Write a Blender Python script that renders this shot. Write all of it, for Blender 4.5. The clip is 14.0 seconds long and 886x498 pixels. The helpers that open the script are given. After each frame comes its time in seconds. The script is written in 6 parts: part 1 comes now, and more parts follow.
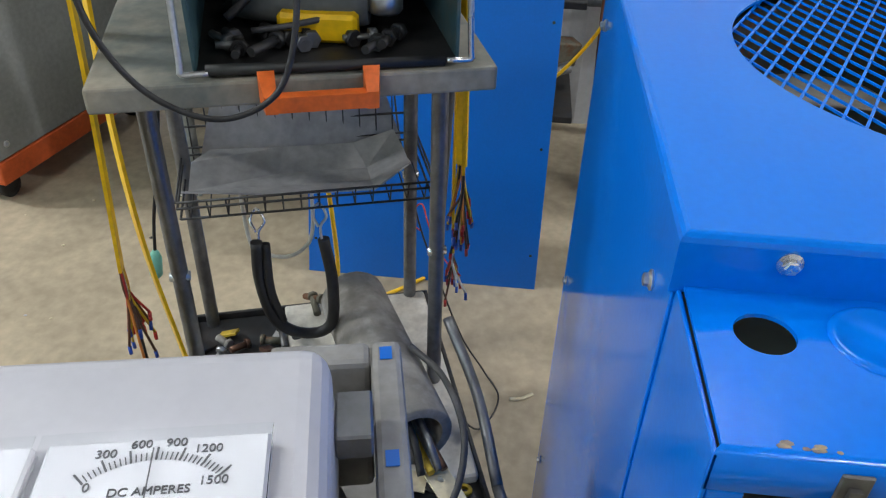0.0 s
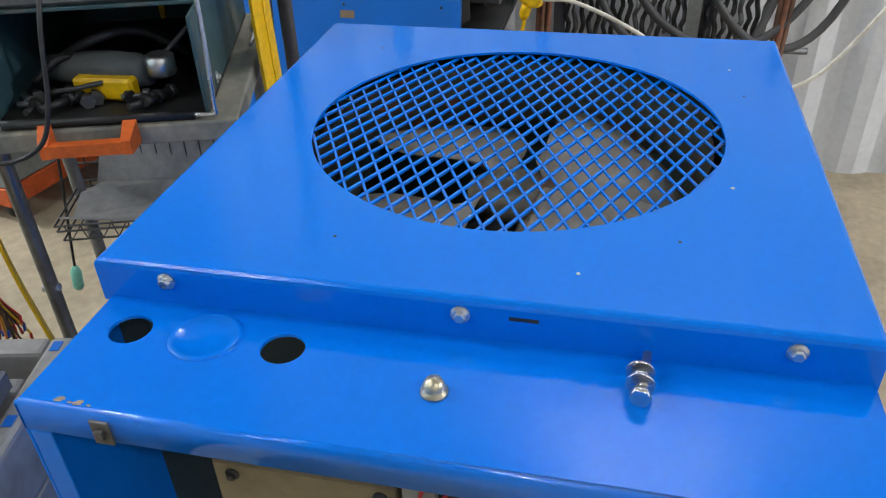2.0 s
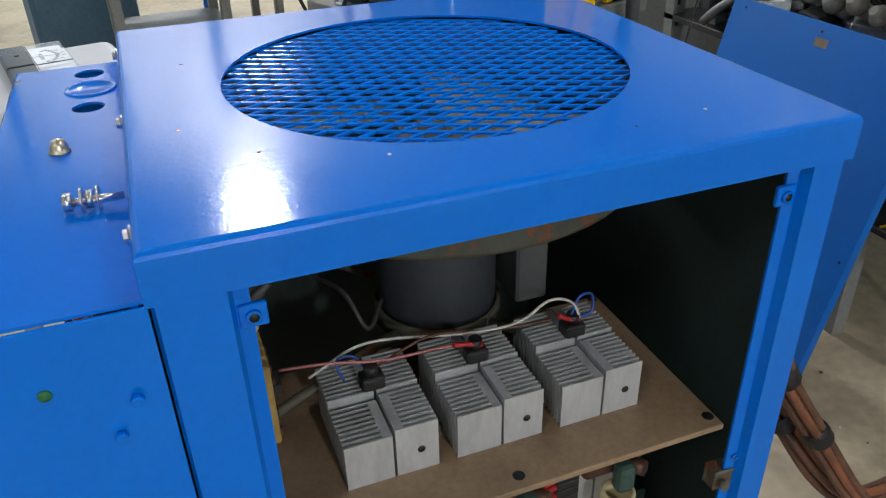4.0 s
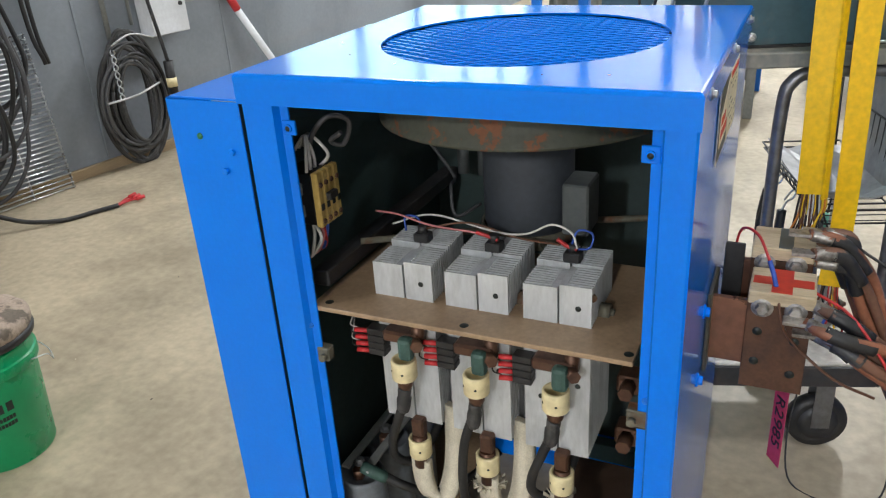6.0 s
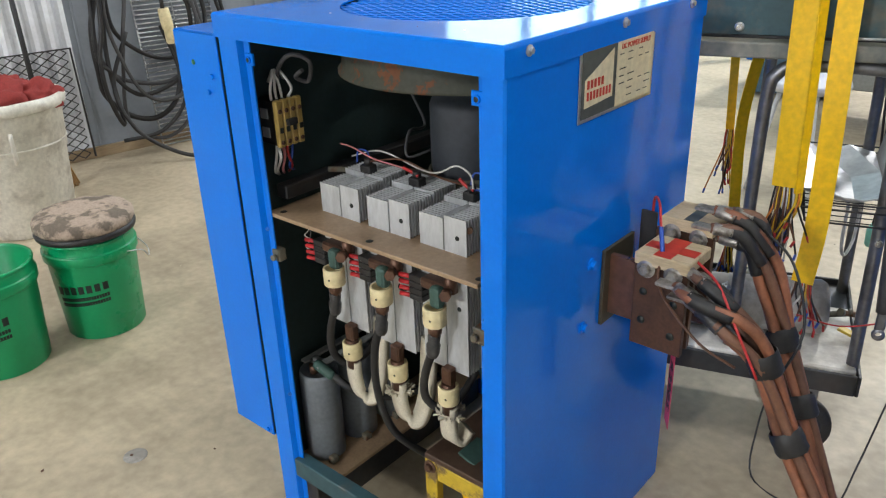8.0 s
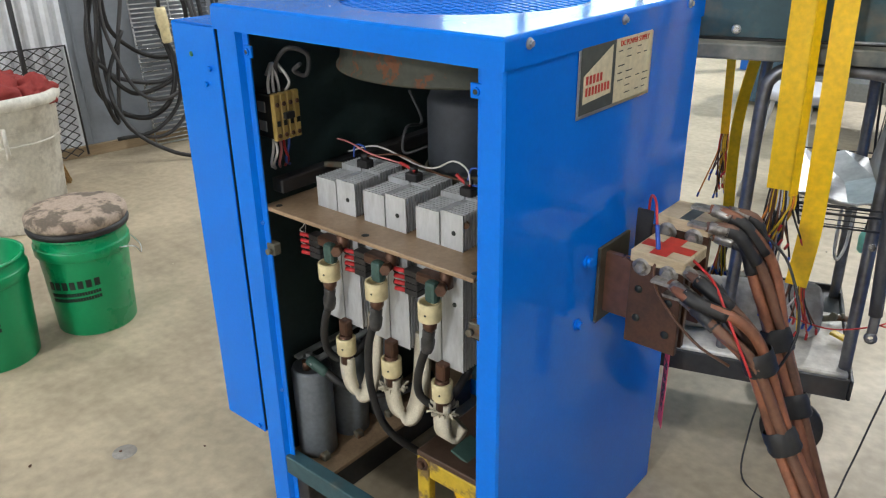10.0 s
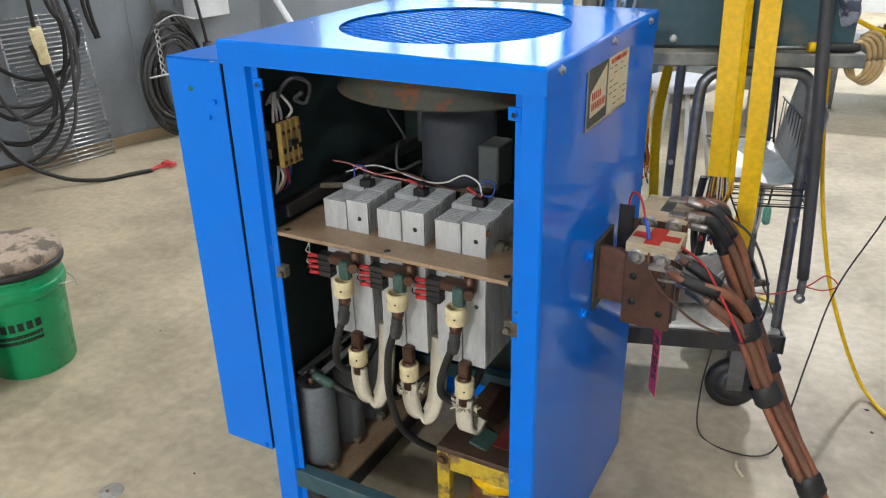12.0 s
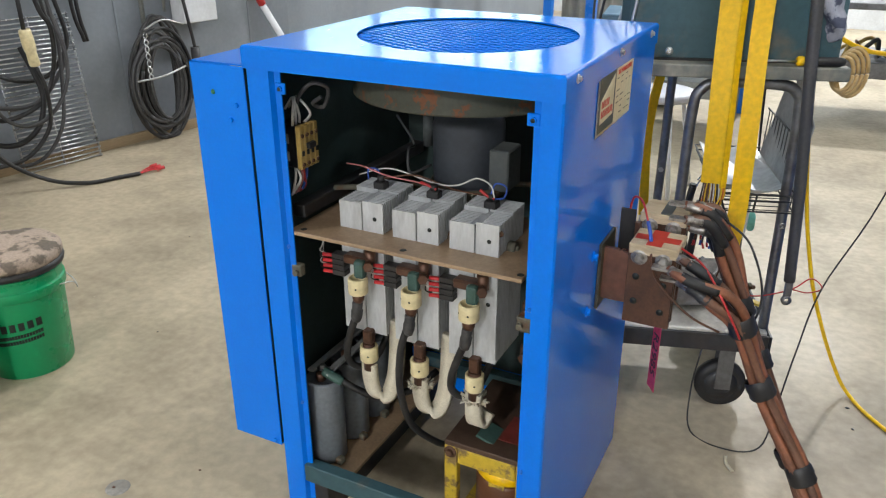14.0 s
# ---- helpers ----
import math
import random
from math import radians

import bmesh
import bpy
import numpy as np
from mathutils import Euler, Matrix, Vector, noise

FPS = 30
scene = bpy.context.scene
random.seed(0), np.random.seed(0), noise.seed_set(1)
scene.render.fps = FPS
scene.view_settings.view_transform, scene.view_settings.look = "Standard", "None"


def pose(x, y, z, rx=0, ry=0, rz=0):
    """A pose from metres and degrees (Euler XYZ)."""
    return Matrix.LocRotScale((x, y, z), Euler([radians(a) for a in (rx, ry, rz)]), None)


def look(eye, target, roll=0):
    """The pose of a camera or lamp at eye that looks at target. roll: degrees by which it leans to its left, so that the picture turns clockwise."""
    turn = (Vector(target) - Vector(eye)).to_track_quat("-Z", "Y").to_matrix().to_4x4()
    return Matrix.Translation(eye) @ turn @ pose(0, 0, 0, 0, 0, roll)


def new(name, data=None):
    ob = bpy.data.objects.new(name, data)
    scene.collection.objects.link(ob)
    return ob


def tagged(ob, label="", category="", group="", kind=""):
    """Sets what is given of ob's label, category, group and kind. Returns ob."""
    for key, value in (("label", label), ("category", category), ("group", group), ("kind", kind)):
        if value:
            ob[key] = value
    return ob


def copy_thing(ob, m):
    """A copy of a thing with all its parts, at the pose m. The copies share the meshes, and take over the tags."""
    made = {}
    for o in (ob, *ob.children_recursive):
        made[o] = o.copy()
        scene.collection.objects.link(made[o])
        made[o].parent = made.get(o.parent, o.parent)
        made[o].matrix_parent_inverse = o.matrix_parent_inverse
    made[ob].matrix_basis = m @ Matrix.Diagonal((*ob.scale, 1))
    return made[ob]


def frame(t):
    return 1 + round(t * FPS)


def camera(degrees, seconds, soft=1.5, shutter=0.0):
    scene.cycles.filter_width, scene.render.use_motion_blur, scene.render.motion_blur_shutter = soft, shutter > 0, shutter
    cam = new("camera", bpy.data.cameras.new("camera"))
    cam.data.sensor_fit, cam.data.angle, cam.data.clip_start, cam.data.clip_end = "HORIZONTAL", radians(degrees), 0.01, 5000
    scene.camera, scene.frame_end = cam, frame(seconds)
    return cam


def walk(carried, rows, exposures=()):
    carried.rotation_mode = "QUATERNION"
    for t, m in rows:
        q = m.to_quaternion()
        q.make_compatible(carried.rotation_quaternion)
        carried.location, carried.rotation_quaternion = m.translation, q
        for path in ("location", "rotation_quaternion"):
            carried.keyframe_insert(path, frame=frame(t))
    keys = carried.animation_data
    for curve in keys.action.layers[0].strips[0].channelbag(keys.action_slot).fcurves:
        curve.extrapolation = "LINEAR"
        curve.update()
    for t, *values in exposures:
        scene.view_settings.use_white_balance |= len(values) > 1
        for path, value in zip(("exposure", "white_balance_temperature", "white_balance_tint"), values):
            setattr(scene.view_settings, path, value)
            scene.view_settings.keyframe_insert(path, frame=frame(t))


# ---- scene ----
cam = camera(59.0, 14.0, soft=1.2)

PATH = [
    (0, (-1.022, 0.73, 1.357), (0.599, 0.87, 0.195), 1.9),
    (0.5, (-1.106, 0.731, 1.404), (0.455, 1.016, 0.187), -1.0),
    (1, (-1.155, 0.582, 1.464), (0.425, 0.876, 0.274), -3.3),
    (1.5, (-1.139, 0.356, 1.464), (0.476, 0.634, 0.317), -2.5),
    (2, (-1.093, 0.206, 1.467), (0.519, 0.594, 0.349), -2.1),
    (2.5, (-0.909, 0.002, 1.45), (0.632, 0.662, 0.359), -0.8),
    (3, (-0.739, -0.184, 1.445), (0.513, 0.942, 0.365), -1.6),
    (3.5, (-0.615, -0.378, 1.418), (0.243, 1.1, 0.378), -2.4),
    (4, (-0.588, -0.491, 1.361), (0.006, 1.129, 0.349), -1.6),
    (4.2, (-0.578, -0.554, 1.362), (-0.082, 1.105, 0.362), -1.3),
    (6.3, (0.283, -0.868, 1.312), (-0.698, 0.675, 0.503), -3.0),
    (6.5, (0.407, -0.833, 1.31), (-0.681, 0.645, 0.515), -2.2),
    (7, (0.546, -0.807, 1.327), (-0.632, 0.595, 0.523), -1.7),
    (7.5, (0.582, -0.807, 1.307), (-0.611, 0.571, 0.485), -1.9),
    (8, (0.588, -0.809, 1.284), (-0.601, 0.563, 0.444), -1.9),
    (8.2, (0.588, -0.804, 1.27), (-0.596, 0.568, 0.425), -1.8),
    (10.3, (0.586, -0.82, 1.264), (-0.593, 0.571, 0.442), -0.7),
    (10.5, (0.585, -0.814, 1.28), (-0.6, 0.563, 0.442), -1.0),
    (11, (0.566, -0.833, 1.317), (-0.556, 0.563, 0.428), -0.7),
    (11.5, (0.516, -0.917, 1.336), (-0.499, 0.59, 0.5), -0.5),
    (12, (0.403, -1.051, 1.334), (-0.474, 0.54, 0.497), -1.3),
    (12.5, (0.366, -1.113, 1.35), (-0.459, 0.499, 0.503), -0.2),
    (13, (0.36, -1.128, 1.353), (-0.455, 0.495, 0.516), 0.1),
    (13.5, (0.361, -1.138, 1.347), (-0.453, 0.489, 0.517), 0.1),
    (14, (0.363, -1.142, 1.346), (-0.455, 0.489, 0.527), 0.0),
]
walk(cam, [(t, look(eye, target, roll)) for t, eye, target, roll in PATH],
     exposures=[(0, 0.0), (2.2, -0.06), (3.0, -0.10), (3.5, -0.30), (4.2, -0.48), (6.3, 0.2), (14, 0.16)])

# ---- light, world and exposure ----
scene.view_settings.exposure = 0.0
world = bpy.data.worlds.new("shop_air")
scene.world = world
world.use_nodes = True
world.node_tree.nodes["Background"].inputs[0].default_value = (0.9, 0.95, 1.0, 1)
world.node_tree.nodes["Background"].inputs[1].default_value = 0.05


# ---- builders ----
def mat(name, col, rough=0.5, metal=0.0, col2=None, big=3.0, amount=0.35, fine=60.0, grain=0.12, bump=0.1, spec=0.5, coat=0.0,
        edge=(0.45, 0.65), alpha=None, emit=None, stretch=(1, 1, 1)):
    """A surface with stains at one scale, grain at another, fine relief and uneven gloss."""
    m = bpy.data.materials.new(name)
    m.use_nodes = True
    nt = m.node_tree
    n, l = nt.nodes, nt.links
    b = n["Principled BSDF"]
    tc = n.new("ShaderNodeTexCoord")
    mp = n.new("ShaderNodeMapping")
    mp.inputs["Scale"].default_value = stretch
    l.new(tc.outputs["Object"], mp.inputs["Vector"])
    info = n.new("ShaderNodeObjectInfo")
    big_n = n.new("ShaderNodeTexNoise")
    big_n.noise_dimensions = "4D"
    big_n.inputs["Scale"].default_value, big_n.inputs["Detail"].default_value, big_n.inputs["Roughness"].default_value = big, 8, 0.62
    l.new(mp.outputs[0], big_n.inputs["Vector"])
    w = n.new("ShaderNodeMath")
    w.operation = "MULTIPLY"
    w.inputs[1].default_value = 20.0
    l.new(info.outputs["Random"], w.inputs[0])
    l.new(w.outputs[0], big_n.inputs["W"])
    fine_n = n.new("ShaderNodeTexNoise")
    fine_n.inputs["Scale"].default_value, fine_n.inputs["Detail"].default_value = fine, 4
    l.new(mp.outputs[0], fine_n.inputs["Vector"])
    ramp = n.new("ShaderNodeMapRange")
    ramp.inputs["From Min"].default_value, ramp.inputs["From Max"].default_value = edge
    ramp.inputs["To Max"].default_value = amount
    l.new(big_n.outputs["Fac"], ramp.inputs["Value"])
    mix = n.new("ShaderNodeMix")
    mix.data_type = "RGBA"
    c2 = col2 or tuple(c * 0.55 for c in col)
    mix.inputs["A"].default_value, mix.inputs["B"].default_value = (*col, 1), (*c2, 1)
    l.new(ramp.outputs[0], mix.inputs["Factor"])
    grains = n.new("ShaderNodeMapRange")
    grains.inputs["From Min"].default_value, grains.inputs["From Max"].default_value = 0.3, 0.7
    grains.inputs["To Min"].default_value, grains.inputs["To Max"].default_value = 1 - grain, 1 + grain
    l.new(fine_n.outputs["Fac"], grains.inputs["Value"])
    mul = n.new("ShaderNodeMix")
    mul.data_type, mul.blend_type = "RGBA", "MULTIPLY"
    mul.inputs["Factor"].default_value = 1.0
    l.new(mix.outputs["Result"], mul.inputs["A"])
    l.new(grains.outputs[0], mul.inputs["B"])
    l.new(mul.outputs["Result"], b.inputs["Base Color"])
    rr = n.new("ShaderNodeMapRange")
    rr.inputs["From Min"].default_value, rr.inputs["From Max"].default_value = 0.35, 0.65
    rr.inputs["To Min"].default_value, rr.inputs["To Max"].default_value = max(rough - 0.07, 0.02), min(rough + 0.1, 1)
    l.new(big_n.outputs["Fac"], rr.inputs["Value"])
    l.new(rr.outputs[0], b.inputs["Roughness"])
    b.inputs["Metallic"].default_value = metal
    b.inputs["Specular IOR Level"].default_value = spec
    b.inputs["Coat Weight"].default_value = coat
    b.inputs["Coat Roughness"].default_value = 0.05
    if bump:
        bp = n.new("ShaderNodeBump")
        bp.inputs["Strength"].default_value, bp.inputs["Distance"].default_value = bump, 0.002
        l.new(fine_n.outputs["Fac"], bp.inputs["Height"])
        l.new(bp.outputs[0], b.inputs["Normal"])
    if emit:
        b.inputs["Emission Color"].default_value, b.inputs["Emission Strength"].default_value = (*emit[:3], 1), emit[3]
    return m


def glass(name):
    m = bpy.data.materials.new(name)
    m.use_nodes = True
    b = m.node_tree.nodes["Principled BSDF"]
    b.inputs["Transmission Weight"].default_value, b.inputs["Roughness"].default_value, b.inputs["IOR"].default_value = 1.0, 0.04, 1.15
    b.inputs["Base Color"].default_value = (0.95, 0.97, 0.97, 1)
    return m


def thing(name, label, category, m=None, group="", kind=""):
    ob = new(name)
    ob.empty_display_size = 0.05
    ob.matrix_basis = m if m is not None else Matrix()
    return tagged(ob, label, category, group, kind)


def part(name, bm, material, parent=None, label="", m=None):
    me = bpy.data.meshes.new(name)
    bm.to_mesh(me)
    bm.free()
    me.materials.append(material)
    ob = new(name, me)
    if parent is not None:
        ob.parent = parent
    if m is not None:
        ob.matrix_basis = m
    return tagged(ob, label)


def single(name, bm, material, label, category, m=None, group="", kind=""):
    return tagged(part(name, bm, material, None, "", m), label, category, group, kind)


def B():
    return bmesh.new()


def box(bm, x0, x1, y0, y1, z0, z1, bev=0.0, m=None, seg=1):
    vs = bmesh.ops.create_cube(bm, size=1)["verts"]
    for v in vs:
        v.co = Vector((x0 + (v.co.x + 0.5) * (x1 - x0), y0 + (v.co.y + 0.5) * (y1 - y0), z0 + (v.co.z + 0.5) * (z1 - z0)))
        if m is not None:
            v.co = m @ v.co
    if bev:
        es = list({e for v in vs for e in v.link_edges})
        bmesh.ops.bevel(bm, geom=es, offset=bev, segments=seg, affect="EDGES", profile=0.5)
    return bm


def rings(bm, loops, closed=False, cap=True, smooth=True):
    """Joins loops of points, each of the same length, into a skin."""
    vv = [[bm.verts.new(p) for p in lp] for lp in loops]
    k = len(vv[0])
    for i in range(len(vv) - (0 if closed else 1)):
        a, b = vv[i], vv[(i + 1) % len(vv)]
        for j in range(k):
            f = bm.faces.new((a[j], a[(j + 1) % k], b[(j + 1) % k], b[j]))
            f.smooth = smooth
    if cap and not closed:
        bm.faces.new(list(reversed(vv[0])))
        bm.faces.new(vv[-1])
    return bm


def basis(d):
    d = d.normalized()
    u = d.cross(Vector((0, 0, 1)))
    if u.length < 1e-3:
        u = d.cross(Vector((1, 0, 0)))
    u.normalize()
    return u, u.cross(d).normalized()


def lathe(bm, profile, centre=(0, 0, 0), axis=(0, 0, 1), seg=32, cap=True, start=0.0):
    """A turned shape: profile of (radius, height along the axis)."""
    c, a = Vector(centre), Vector(axis).normalized()
    u, v = basis(a)
    loops = [[c + a * h + (u * math.cos(start + 2 * math.pi * j / seg) + v * math.sin(start + 2 * math.pi * j / seg)) * max(r, 1e-5)
              for j in range(seg)] for r, h in profile]
    rings(bm, loops, cap=cap)
    bmesh.ops.recalc_face_normals(bm, faces=bm.faces)
    return bm


def rod(bm, p0, p1, r, seg=12):
    p0, p1 = Vector(p0), Vector(p1)
    d = p1 - p0
    return lathe(bm, [(r, 0), (r, d.length)], p0, d, seg)


def spline(pts, sub=6):
    p = [Vector(q) for q in pts]
    if len(p) < 3:
        return p
    p = [p[0] * 2 - p[1]] + p + [p[-1] * 2 - p[-2]]
    out = []
    for i in range(1, len(p) - 2):
        for k in range(sub):
            t = k / sub
            a, b, c, d = p[i - 1], p[i], p[i + 1], p[i + 2]
            out.append(0.5 * (2 * b + (c - a) * t + (2 * a - 5 * b + 4 * c - d) * t * t + (3 * b - a - 3 * c + d) * t ** 3))
    return out + [p[-2]]


def tube(bm, pts, r, seg=8, sub=6, smooth=True):
    """A round cable, wire or pipe along a curve."""
    p = spline(pts, sub)
    u, _ = basis(p[1] - p[0])
    loops = []
    for i, q in enumerate(p):
        d = (p[min(i + 1, len(p) - 1)] - p[max(i - 1, 0)]).normalized()
        u = (u - d * u.dot(d)).normalized()
        v = d.cross(u)
        loops.append([q + (u * math.cos(2 * math.pi * j / seg) + v * math.sin(2 * math.pi * j / seg)) * r for j in range(seg)])
    return rings(bm, loops, smooth=smooth)


def strap(bm, pts, width, across, thick=0.003, sub=6):
    """A flat band along a curve; across is the direction of its width."""
    p = spline(pts, sub)
    w = Vector(across).normalized()
    loops = []
    for i, q in enumerate(p):
        d = (p[min(i + 1, len(p) - 1)] - p[max(i - 1, 0)]).normalized()
        s = (w - d * w.dot(d)).normalized()
        t = d.cross(s) * thick / 2
        s = s * width / 2
        loops.append([q - s - t, q + s - t, q + s + t, q - s + t])
    return rings(bm, loops)


def holed(bm, x0, x1, y0, y1, z, th, cx, cy, r, n=16):
    """A sheet with a round hole; n points a side."""
    outer = [(x0 + (x1 - x0) * i / n, y0) for i in range(n)] + [(x1, y0 + (y1 - y0) * i / n) for i in range(n)] \
        + [(x1 - (x1 - x0) * i / n, y1) for i in range(n)] + [(x0, y1 - (y1 - y0) * i / n) for i in range(n)]
    k = len(outer)
    a0 = math.atan2(y0 - cy, x0 - cx)
    inner = [(cx + r * math.cos(a0 + 2 * math.pi * i / k), cy + r * math.sin(a0 + 2 * math.pi * i / k)) for i in range(k)]
    top_o, top_i = [[bm.verts.new((x, y, z)) for x, y in s] for s in (outer, inner)]
    bot_i, bot_o = [[bm.verts.new((x, y, z - th)) for x, y in s] for s in (inner, outer)]
    loops = [top_o, top_i, bot_i, bot_o]
    for a, b in zip(loops, loops[1:] + loops[:1]):
        for j in range(k):
            bm.faces.new((a[j], b[j], b[(j + 1) % k], a[(j + 1) % k]))
    bmesh.ops.recalc_face_normals(bm, faces=bm.faces)
    return bm


def hexbolt(name, parent, at, axis, material, r=0.007, washer=True, label=""):
    """A hexagon head on a washer; at is the seat, axis points away from it."""
    bm = B()
    if washer:
        lathe(bm, [(r * 1.55, 0), (r * 1.6, 0.0015), (r * 1.1, 0.003)], at, axis, 16)
    c = Vector(at) + Vector(axis).normalized() * 0.002
    lathe(bm, [(r, 0), (r, r * 0.8), (r * 0.8, r * 0.95)], c, axis, 6)
    for f in bm.faces:
        f.smooth = False
    return part(name, bm, material, parent, label)


def lettering(name, words, size, material, parent, m, width=None):
    cu = bpy.data.curves.new(name, "FONT")
    cu.body, cu.size, cu.align_x, cu.align_y, cu.extrude = words, size, "CENTER", "CENTER", 0.0004
    tmp = bpy.data.objects.new(name, cu)
    scene.collection.objects.link(tmp)
    me = bpy.data.meshes.new_from_object(tmp.evaluated_get(bpy.context.evaluated_depsgraph_get()))
    bpy.data.objects.remove(tmp)
    if width:
        xs = [v.co.x for v in me.vertices]
        k = width / max(max(xs) - min(xs), 1e-4)
        for v in me.vertices:
            v.co.x *= k
    me.materials.clear()
    me.materials.append(material)
    ob = new(name, me)
    ob.parent = parent
    ob.matrix_basis = m
    return ob


# ---- materials ----
BLUE = mat("blue_enamel", (0.001, 0.175, 0.76), 0.075, col2=(0.001, 0.195, 0.80), big=2.0, amount=0.6, fine=150, grain=0.03, bump=0.09, coat=0.10, spec=0.22)
BLUE2 = mat("blue_enamel_flat", (0.001, 0.15, 0.62), 0.34, col2=(0.004, 0.12, 0.48), big=1.5, amount=0.6, fine=180, grain=0.04, bump=0.05)
INNER = mat("dark_green_primer", (0.022, 0.042, 0.040), 0.6, col2=(0.035, 0.042, 0.036), big=6, fine=90)
TEAL = mat("worn_teal_paint", (0.035, 0.085, 0.10), 0.45, col2=(0.14, 0.12, 0.09), big=9, amount=0.7, edge=(0.55, 0.68))
CONCRETE = mat("sealed_concrete", (0.455, 0.382, 0.268), 0.5, spec=0.35, col2=(0.21, 0.172, 0.12), big=1.6, amount=0.85, fine=30, grain=0.13, bump=0.06, edge=(0.44, 0.70))
WALLGREY = mat("grey_wall_paint", (0.24, 0.265, 0.295), 0.55, col2=(0.15, 0.16, 0.175), big=1.3, amount=0.5, fine=40, grain=0.05, bump=0.05)
WALLWHITE = mat("white_corrugated_steel", (0.76, 0.78, 0.81), 0.45, col2=(0.45, 0.45, 0.45), big=2, amount=0.5, fine=50, grain=0.05)
CEIL = mat("grey_steel_ceiling", (0.36, 0.37, 0.37), 0.7, fine=20, amount=0.2, grain=0.04)
ALU = mat("cast_aluminium", (0.58, 0.60, 0.61), 0.42, 0.3, col2=(0.36, 0.37, 0.37), big=12, amount=0.7, fine=90, grain=0.06, stretch=(2, 2, 0.6))
ZINC = mat("zinc_plating", (0.62, 0.63, 0.64), 0.28, 0.95, fine=120)
STEEL = mat("scuffed_steel", (0.22, 0.225, 0.235), 0.42, 0.8, col2=(0.10, 0.09, 0.08), big=12, amount=0.7)
DARKSTEEL = mat("dark_steel", (0.05, 0.052, 0.055), 0.5, 0.6, col2=(0.11, 0.08, 0.06), big=14)
RUST = mat("rusty_cream_paint", (0.115, 0.108, 0.078), 0.7, col2=(0.12, 0.045, 0.015), big=22, amount=0.95, edge=(0.5, 0.6), fine=120, bump=0.25)
BOARD = mat("brown_phenolic_board", (0.33, 0.225, 0.135), 0.42, col2=(0.20, 0.13, 0.075), big=9, amount=0.7, fine=140)
MOTORGREY = mat("motor_grey_paint", (0.04, 0.047, 0.058), 0.62, fine=90, big=8)
CAPGREY = mat("grey_can", (0.15, 0.168, 0.185), 0.4, col2=(0.06, 0.065, 0.07), big=12, fine=100)
CREAM = mat("cream_ring", (0.72, 0.62, 0.36), 0.4, col2=(0.45, 0.36, 0.2), big=30, amount=0.5)
GREENLUG = mat("green_sleeve", (0.04, 0.09, 0.075), 0.55, fine=150, big=30)
BROWN = mat("oxidised_copper", (0.13, 0.065, 0.04), 0.42, 0.55, col2=(0.07, 0.04, 0.03), big=20, amount=0.8, fine=150)
COPPER = mat("copper_bar", (0.24, 0.115, 0.075), 0.34, 0.7, col2=(0.13, 0.07, 0.05), big=15, amount=0.8)
CABLE = mat("brown_welding_cable", (0.17, 0.078, 0.045), 0.55, col2=(0.045, 0.028, 0.02), big=16, amount=0.7, fine=110, bump=0.2)
ORANGECABLE = mat("orange_cable", (0.42, 0.12, 0.04), 0.5, big=8, fine=110)
BLACK = mat("black_rubber", (0.014, 0.014, 0.015), 0.5, col2=(0.04, 0.038, 0.036), big=20, amount=0.6, fine=140)
GREYCABLE = mat("grey_cable", (0.055, 0.055, 0.058), 0.5, col2=(0.10, 0.095, 0.09), big=10, fine=120)
BRAID = mat("white_braid", (0.62, 0.57, 0.45), 0.8, col2=(0.40, 0.35, 0.25), big=25, fine=420, grain=0.14, bump=0.4)
YELLOW = mat("yellow_sheath", (0.86, 0.52, 0.002), 0.38, col2=(0.66, 0.37, 0.002), big=5, amount=0.25, fine=80)
YPAINT = mat("worn_yellow_paint", (0.55, 0.38, 0.03), 0.5, col2=(0.16, 0.10, 0.05), big=28, amount=0.9, edge=(0.52, 0.6))
RED = mat("red_plastic", (0.55, 0.03, 0.035), 0.4, fine=90)
PINK = mat("pink_tag", (0.50, 0.045, 0.10), 0.6, fine=90)
ORANGE = mat("orange_plastic", (0.78, 0.145, 0.02), 0.42, col2=(0.5, 0.10, 0.02), big=14, fine=100)
ORANGEPAINT = mat("orange_paint", (0.55, 0.09, 0.015), 0.5, big=7)
WOODBLK = mat("light_wood", (0.55, 0.44, 0.28), 0.6, col2=(0.36, 0.27, 0.16), big=7, fine=60, stretch=(1, 6, 6), amount=0.7)
TABLEWOOD = mat("worn_painted_board", (0.12, 0.135, 0.125), 0.6, col2=(0.36, 0.32, 0.25), big=6, amount=0.9, fine=60, edge=(0.4, 0.62), bump=0.2)
GREEN = mat("green_bucket_plastic", (0.002, 0.29, 0.105), 0.3, col2=(0.003, 0.24, 0.085), big=5, fine=70, grain=0.04)
# black for print, and for the shade painted in place of holes
INK_AND_HOLE = mat("black_ink_and_hole_shade", (0.01, 0.015, 0.012), 0.5)
REDINK = mat("red_ink", (0.55, 0.04, 0.02), 0.5)
WHITE = mat("white_plastic", (0.52, 0.52, 0.56), 0.42, col2=(0.66, 0.66, 0.68), big=4, fine=90, grain=0.02, bump=0.03)
DIRTYWHITE = mat("dirty_white_plastic", (0.70, 0.67, 0.59), 0.5, col2=(0.24, 0.20, 0.15), big=9, amount=0.7, edge=(0.48, 0.7))
PAPER = mat("cream_print", (0.70, 0.62, 0.42), 0.4, fine=90, amount=0.3)
NPGREY = mat("grey_print", (0.075, 0.085, 0.08), 0.45)
GOLD = mat("amber_plastic", (0.40, 0.27, 0.075), 0.4, col2=(0.22, 0.14, 0.04), big=40)
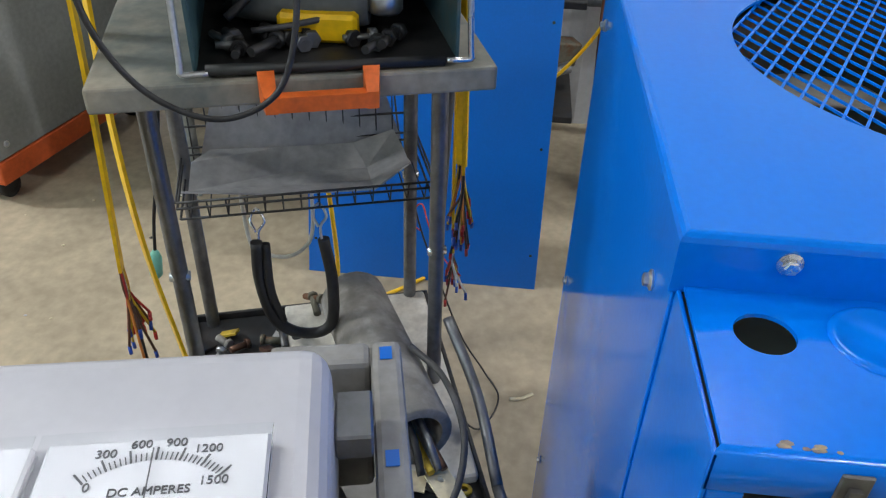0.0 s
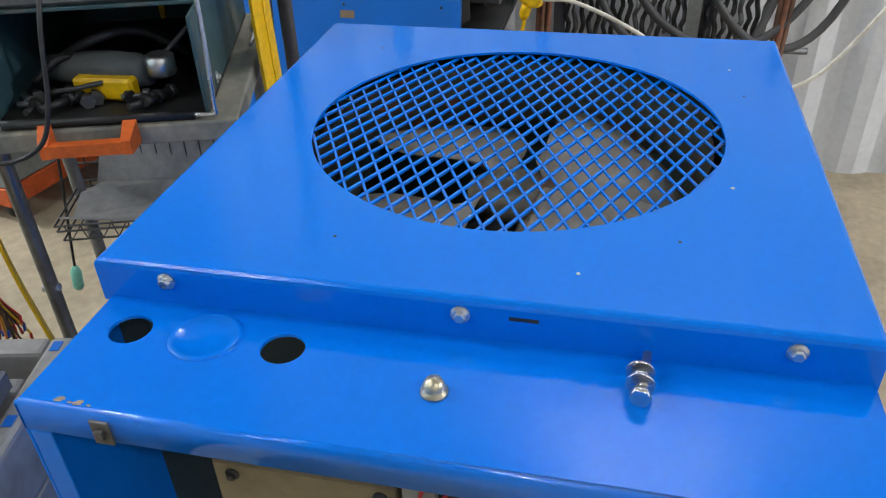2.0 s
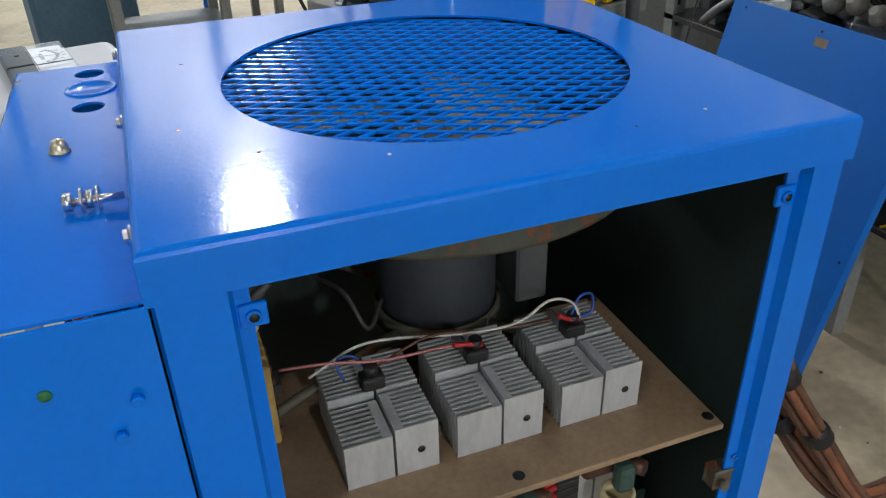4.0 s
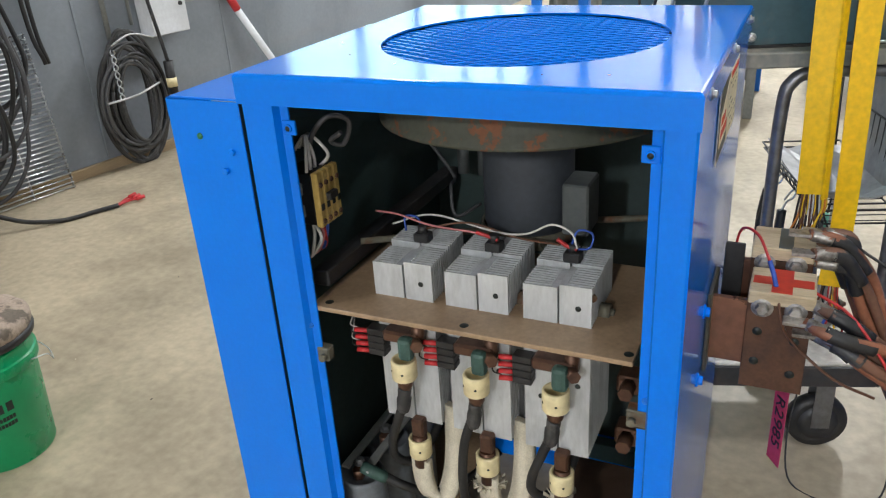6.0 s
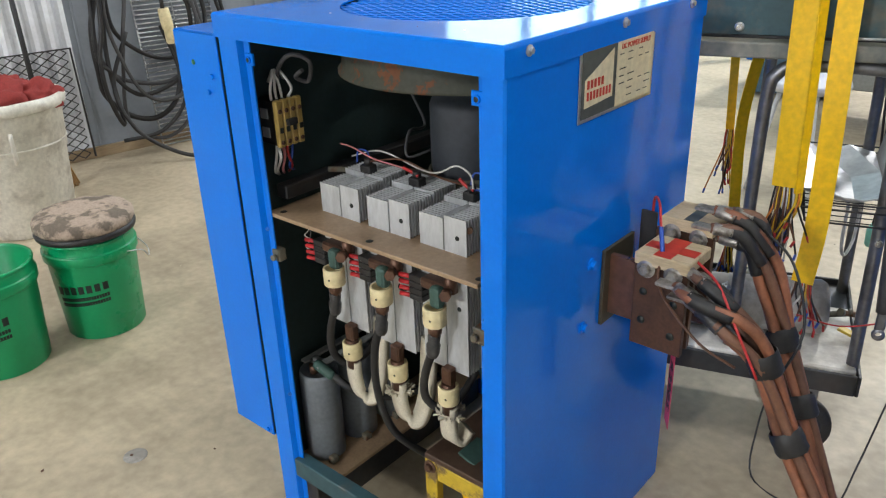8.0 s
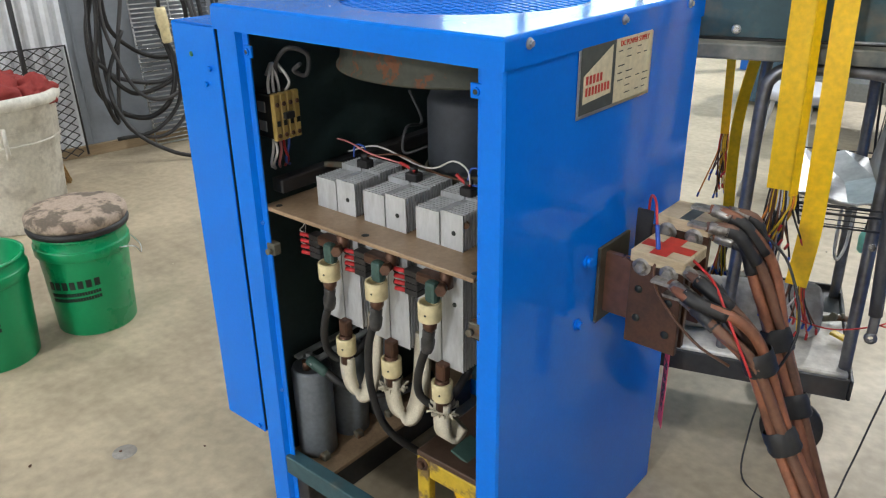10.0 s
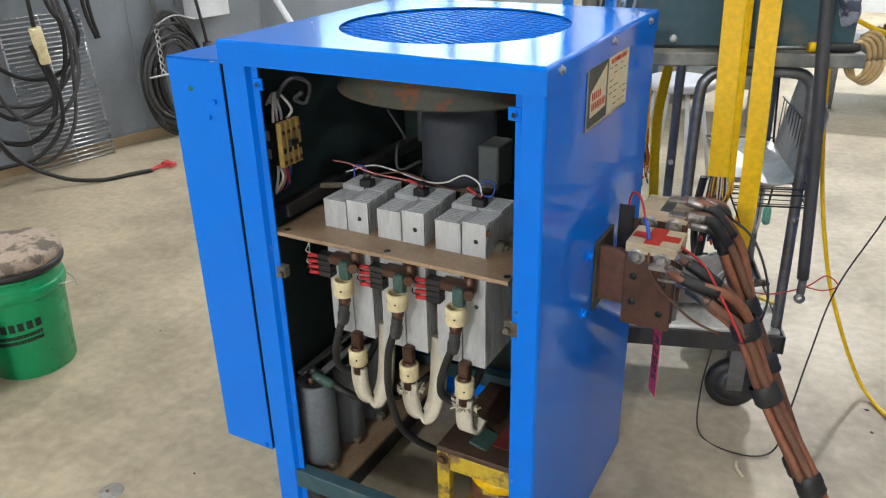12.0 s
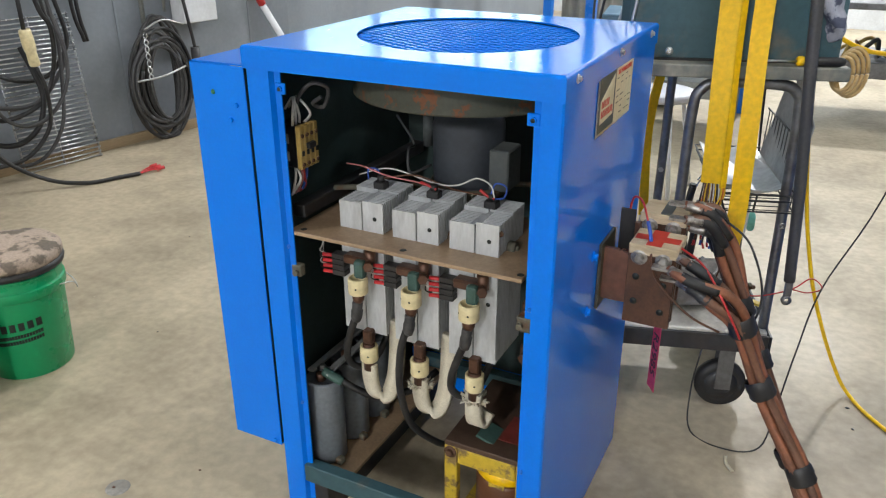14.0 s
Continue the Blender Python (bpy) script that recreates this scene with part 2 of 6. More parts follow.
CARTGREY = mat("grey_cart_plastic", (0.30, 0.295, 0.28), 0.6, col2=(0.17, 0.16, 0.15), big=9, amount=0.7)
CABGREY = mat("grey_cabinet_paint", (0.25, 0.26, 0.25), 0.5, col2=(0.18, 0.185, 0.18), big=4)
CLEAR = glass("clear_cover")
CAMO = mat("camouflage_cloth", (0.40, 0.31, 0.24), 0.8, col2=(0.045, 0.04, 0.03), big=17, amount=0.7, edge=(0.47, 0.55), fine=120, grain=0.15, bump=0.35)
REDRAG = mat("red_rag", (0.28, 0.035, 0.03), 0.85, fine=160, bump=0.4)
STRAW = mat("broom_straw", (0.45, 0.27, 0.10), 0.7, fine=300, grain=0.35, stretch=(6, 6, 1))
GREYDUST = mat("dusty_grey_plastic", (0.24, 0.225, 0.20), 0.8, col2=(0.44, 0.42, 0.385), big=18, amount=0.8)
SCOOP = mat("galvanised_sheet", (0.42, 0.42, 0.42), 0.42, 0.5, col2=(0.2, 0.2, 0.2), big=10)
FANRING = mat("rust_speckled_green_paint", (0.058, 0.062, 0.044), 0.65, col2=(0.17, 0.055, 0.016), big=38, amount=0.9, edge=(0.55, 0.60), fine=120, bump=0.25)
DARKGREY = mat("dusty_dark_grey_paint", (0.075, 0.085, 0.085), 0.65, col2=(0.12, 0.12, 0.11), big=14, fine=100)
COPPERCABLE = mat("copper_brown_cable", (0.27, 0.10, 0.05), 0.5, col2=(0.10, 0.045, 0.025), big=14, amount=0.8, fine=110, bump=0.2)
LUGGREY = mat("dull_tinned_copper", (0.36, 0.34, 0.31), 0.4, 0.7, col2=(0.10, 0.085, 0.07), big=60, amount=0.8, fine=140)
TAPEGREY = mat("worn_black_tape", (0.03, 0.03, 0.031), 0.45, col2=(0.11, 0.105, 0.10), big=40, amount=0.6, fine=140, bump=0.3)
WIRES = {c: mat(c + "_wire", v, 0.45, fine=90) for c, v in {
    "red": (0.5, 0.03, 0.03), "blue": (0.03, 0.09, 0.42), "white": (0.62, 0.6, 0.56), "yellow": (0.7, 0.45, 0.02), "orange": (0.6, 0.2, 0.03),
    "brown": (0.12, 0.05, 0.025), "black": (0.015, 0.015, 0.016), "pink": (0.55, 0.2, 0.2), "mint": (0.2, 0.55, 0.42)}.items()}
LAMP = mat("lamp_diffuser", (0.9, 0.9, 0.9), 0.5, emit=(0.95, 0.98, 1.0, 7.0), bump=0)

# ---- the shop ----
bm = B()
box(bm, -14, 14, -14, 16, -0.2, 0.0)
floor = single("floor", bm, CONCRETE, "sealed beige concrete shop floor with stains", "floor", kind="structure")
bm = B()
box(bm, -14, 14, -14, 16, 5.2, 5.4)
single("ceiling", bm, CEIL, "grey steel shop ceiling", "ceiling", kind="structure")


def wall(name, p0, p1, h, material, label, th=0.15, z0=0.0):
    d = Vector((p1[0] - p0[0], p1[1] - p0[1], 0))
    m = Matrix.Translation((p0[0], p0[1], 0)) @ Matrix.Rotation(math.atan2(d.y, d.x), 4, "Z")
    bm = B()
    box(bm, 0, d.length, 0, th, z0, h)
    return single(name, bm, material, label, "wall", m, kind="structure")


wall("wall_west", (-3.54, 1.084), (-3.12, 3.4), 5.2, WALLGREY, "grey painted steel wall panel")
bm = B()
loops = []
for i in range(0, 49):
    y = i * 0.0187
    d = (0.0, 0.0, 0.016, 0.016)[i % 4]
    loops.append([(y, d, 0), (y, d, 5.2), (y, d + 0.08, 5.2), (y, d + 0.08, 0)])
rings(bm, loops, smooth=False)
bmesh.ops.recalc_face_normals(bm, faces=bm.faces)
single("wall_west_white", bm, WALLWHITE, "white ribbed steel wall beside the grey panel", "wall",
       Matrix.Translation((-3.70, 0.2, 0)) @ Matrix.Rotation(math.atan2(3.2, 0.58), 4, "Z"), kind="structure")
wall("wall_west_far", (-6.0, 0.2), (-3.70, 0.2), 5.2, WALLWHITE, "white steel return of the wall")
wall("wall_outer_west", (-6.0, -9.0), (-6.0, 0.2), 5.2, WALLWHITE, "white steel outer wall")
wall("wall_north_west", (-3.12, 3.4), (-3.12, 9.0), 1.70, WALLGREY, "grey painted lower wall")
wall("wall_north_west_upper", (-3.12, 3.4), (-3.12, 9.0), 5.2, CEIL, "white upper wall", z0=3.6)
wall("wall_north_west_pier", (-3.12, 3.4), (-3.12, 3.6), 3.6, CEIL, "white wall pier beside the windows", z0=1.7)
wall("wall_north_west_end", (-3.12, 8.8), (-3.12, 9.0), 3.6, CEIL, "white wall pier at the end", z0=1.7)
SKYPANE = mat("frosted_daylight_pane", (0.8, 0.85, 0.88), 0.6, emit=(0.55, 0.93, 1.0, 2.2), bump=0)
win = thing("window_1", "band of frosted daylight panes high in the far wall", "window", kind="structure")
for k in range(5):
    bm = B()
    box(bm, -3.20, -3.19, 3.62 + k * 1.04, 4.62 + k * 1.04, 1.72, 3.58)
    part("pane", bm, SKYPANE, win)
    bm = B()
    box(bm, -3.21, -3.13, 4.62 + k * 1.04, 4.66 + k * 1.04, 1.70, 3.60, 0.004)
    part("mullion", bm, CABGREY, win)
wall("wall_north", (-3.12, 9.0), (6.0, 9.0), 5.2, WALLWHITE, "white steel wall at the far end of the shop")
wall("wall_south", (9.0, -9.0), (-6.0, -9.0), 5.2, WALLWHITE, "white steel wall behind")
# corrugated wall beyond the rack
bm = B()
loops = []
for i in range(0, 161):
    y = -7.0 + i * 0.05625
    k = i % 4
    x = 1.78 + (0.0 if k in (0, 1) else 0.022)
    loops.append([(x, y, 0), (x, y, 5.2), (x + 0.08, y, 5.2), (x + 0.08, y, 0)])
rings(bm, loops, smooth=False)
single("wall_east", bm, WALLWHITE, "white corrugated steel wall", "wall", kind="structure")
wall("wall_east_far", (6.0, 9.0), (6.0, 2.0), 5.2, WALLWHITE, "white steel wall")
wall("wall_east_return", (6.0, 2.0), (1.86, 2.0), 5.2, WALLWHITE, "white steel wall return")


def ceiling_lamp(x, y, length, along, power, width=0.24, z=4.1):
    m = pose(x, y, z, 0, 0, 0 if along == "x" else 90)
    t = thing("strip_light", "white suspended twin strip light out of view", "ceiling light", m, "strip lights of the shop")
    bm = B()
    box(bm, -length / 2, length / 2, -width / 2, width / 2, 0.03, 0.09, 0.01)
    part("housing", bm, WALLWHITE, t)
    bm = B()
    box(bm, -length / 2 + 0.02, length / 2 - 0.02, 0.02 - width / 2, width / 2 - 0.02, 0.012, 0.028, 0.004)
    part("diffuser", bm, LAMP, t)
    for s in (-1, 1):
        bm = B()
        rod(bm, (s * length * 0.4, 0, 0.09), (s * length * 0.4, 0, 5.2 - z), 0.006, 6)
        part("hanger", bm, ZINC, t)
    la = bpy.data.lights.new("strip_light_lamp", "AREA")
    la.shape, la.size, la.size_y, la.energy, la.color = "ELLIPSE" if width > 0.5 else "RECTANGLE", length, width, power, (0.97, 0.985, 1.0)
    lo = new("strip_light_lamp", la)
    lo.parent = t
    lo.matrix_basis = pose(0, 0, -0.005)
    return t


# Last three are added fill lamps, unseen: for east wall, left floor, cabinet interior.
for x, y, z, p, length, width in ((0.17, 7.65, 5.06, 360, 0.4, 0.4), (-0.32, 4.98, 5.06, 64, 0.4, 0.4), (1.45, -0.1, 4.1, 32, 0.9, 0.24),
                                  (-3.0, -2.2, 4.1, 46, 1.3, 0.24), (-2.4, 2.4, 4.1, 34, 1.3, 0.24), (0.2, -7.8, 4.1, 500, 1.3, 0.24)):
    ceiling_lamp(x, y, length, "x" if y > 3 else "y", p, width, z)

# ---- the rectifier cabinet ----
W, D, H, LID = 0.628, 0.623, 1.10, 0.043
cab = thing("rectifier_cabinet", "glossy blue steel rectifier cabinet with open front, standing on concrete", "electrical cabinet")
# lid: top with the fan opening, and a folded skirt
bm = B()
holed(bm, -W + 0.006, -0.006, 0.006, D - 0.006, H, 0.003, -0.309, 0.309, 0.2205, 24)
prof = [(0.006, 0.0), (0.0035, -0.0007), (0.0012, -0.0028), (0.0, -0.006), (0.0, -LID), (0.003, -LID), (0.003, -0.008), (0.006, -0.0035)]
loops = [[(-W + i, i, H + h), (-i, i, H + h), (-i, D - i, H + h), (-W + i, D - i, H + h)] for i, h in prof]
rings(bm, loops, cap=False, smooth=False)
bmesh.ops.recalc_face_normals(bm, faces=bm.faces)
lid = part("lid", bm, BLUE, cab, "glossy blue sheet-steel lid with a round fan opening")
# expanded metal in the opening
bm = B()
SW, LW, R = 0.0200, 0.041, 0.231
CG = Vector((-0.309, 0.309, H - 0.0065))
for i in range(-12, 13):
    for j in range(-24, 24):
        if (i + j) % 2:
            continue
        for s in (-1, 1):
            a = Vector((i * LW / 2, j * SW / 2, 0))
            b = a + Vector((s * LW / 2, SW / 2, 0))
            if a.length > R or b.length > R:
                continue
            d = (b - a).normalized() * 0.001
            a, b = a - d, b + d
            w = Vector((-d.y, d.x, 0)).normalized() * 0.00125
            up, lift = Vector((0, 0, 0.0012)), Vector((0, 0, 0.0003 * s))
            rings(bm, [[CG + p - w - up - lift, CG + p + w - up + lift, CG + p + w + up + lift, CG + p - w + up - lift] for p in (a, b)], smooth=False)
bmesh.ops.recalc_face_normals(bm, faces=bm.faces)
tagged(part("expanded_metal_grille", bm, BLUE, lid, "blue expanded-metal fan guard"), kind="stuff")
for y in (0.055, 0.315, 0.556):
    hexbolt("lid_bolt", lid, (0.0, y, H - 0.014), (1, 0, 0), ZINC, 0.005)
for y in (0.06, 0.306, 0.557):
    hexbolt("lid_bolt", lid, (-W, y, H - 0.015), (-1, 0, 0), ZINC, 0.005)
for x, y, r in ((-0.42, 0.09, 0.0022), (-0.12, 0.07, 0.002), (-0.52, 0.14, 0.0016), (-0.58, 0.22, 0.002), (-0.10, 0.52, 0.0016), (-0.2, 0.06, 0.0014), (-0.56, 0.43, 0.0018)):
    bm = B()
    lathe(bm, [(r, 0.0), (r * 0.8, 0.0005), (0.0001, 0.0007)], (x, y, H), (0, 0, 1), 7)
    part("paint_speck", bm, DARKSTEEL if r < 0.0019 else WALLWHITE, lid)
bm = B()
box(bm, -W - 0.0004, -W + 0.0002, 0.245, 0.268, H - 0.016, H - 0.0125)
part("scuff_mark", bm, DARKSTEEL, lid, "dark rubbed scuff mark")
# sides and back
bm = B()
box(bm, -0.007, -0.003, 0.009, D - 0.003, 0.0, H - 0.008, 0.001)
part("side_panel", bm, BLUE, cab)
bm = B()
box(bm, -W + 0.003, -0.008, D - 0.007, D - 0.003, 0.0, H - 0.008, 0.001)
part("back_panel", bm, BLUE, cab)
bm = B()
box(bm, -W + 0.003, -W + 0.007, 0.01, D - 0.008, 0.0, H - 0.008)
part("inner_side_panel", bm, INNER, cab)
for x0, x1, y0, y1 in ((-0.012, -0.0085, 0.05, D - 0.01), (-W + 0.0085, -W + 0.012, 0.05, D - 0.01), (-W + 0.012, -0.013, D - 0.012, D - 0.0085)):
    bm = B()
    box(bm, x0, x1, y0, y1, 0.13, H - 0.012)
    part("inner_lining", bm, INNER, cab, "dark green unpainted inside of the cabinet")
# front posts: face, return and lip, as folded sheet
def post(x_out, x_in, name):
    s = 1 if x_in > x_out else -1
    sec = [(x_out, 0.004), (x_out + s * 0.003, 0.0), (x_in - s * 0.016, 0.0), (x_in - s * 0.012, 0.012), (x_in, 0.014), (x_in, 0.017), (x_in - s * 0.015, 0.0165), (x_in - s * 0.018, 0.004), (x_out + s * 0.003, 0.004)]
    bm = B()
    rings(bm, [[(x, y + 0.0045, z) for x, y in sec] for z in (0.0, H - 0.008)], smooth=False)
    bmesh.ops.recalc_face_normals(bm, faces=bm.faces)
    return part(name, bm, BLUE, cab, "folded blue steel corner post")


pl = post(-W + 0.003, -0.556, "corner_post")
pr = post(-0.003, -0.056, "corner_post")
for x, s, p in ((-0.556, 1, pl), (-0.056, -1, pr)):
    bm = B()
    box(bm, x - 0.011, x + 0.011, 0.0145, 0.0195, 1.012, 1.033, 0.001)
    lathe(bm, [(0.004, 0), (0.006, 0), (0.006, 0.003), (0.004, 0.003)], (x, 0.0145, 1.022), (0, -1, 0), 16, cap=False)
    part("latch_tab", bm, BLUE, p)
    # black disc painted as the shade in the latch hole
    bm = B()
    lathe(bm, [(0.0001, 0), (0.0045, 0.001), (0.0045, 0.003), (0.0001, 0.0035)], (x, 0.0150, 1.022), (0, -1, 0), 12)
    part("latch_hole", bm, INK_AND_HOLE, p)
    bm = B()
    box(bm, x - s * 0.010, x + s * 0.012, 0.016, 0.034, 0.635, 0.66, 0.002)
    rod(bm, (x + s * 0.006, 0.012, 0.647), (x + s * 0.006, 0.004, 0.647), 0.006, 8)
    part("hinge_clip", bm, RUST, p, "rusty spring clip")
for x, z in ((-0.569, 0.70), (-0.569, 0.32), (-0.046, 0.68), (-0.046, 0.32), (-0.046, 0.14)):
    hexbolt("post_screw", pl if x < -0.3 else pr, (x, 0.0165 if x < -0.3 else 0.0165, z), (0, -1, 0), BLUE2, 0.003)
bm = B()
box(bm, -0.572, -0.02, 0.006, 0.036, 0.105, 0.152, 0.002)
part("bottom_rail", bm, TEAL, cab, "worn teal-painted bottom rail")
bm = B()
box(bm, -0.57, -0.02, 0.55, 0.58, 0.105, 0.15, 0.002)
part("bottom_rail", bm, TEAL, cab)
for x in (-0.54, -0.05):
    bm = B()
    box(bm, x - 0.02, x + 0.02, 0.02, 0.6, 0.0, 0.105, 0.002)
    part("skid", bm, DARKSTEEL, cab)
# capacitor board
bm = B()
box(bm, -0.60, -0.47, 0.037, 0.54, 0.118, 0.128, 0.001)
part("capacitor_board", bm, BOARD, cab, "dusty brown board")
# side bolts, plugs and faded mark on the side panel
for y, z in ((0.255, 0.695), (0.237, 0.58)):
    hexbolt("side_bolt", cab, (-0.003, y, z), (1, 0, 0), BLUE, 0.0075, label="blue-painted bolt")
# name plate
np_ = thing("name_plate", "printed cream and grey rating plate riveted on blue steel", "rating plate", pose(-0.0005, 0.187, 0.953))
bm = B()
box(bm, -0.0015, 0.0, 0, 0.235, 0, 0.112, 0.0005)
part("backing", bm, ZINC, np_)
bm = B()
box(bm, 0.0, 0.0008, 0.006, 0.108, 0.006, 0.106)
part("logo_panel", bm, NPGREY, np_)
bm = B()
for f in (((0.014, 0.022), (0.098, 0.026), (0.098, 0.10), (0.014, 0.064)),):
    rings(bm, [[(x, p[0], p[1]) for p in f] for x in (0.0009, 0.0014)], smooth=False)
part("logo_shape", bm, PAPER, np_)
bm = B()
box(bm, 0.0, 0.0008, 0.110, 0.229, 0.006, 0.106)
part("data_panel", bm, PAPER, np_)
face = Matrix(((0, 0, 1, 0), (1, 0, 0, 0), (0, 1, 0, 0), (0, 0, 0, 1)))
for count, y0, z, w in ((5, 0.020, 0.0565, 0.052), (8, 0.020, 0.039, 0.075)):
    for k in range(count):
        bm = B()
        y = y0 + w * k / count
        box(bm, 0.0014, 0.0017, y, y + w / count * 0.66, z - 0.0065, z + 0.0065)
        part("logo_bar", bm, REDINK, np_)
lettering("print", "DC POWER SUPPLY", 0.012, REDINK, np_, Matrix.Translation((0.0012, 0.170, 0.097)) @ face, 0.095)
rnd = random.Random(4)
for r in range(7):
    for c, (y, w) in enumerate(((0.118, 0.022), (0.145, 0.025), (0.180, 0.018), (0.203, 0.02))):
        if rnd.random() < 0.8:
            bm = B()
            z = 0.086 - r * 0.0115
            box(bm, 0.0009, 0.0012, y, y + w * rnd.uniform(0.5, 1), z - 0.0008, z + 0.0008)
            part("print_bar", bm, INK_AND_HOLE, np_)
# small control box on the side
X0, X1, ZT, ZB = -0.757, -0.6262, 1.062, 0.192
bm = B()
box(bm, X0 + 0.004, X1, 0.004, 0.37, ZT - 0.003, ZT)
holed(bm, X0 + 0.004, X1, 0.37, 0.505, ZT, 0.003, -0.667, 0.441, 0.0178, 8)
holed(bm, X0 + 0.004, X1, 0.505, 0.614, ZT, 0.003, -0.667, 0.574, 0.0178, 8)
prof = [(0.004, 0.0), (0.0012, -0.0012), (0.0, -0.004), (0.0, -0.03), (0.003, -0.03), (0.003, -0.004), (0.004, -0.003)]
rings(bm, [[(X0 + i, i, ZT + h), (X0 + i, 0.618 - i, ZT + h)][::1] + [(X0 + i + 0.0001, 0.618 - i, ZT + h)] for i, h in prof], cap=False)
ctl = part("control_box", bm, BLUE, cab, "glossy blue control box open on its side")
for nm, d in (("front_sheet", (X0, X1, 0.0, 0.003, ZB, ZT - 0.0035)), ("back_sheet", (X0, X1, 0.615, 0.618, ZB, ZT - 0.0035)), ("bottom_sheet", (X0, X1, 0.004, 0.614, ZB, ZB + 0.003)),
              ("door_jamb", (X0, X0 + 0.003, 0.0035, 0.024, ZB + 0.004, ZT - 0.031)), ("door_jamb", (X0, X0 + 0.003, 0.596, 0.6145, ZB + 0.004, ZT - 0.031)),
              ("door_sill", (X0, X0 + 0.003, 0.0245, 0.5955, ZB + 0.004, ZB + 0.05))):
    bm = B()
    box(bm, *d, 0.0008)
    part(nm, bm, BLUE, ctl)
CHIP = mat("bare_worn_edge", (0.42, 0.33, 0.20), 0.6, col2=(0.10, 0.12, 0.2), big=60, amount=0.8)
chips = random.Random(3)
for k in range(9):
    bm = B()
    r = chips.uniform(0.001, 0.0026)
    lathe(bm, [(r, 0.0), (r * 0.9, 0.0004), (0.0001, 0.0005)], (0, 0, 0), (0, 0, 1), 7)
    for v in bm.verts:
        v.co = Vector((v.co.x * chips.uniform(0.7, 1.0), v.co.y * chips.uniform(1.0, 2.0), v.co.z))
    part("paint_chip", bm, CHIP, ctl, "bare chipped paint edge", pose(X0 + chips.uniform(0.004, 0.009), chips.uniform(0.548, 0.598), ZT))
bm = B()
lathe(bm, [(0.030, 0.0), (0.029, 0.0018), (0.025, 0.0022), (0.024, 0.001), (0.0001, 0.0014)], (-0.665, 0.508, ZT), (0, 0, 1), 40, cap=False)
part("knockout_disc", bm, BLUE, ctl)
bm = B()
lathe(bm, [(0.0105, 0), (0.0105, 0.002), (0.0085, 0.003), (0.0085, 0.007), (0.006, 0.012), (0.0001, 0.0145)], (-0.692, 0.313, ZT), (0, 0, 1), 20)
part("acorn_nut", bm, mat("dull_brass", (0.55, 0.50, 0.36), 0.35, 0.8), ctl, "dull acorn nut")
bm = B()
rod(bm, (-0.682, 0.167, ZT + 0.009), (-0.634, 0.163, ZT + 0.010), 0.0035, 10)
for x, r, w in ((-0.682, 0.008, 0.007), (-0.668, 0.0105, 0.002), (-0.664, 0.0078, 0.006), (-0.655, 0.0105, 0.002)):
    lathe(bm, [(r, 0), (r, w)], (x, 0.168, ZT + 0.0095), (1, -0.08, 0), 6 if r < 0.0084 else 18)
single("stud_bolt", bm, ZINC, "zinc stud bolt with nuts and washers lying on the control box", "bolt")
# inside of the control box
bm = B()
box(bm, X1 - 0.006, X1 - 0.002, 0.0035, 0.6145, ZB + 0.0035, ZT - 0.006)
part("mounting_plate", bm, INNER, ctl)
bm = B()
box(bm, X0 + 0.055, X0 + 0.070, 0.345, 0.508, 0.72, 0.958, 0.002)
part("insulating_plate", bm, mat("tan_insulating_plate", (0.24, 0.185, 0.10), 0.5, big=12), ctl, "tan insulating plate with screws")
for y in (0.36, 0.49):
    hexbolt("plate_screw", ctl, (X0 + 0.055, y, 0.945), (-1, 0, 0), DARKSTEEL, 0.004)
bm = B()
box(bm, X0 + 0.04, X0 + 0.05, 0.310, 0.336, ZB + 0.02, ZT - 0.01)
part("divider", bm, CABGREY, ctl)
for k in range(9):
    bm = B()
    box(bm, X0 + 0.06, X0 + 0.085, 0.258, 0.288, 0.80 + k * 0.025, 0.82 + k * 0.025, 0.002)
    part("terminal", bm, BLACK, ctl)
rnd = random.Random(2)
for k in range(22):
    z = 0.80 + (k % 9) * 0.025
    side = -1 if k % 2 else 1
    y = 0.275 + side * 0.016
    pts = [(X0 + 0.06, y, z + 0.01), (X0 + 0.03 + rnd.uniform(-0.01, 0.01), y + side * 0.02, z + rnd.uniform(-0.02, 0.03)),
           (X0 + 0.05, y + side * rnd.uniform(0.02, 0.05), 0.86), (X0 + 0.07, y + side * rnd.uniform(0.03, 0.06), 0.6)]
    bm = B()
    tube(bm, pts, 0.0018, 6, 5)
    part("control_wire", bm, WIRES[rnd.choice(["orange", "yellow", "blue", "black", "red", "black"])], ctl)
for x, z, mm in ((-0.648, 0.985, BLUE), (-0.665, 0.955, BLUE), (-0.640, 0.205, BLUE)):
    hexbolt("box_screw", ctl, (x, 0.0, z), (0, -1, 0), mm, 0.005, washer=False)
bm = B()
lathe(bm, [(0.005, 0), (0.0045, 0.0015), (0.0001, 0.002)], (-0.705, 0.0, 1.005), (0, -1, 0), 14)
part("indicator_hole", bm, mat("green_lens", (0.02, 0.16, 0.05), 0.4), ctl, "small green lens")
for z in (1.043, 0.945):
    bm = B()
    box(bm, X0 - 0.003, X0 - 0.0005, 0.54, 0.556, z - 0.012, z + 0.012, 0.001)
    box(bm, X0 - 0.006, X0 - 0.003, 0.545, 0.551, z - 0.004, z + 0.004)
    part("latch_clip", bm, STEEL, ctl)
for x, z in ((-0.571, 1.022), (-0.6, 0.62), (-0.6, 0.2), (-0.05, 1.022), (-0.05, 0.62), (-0.05, 0.2)):
    hexbolt("back_bolt", cab, (x, D - 0.003, z), (0, 1, 0), ZINC, 0.005)

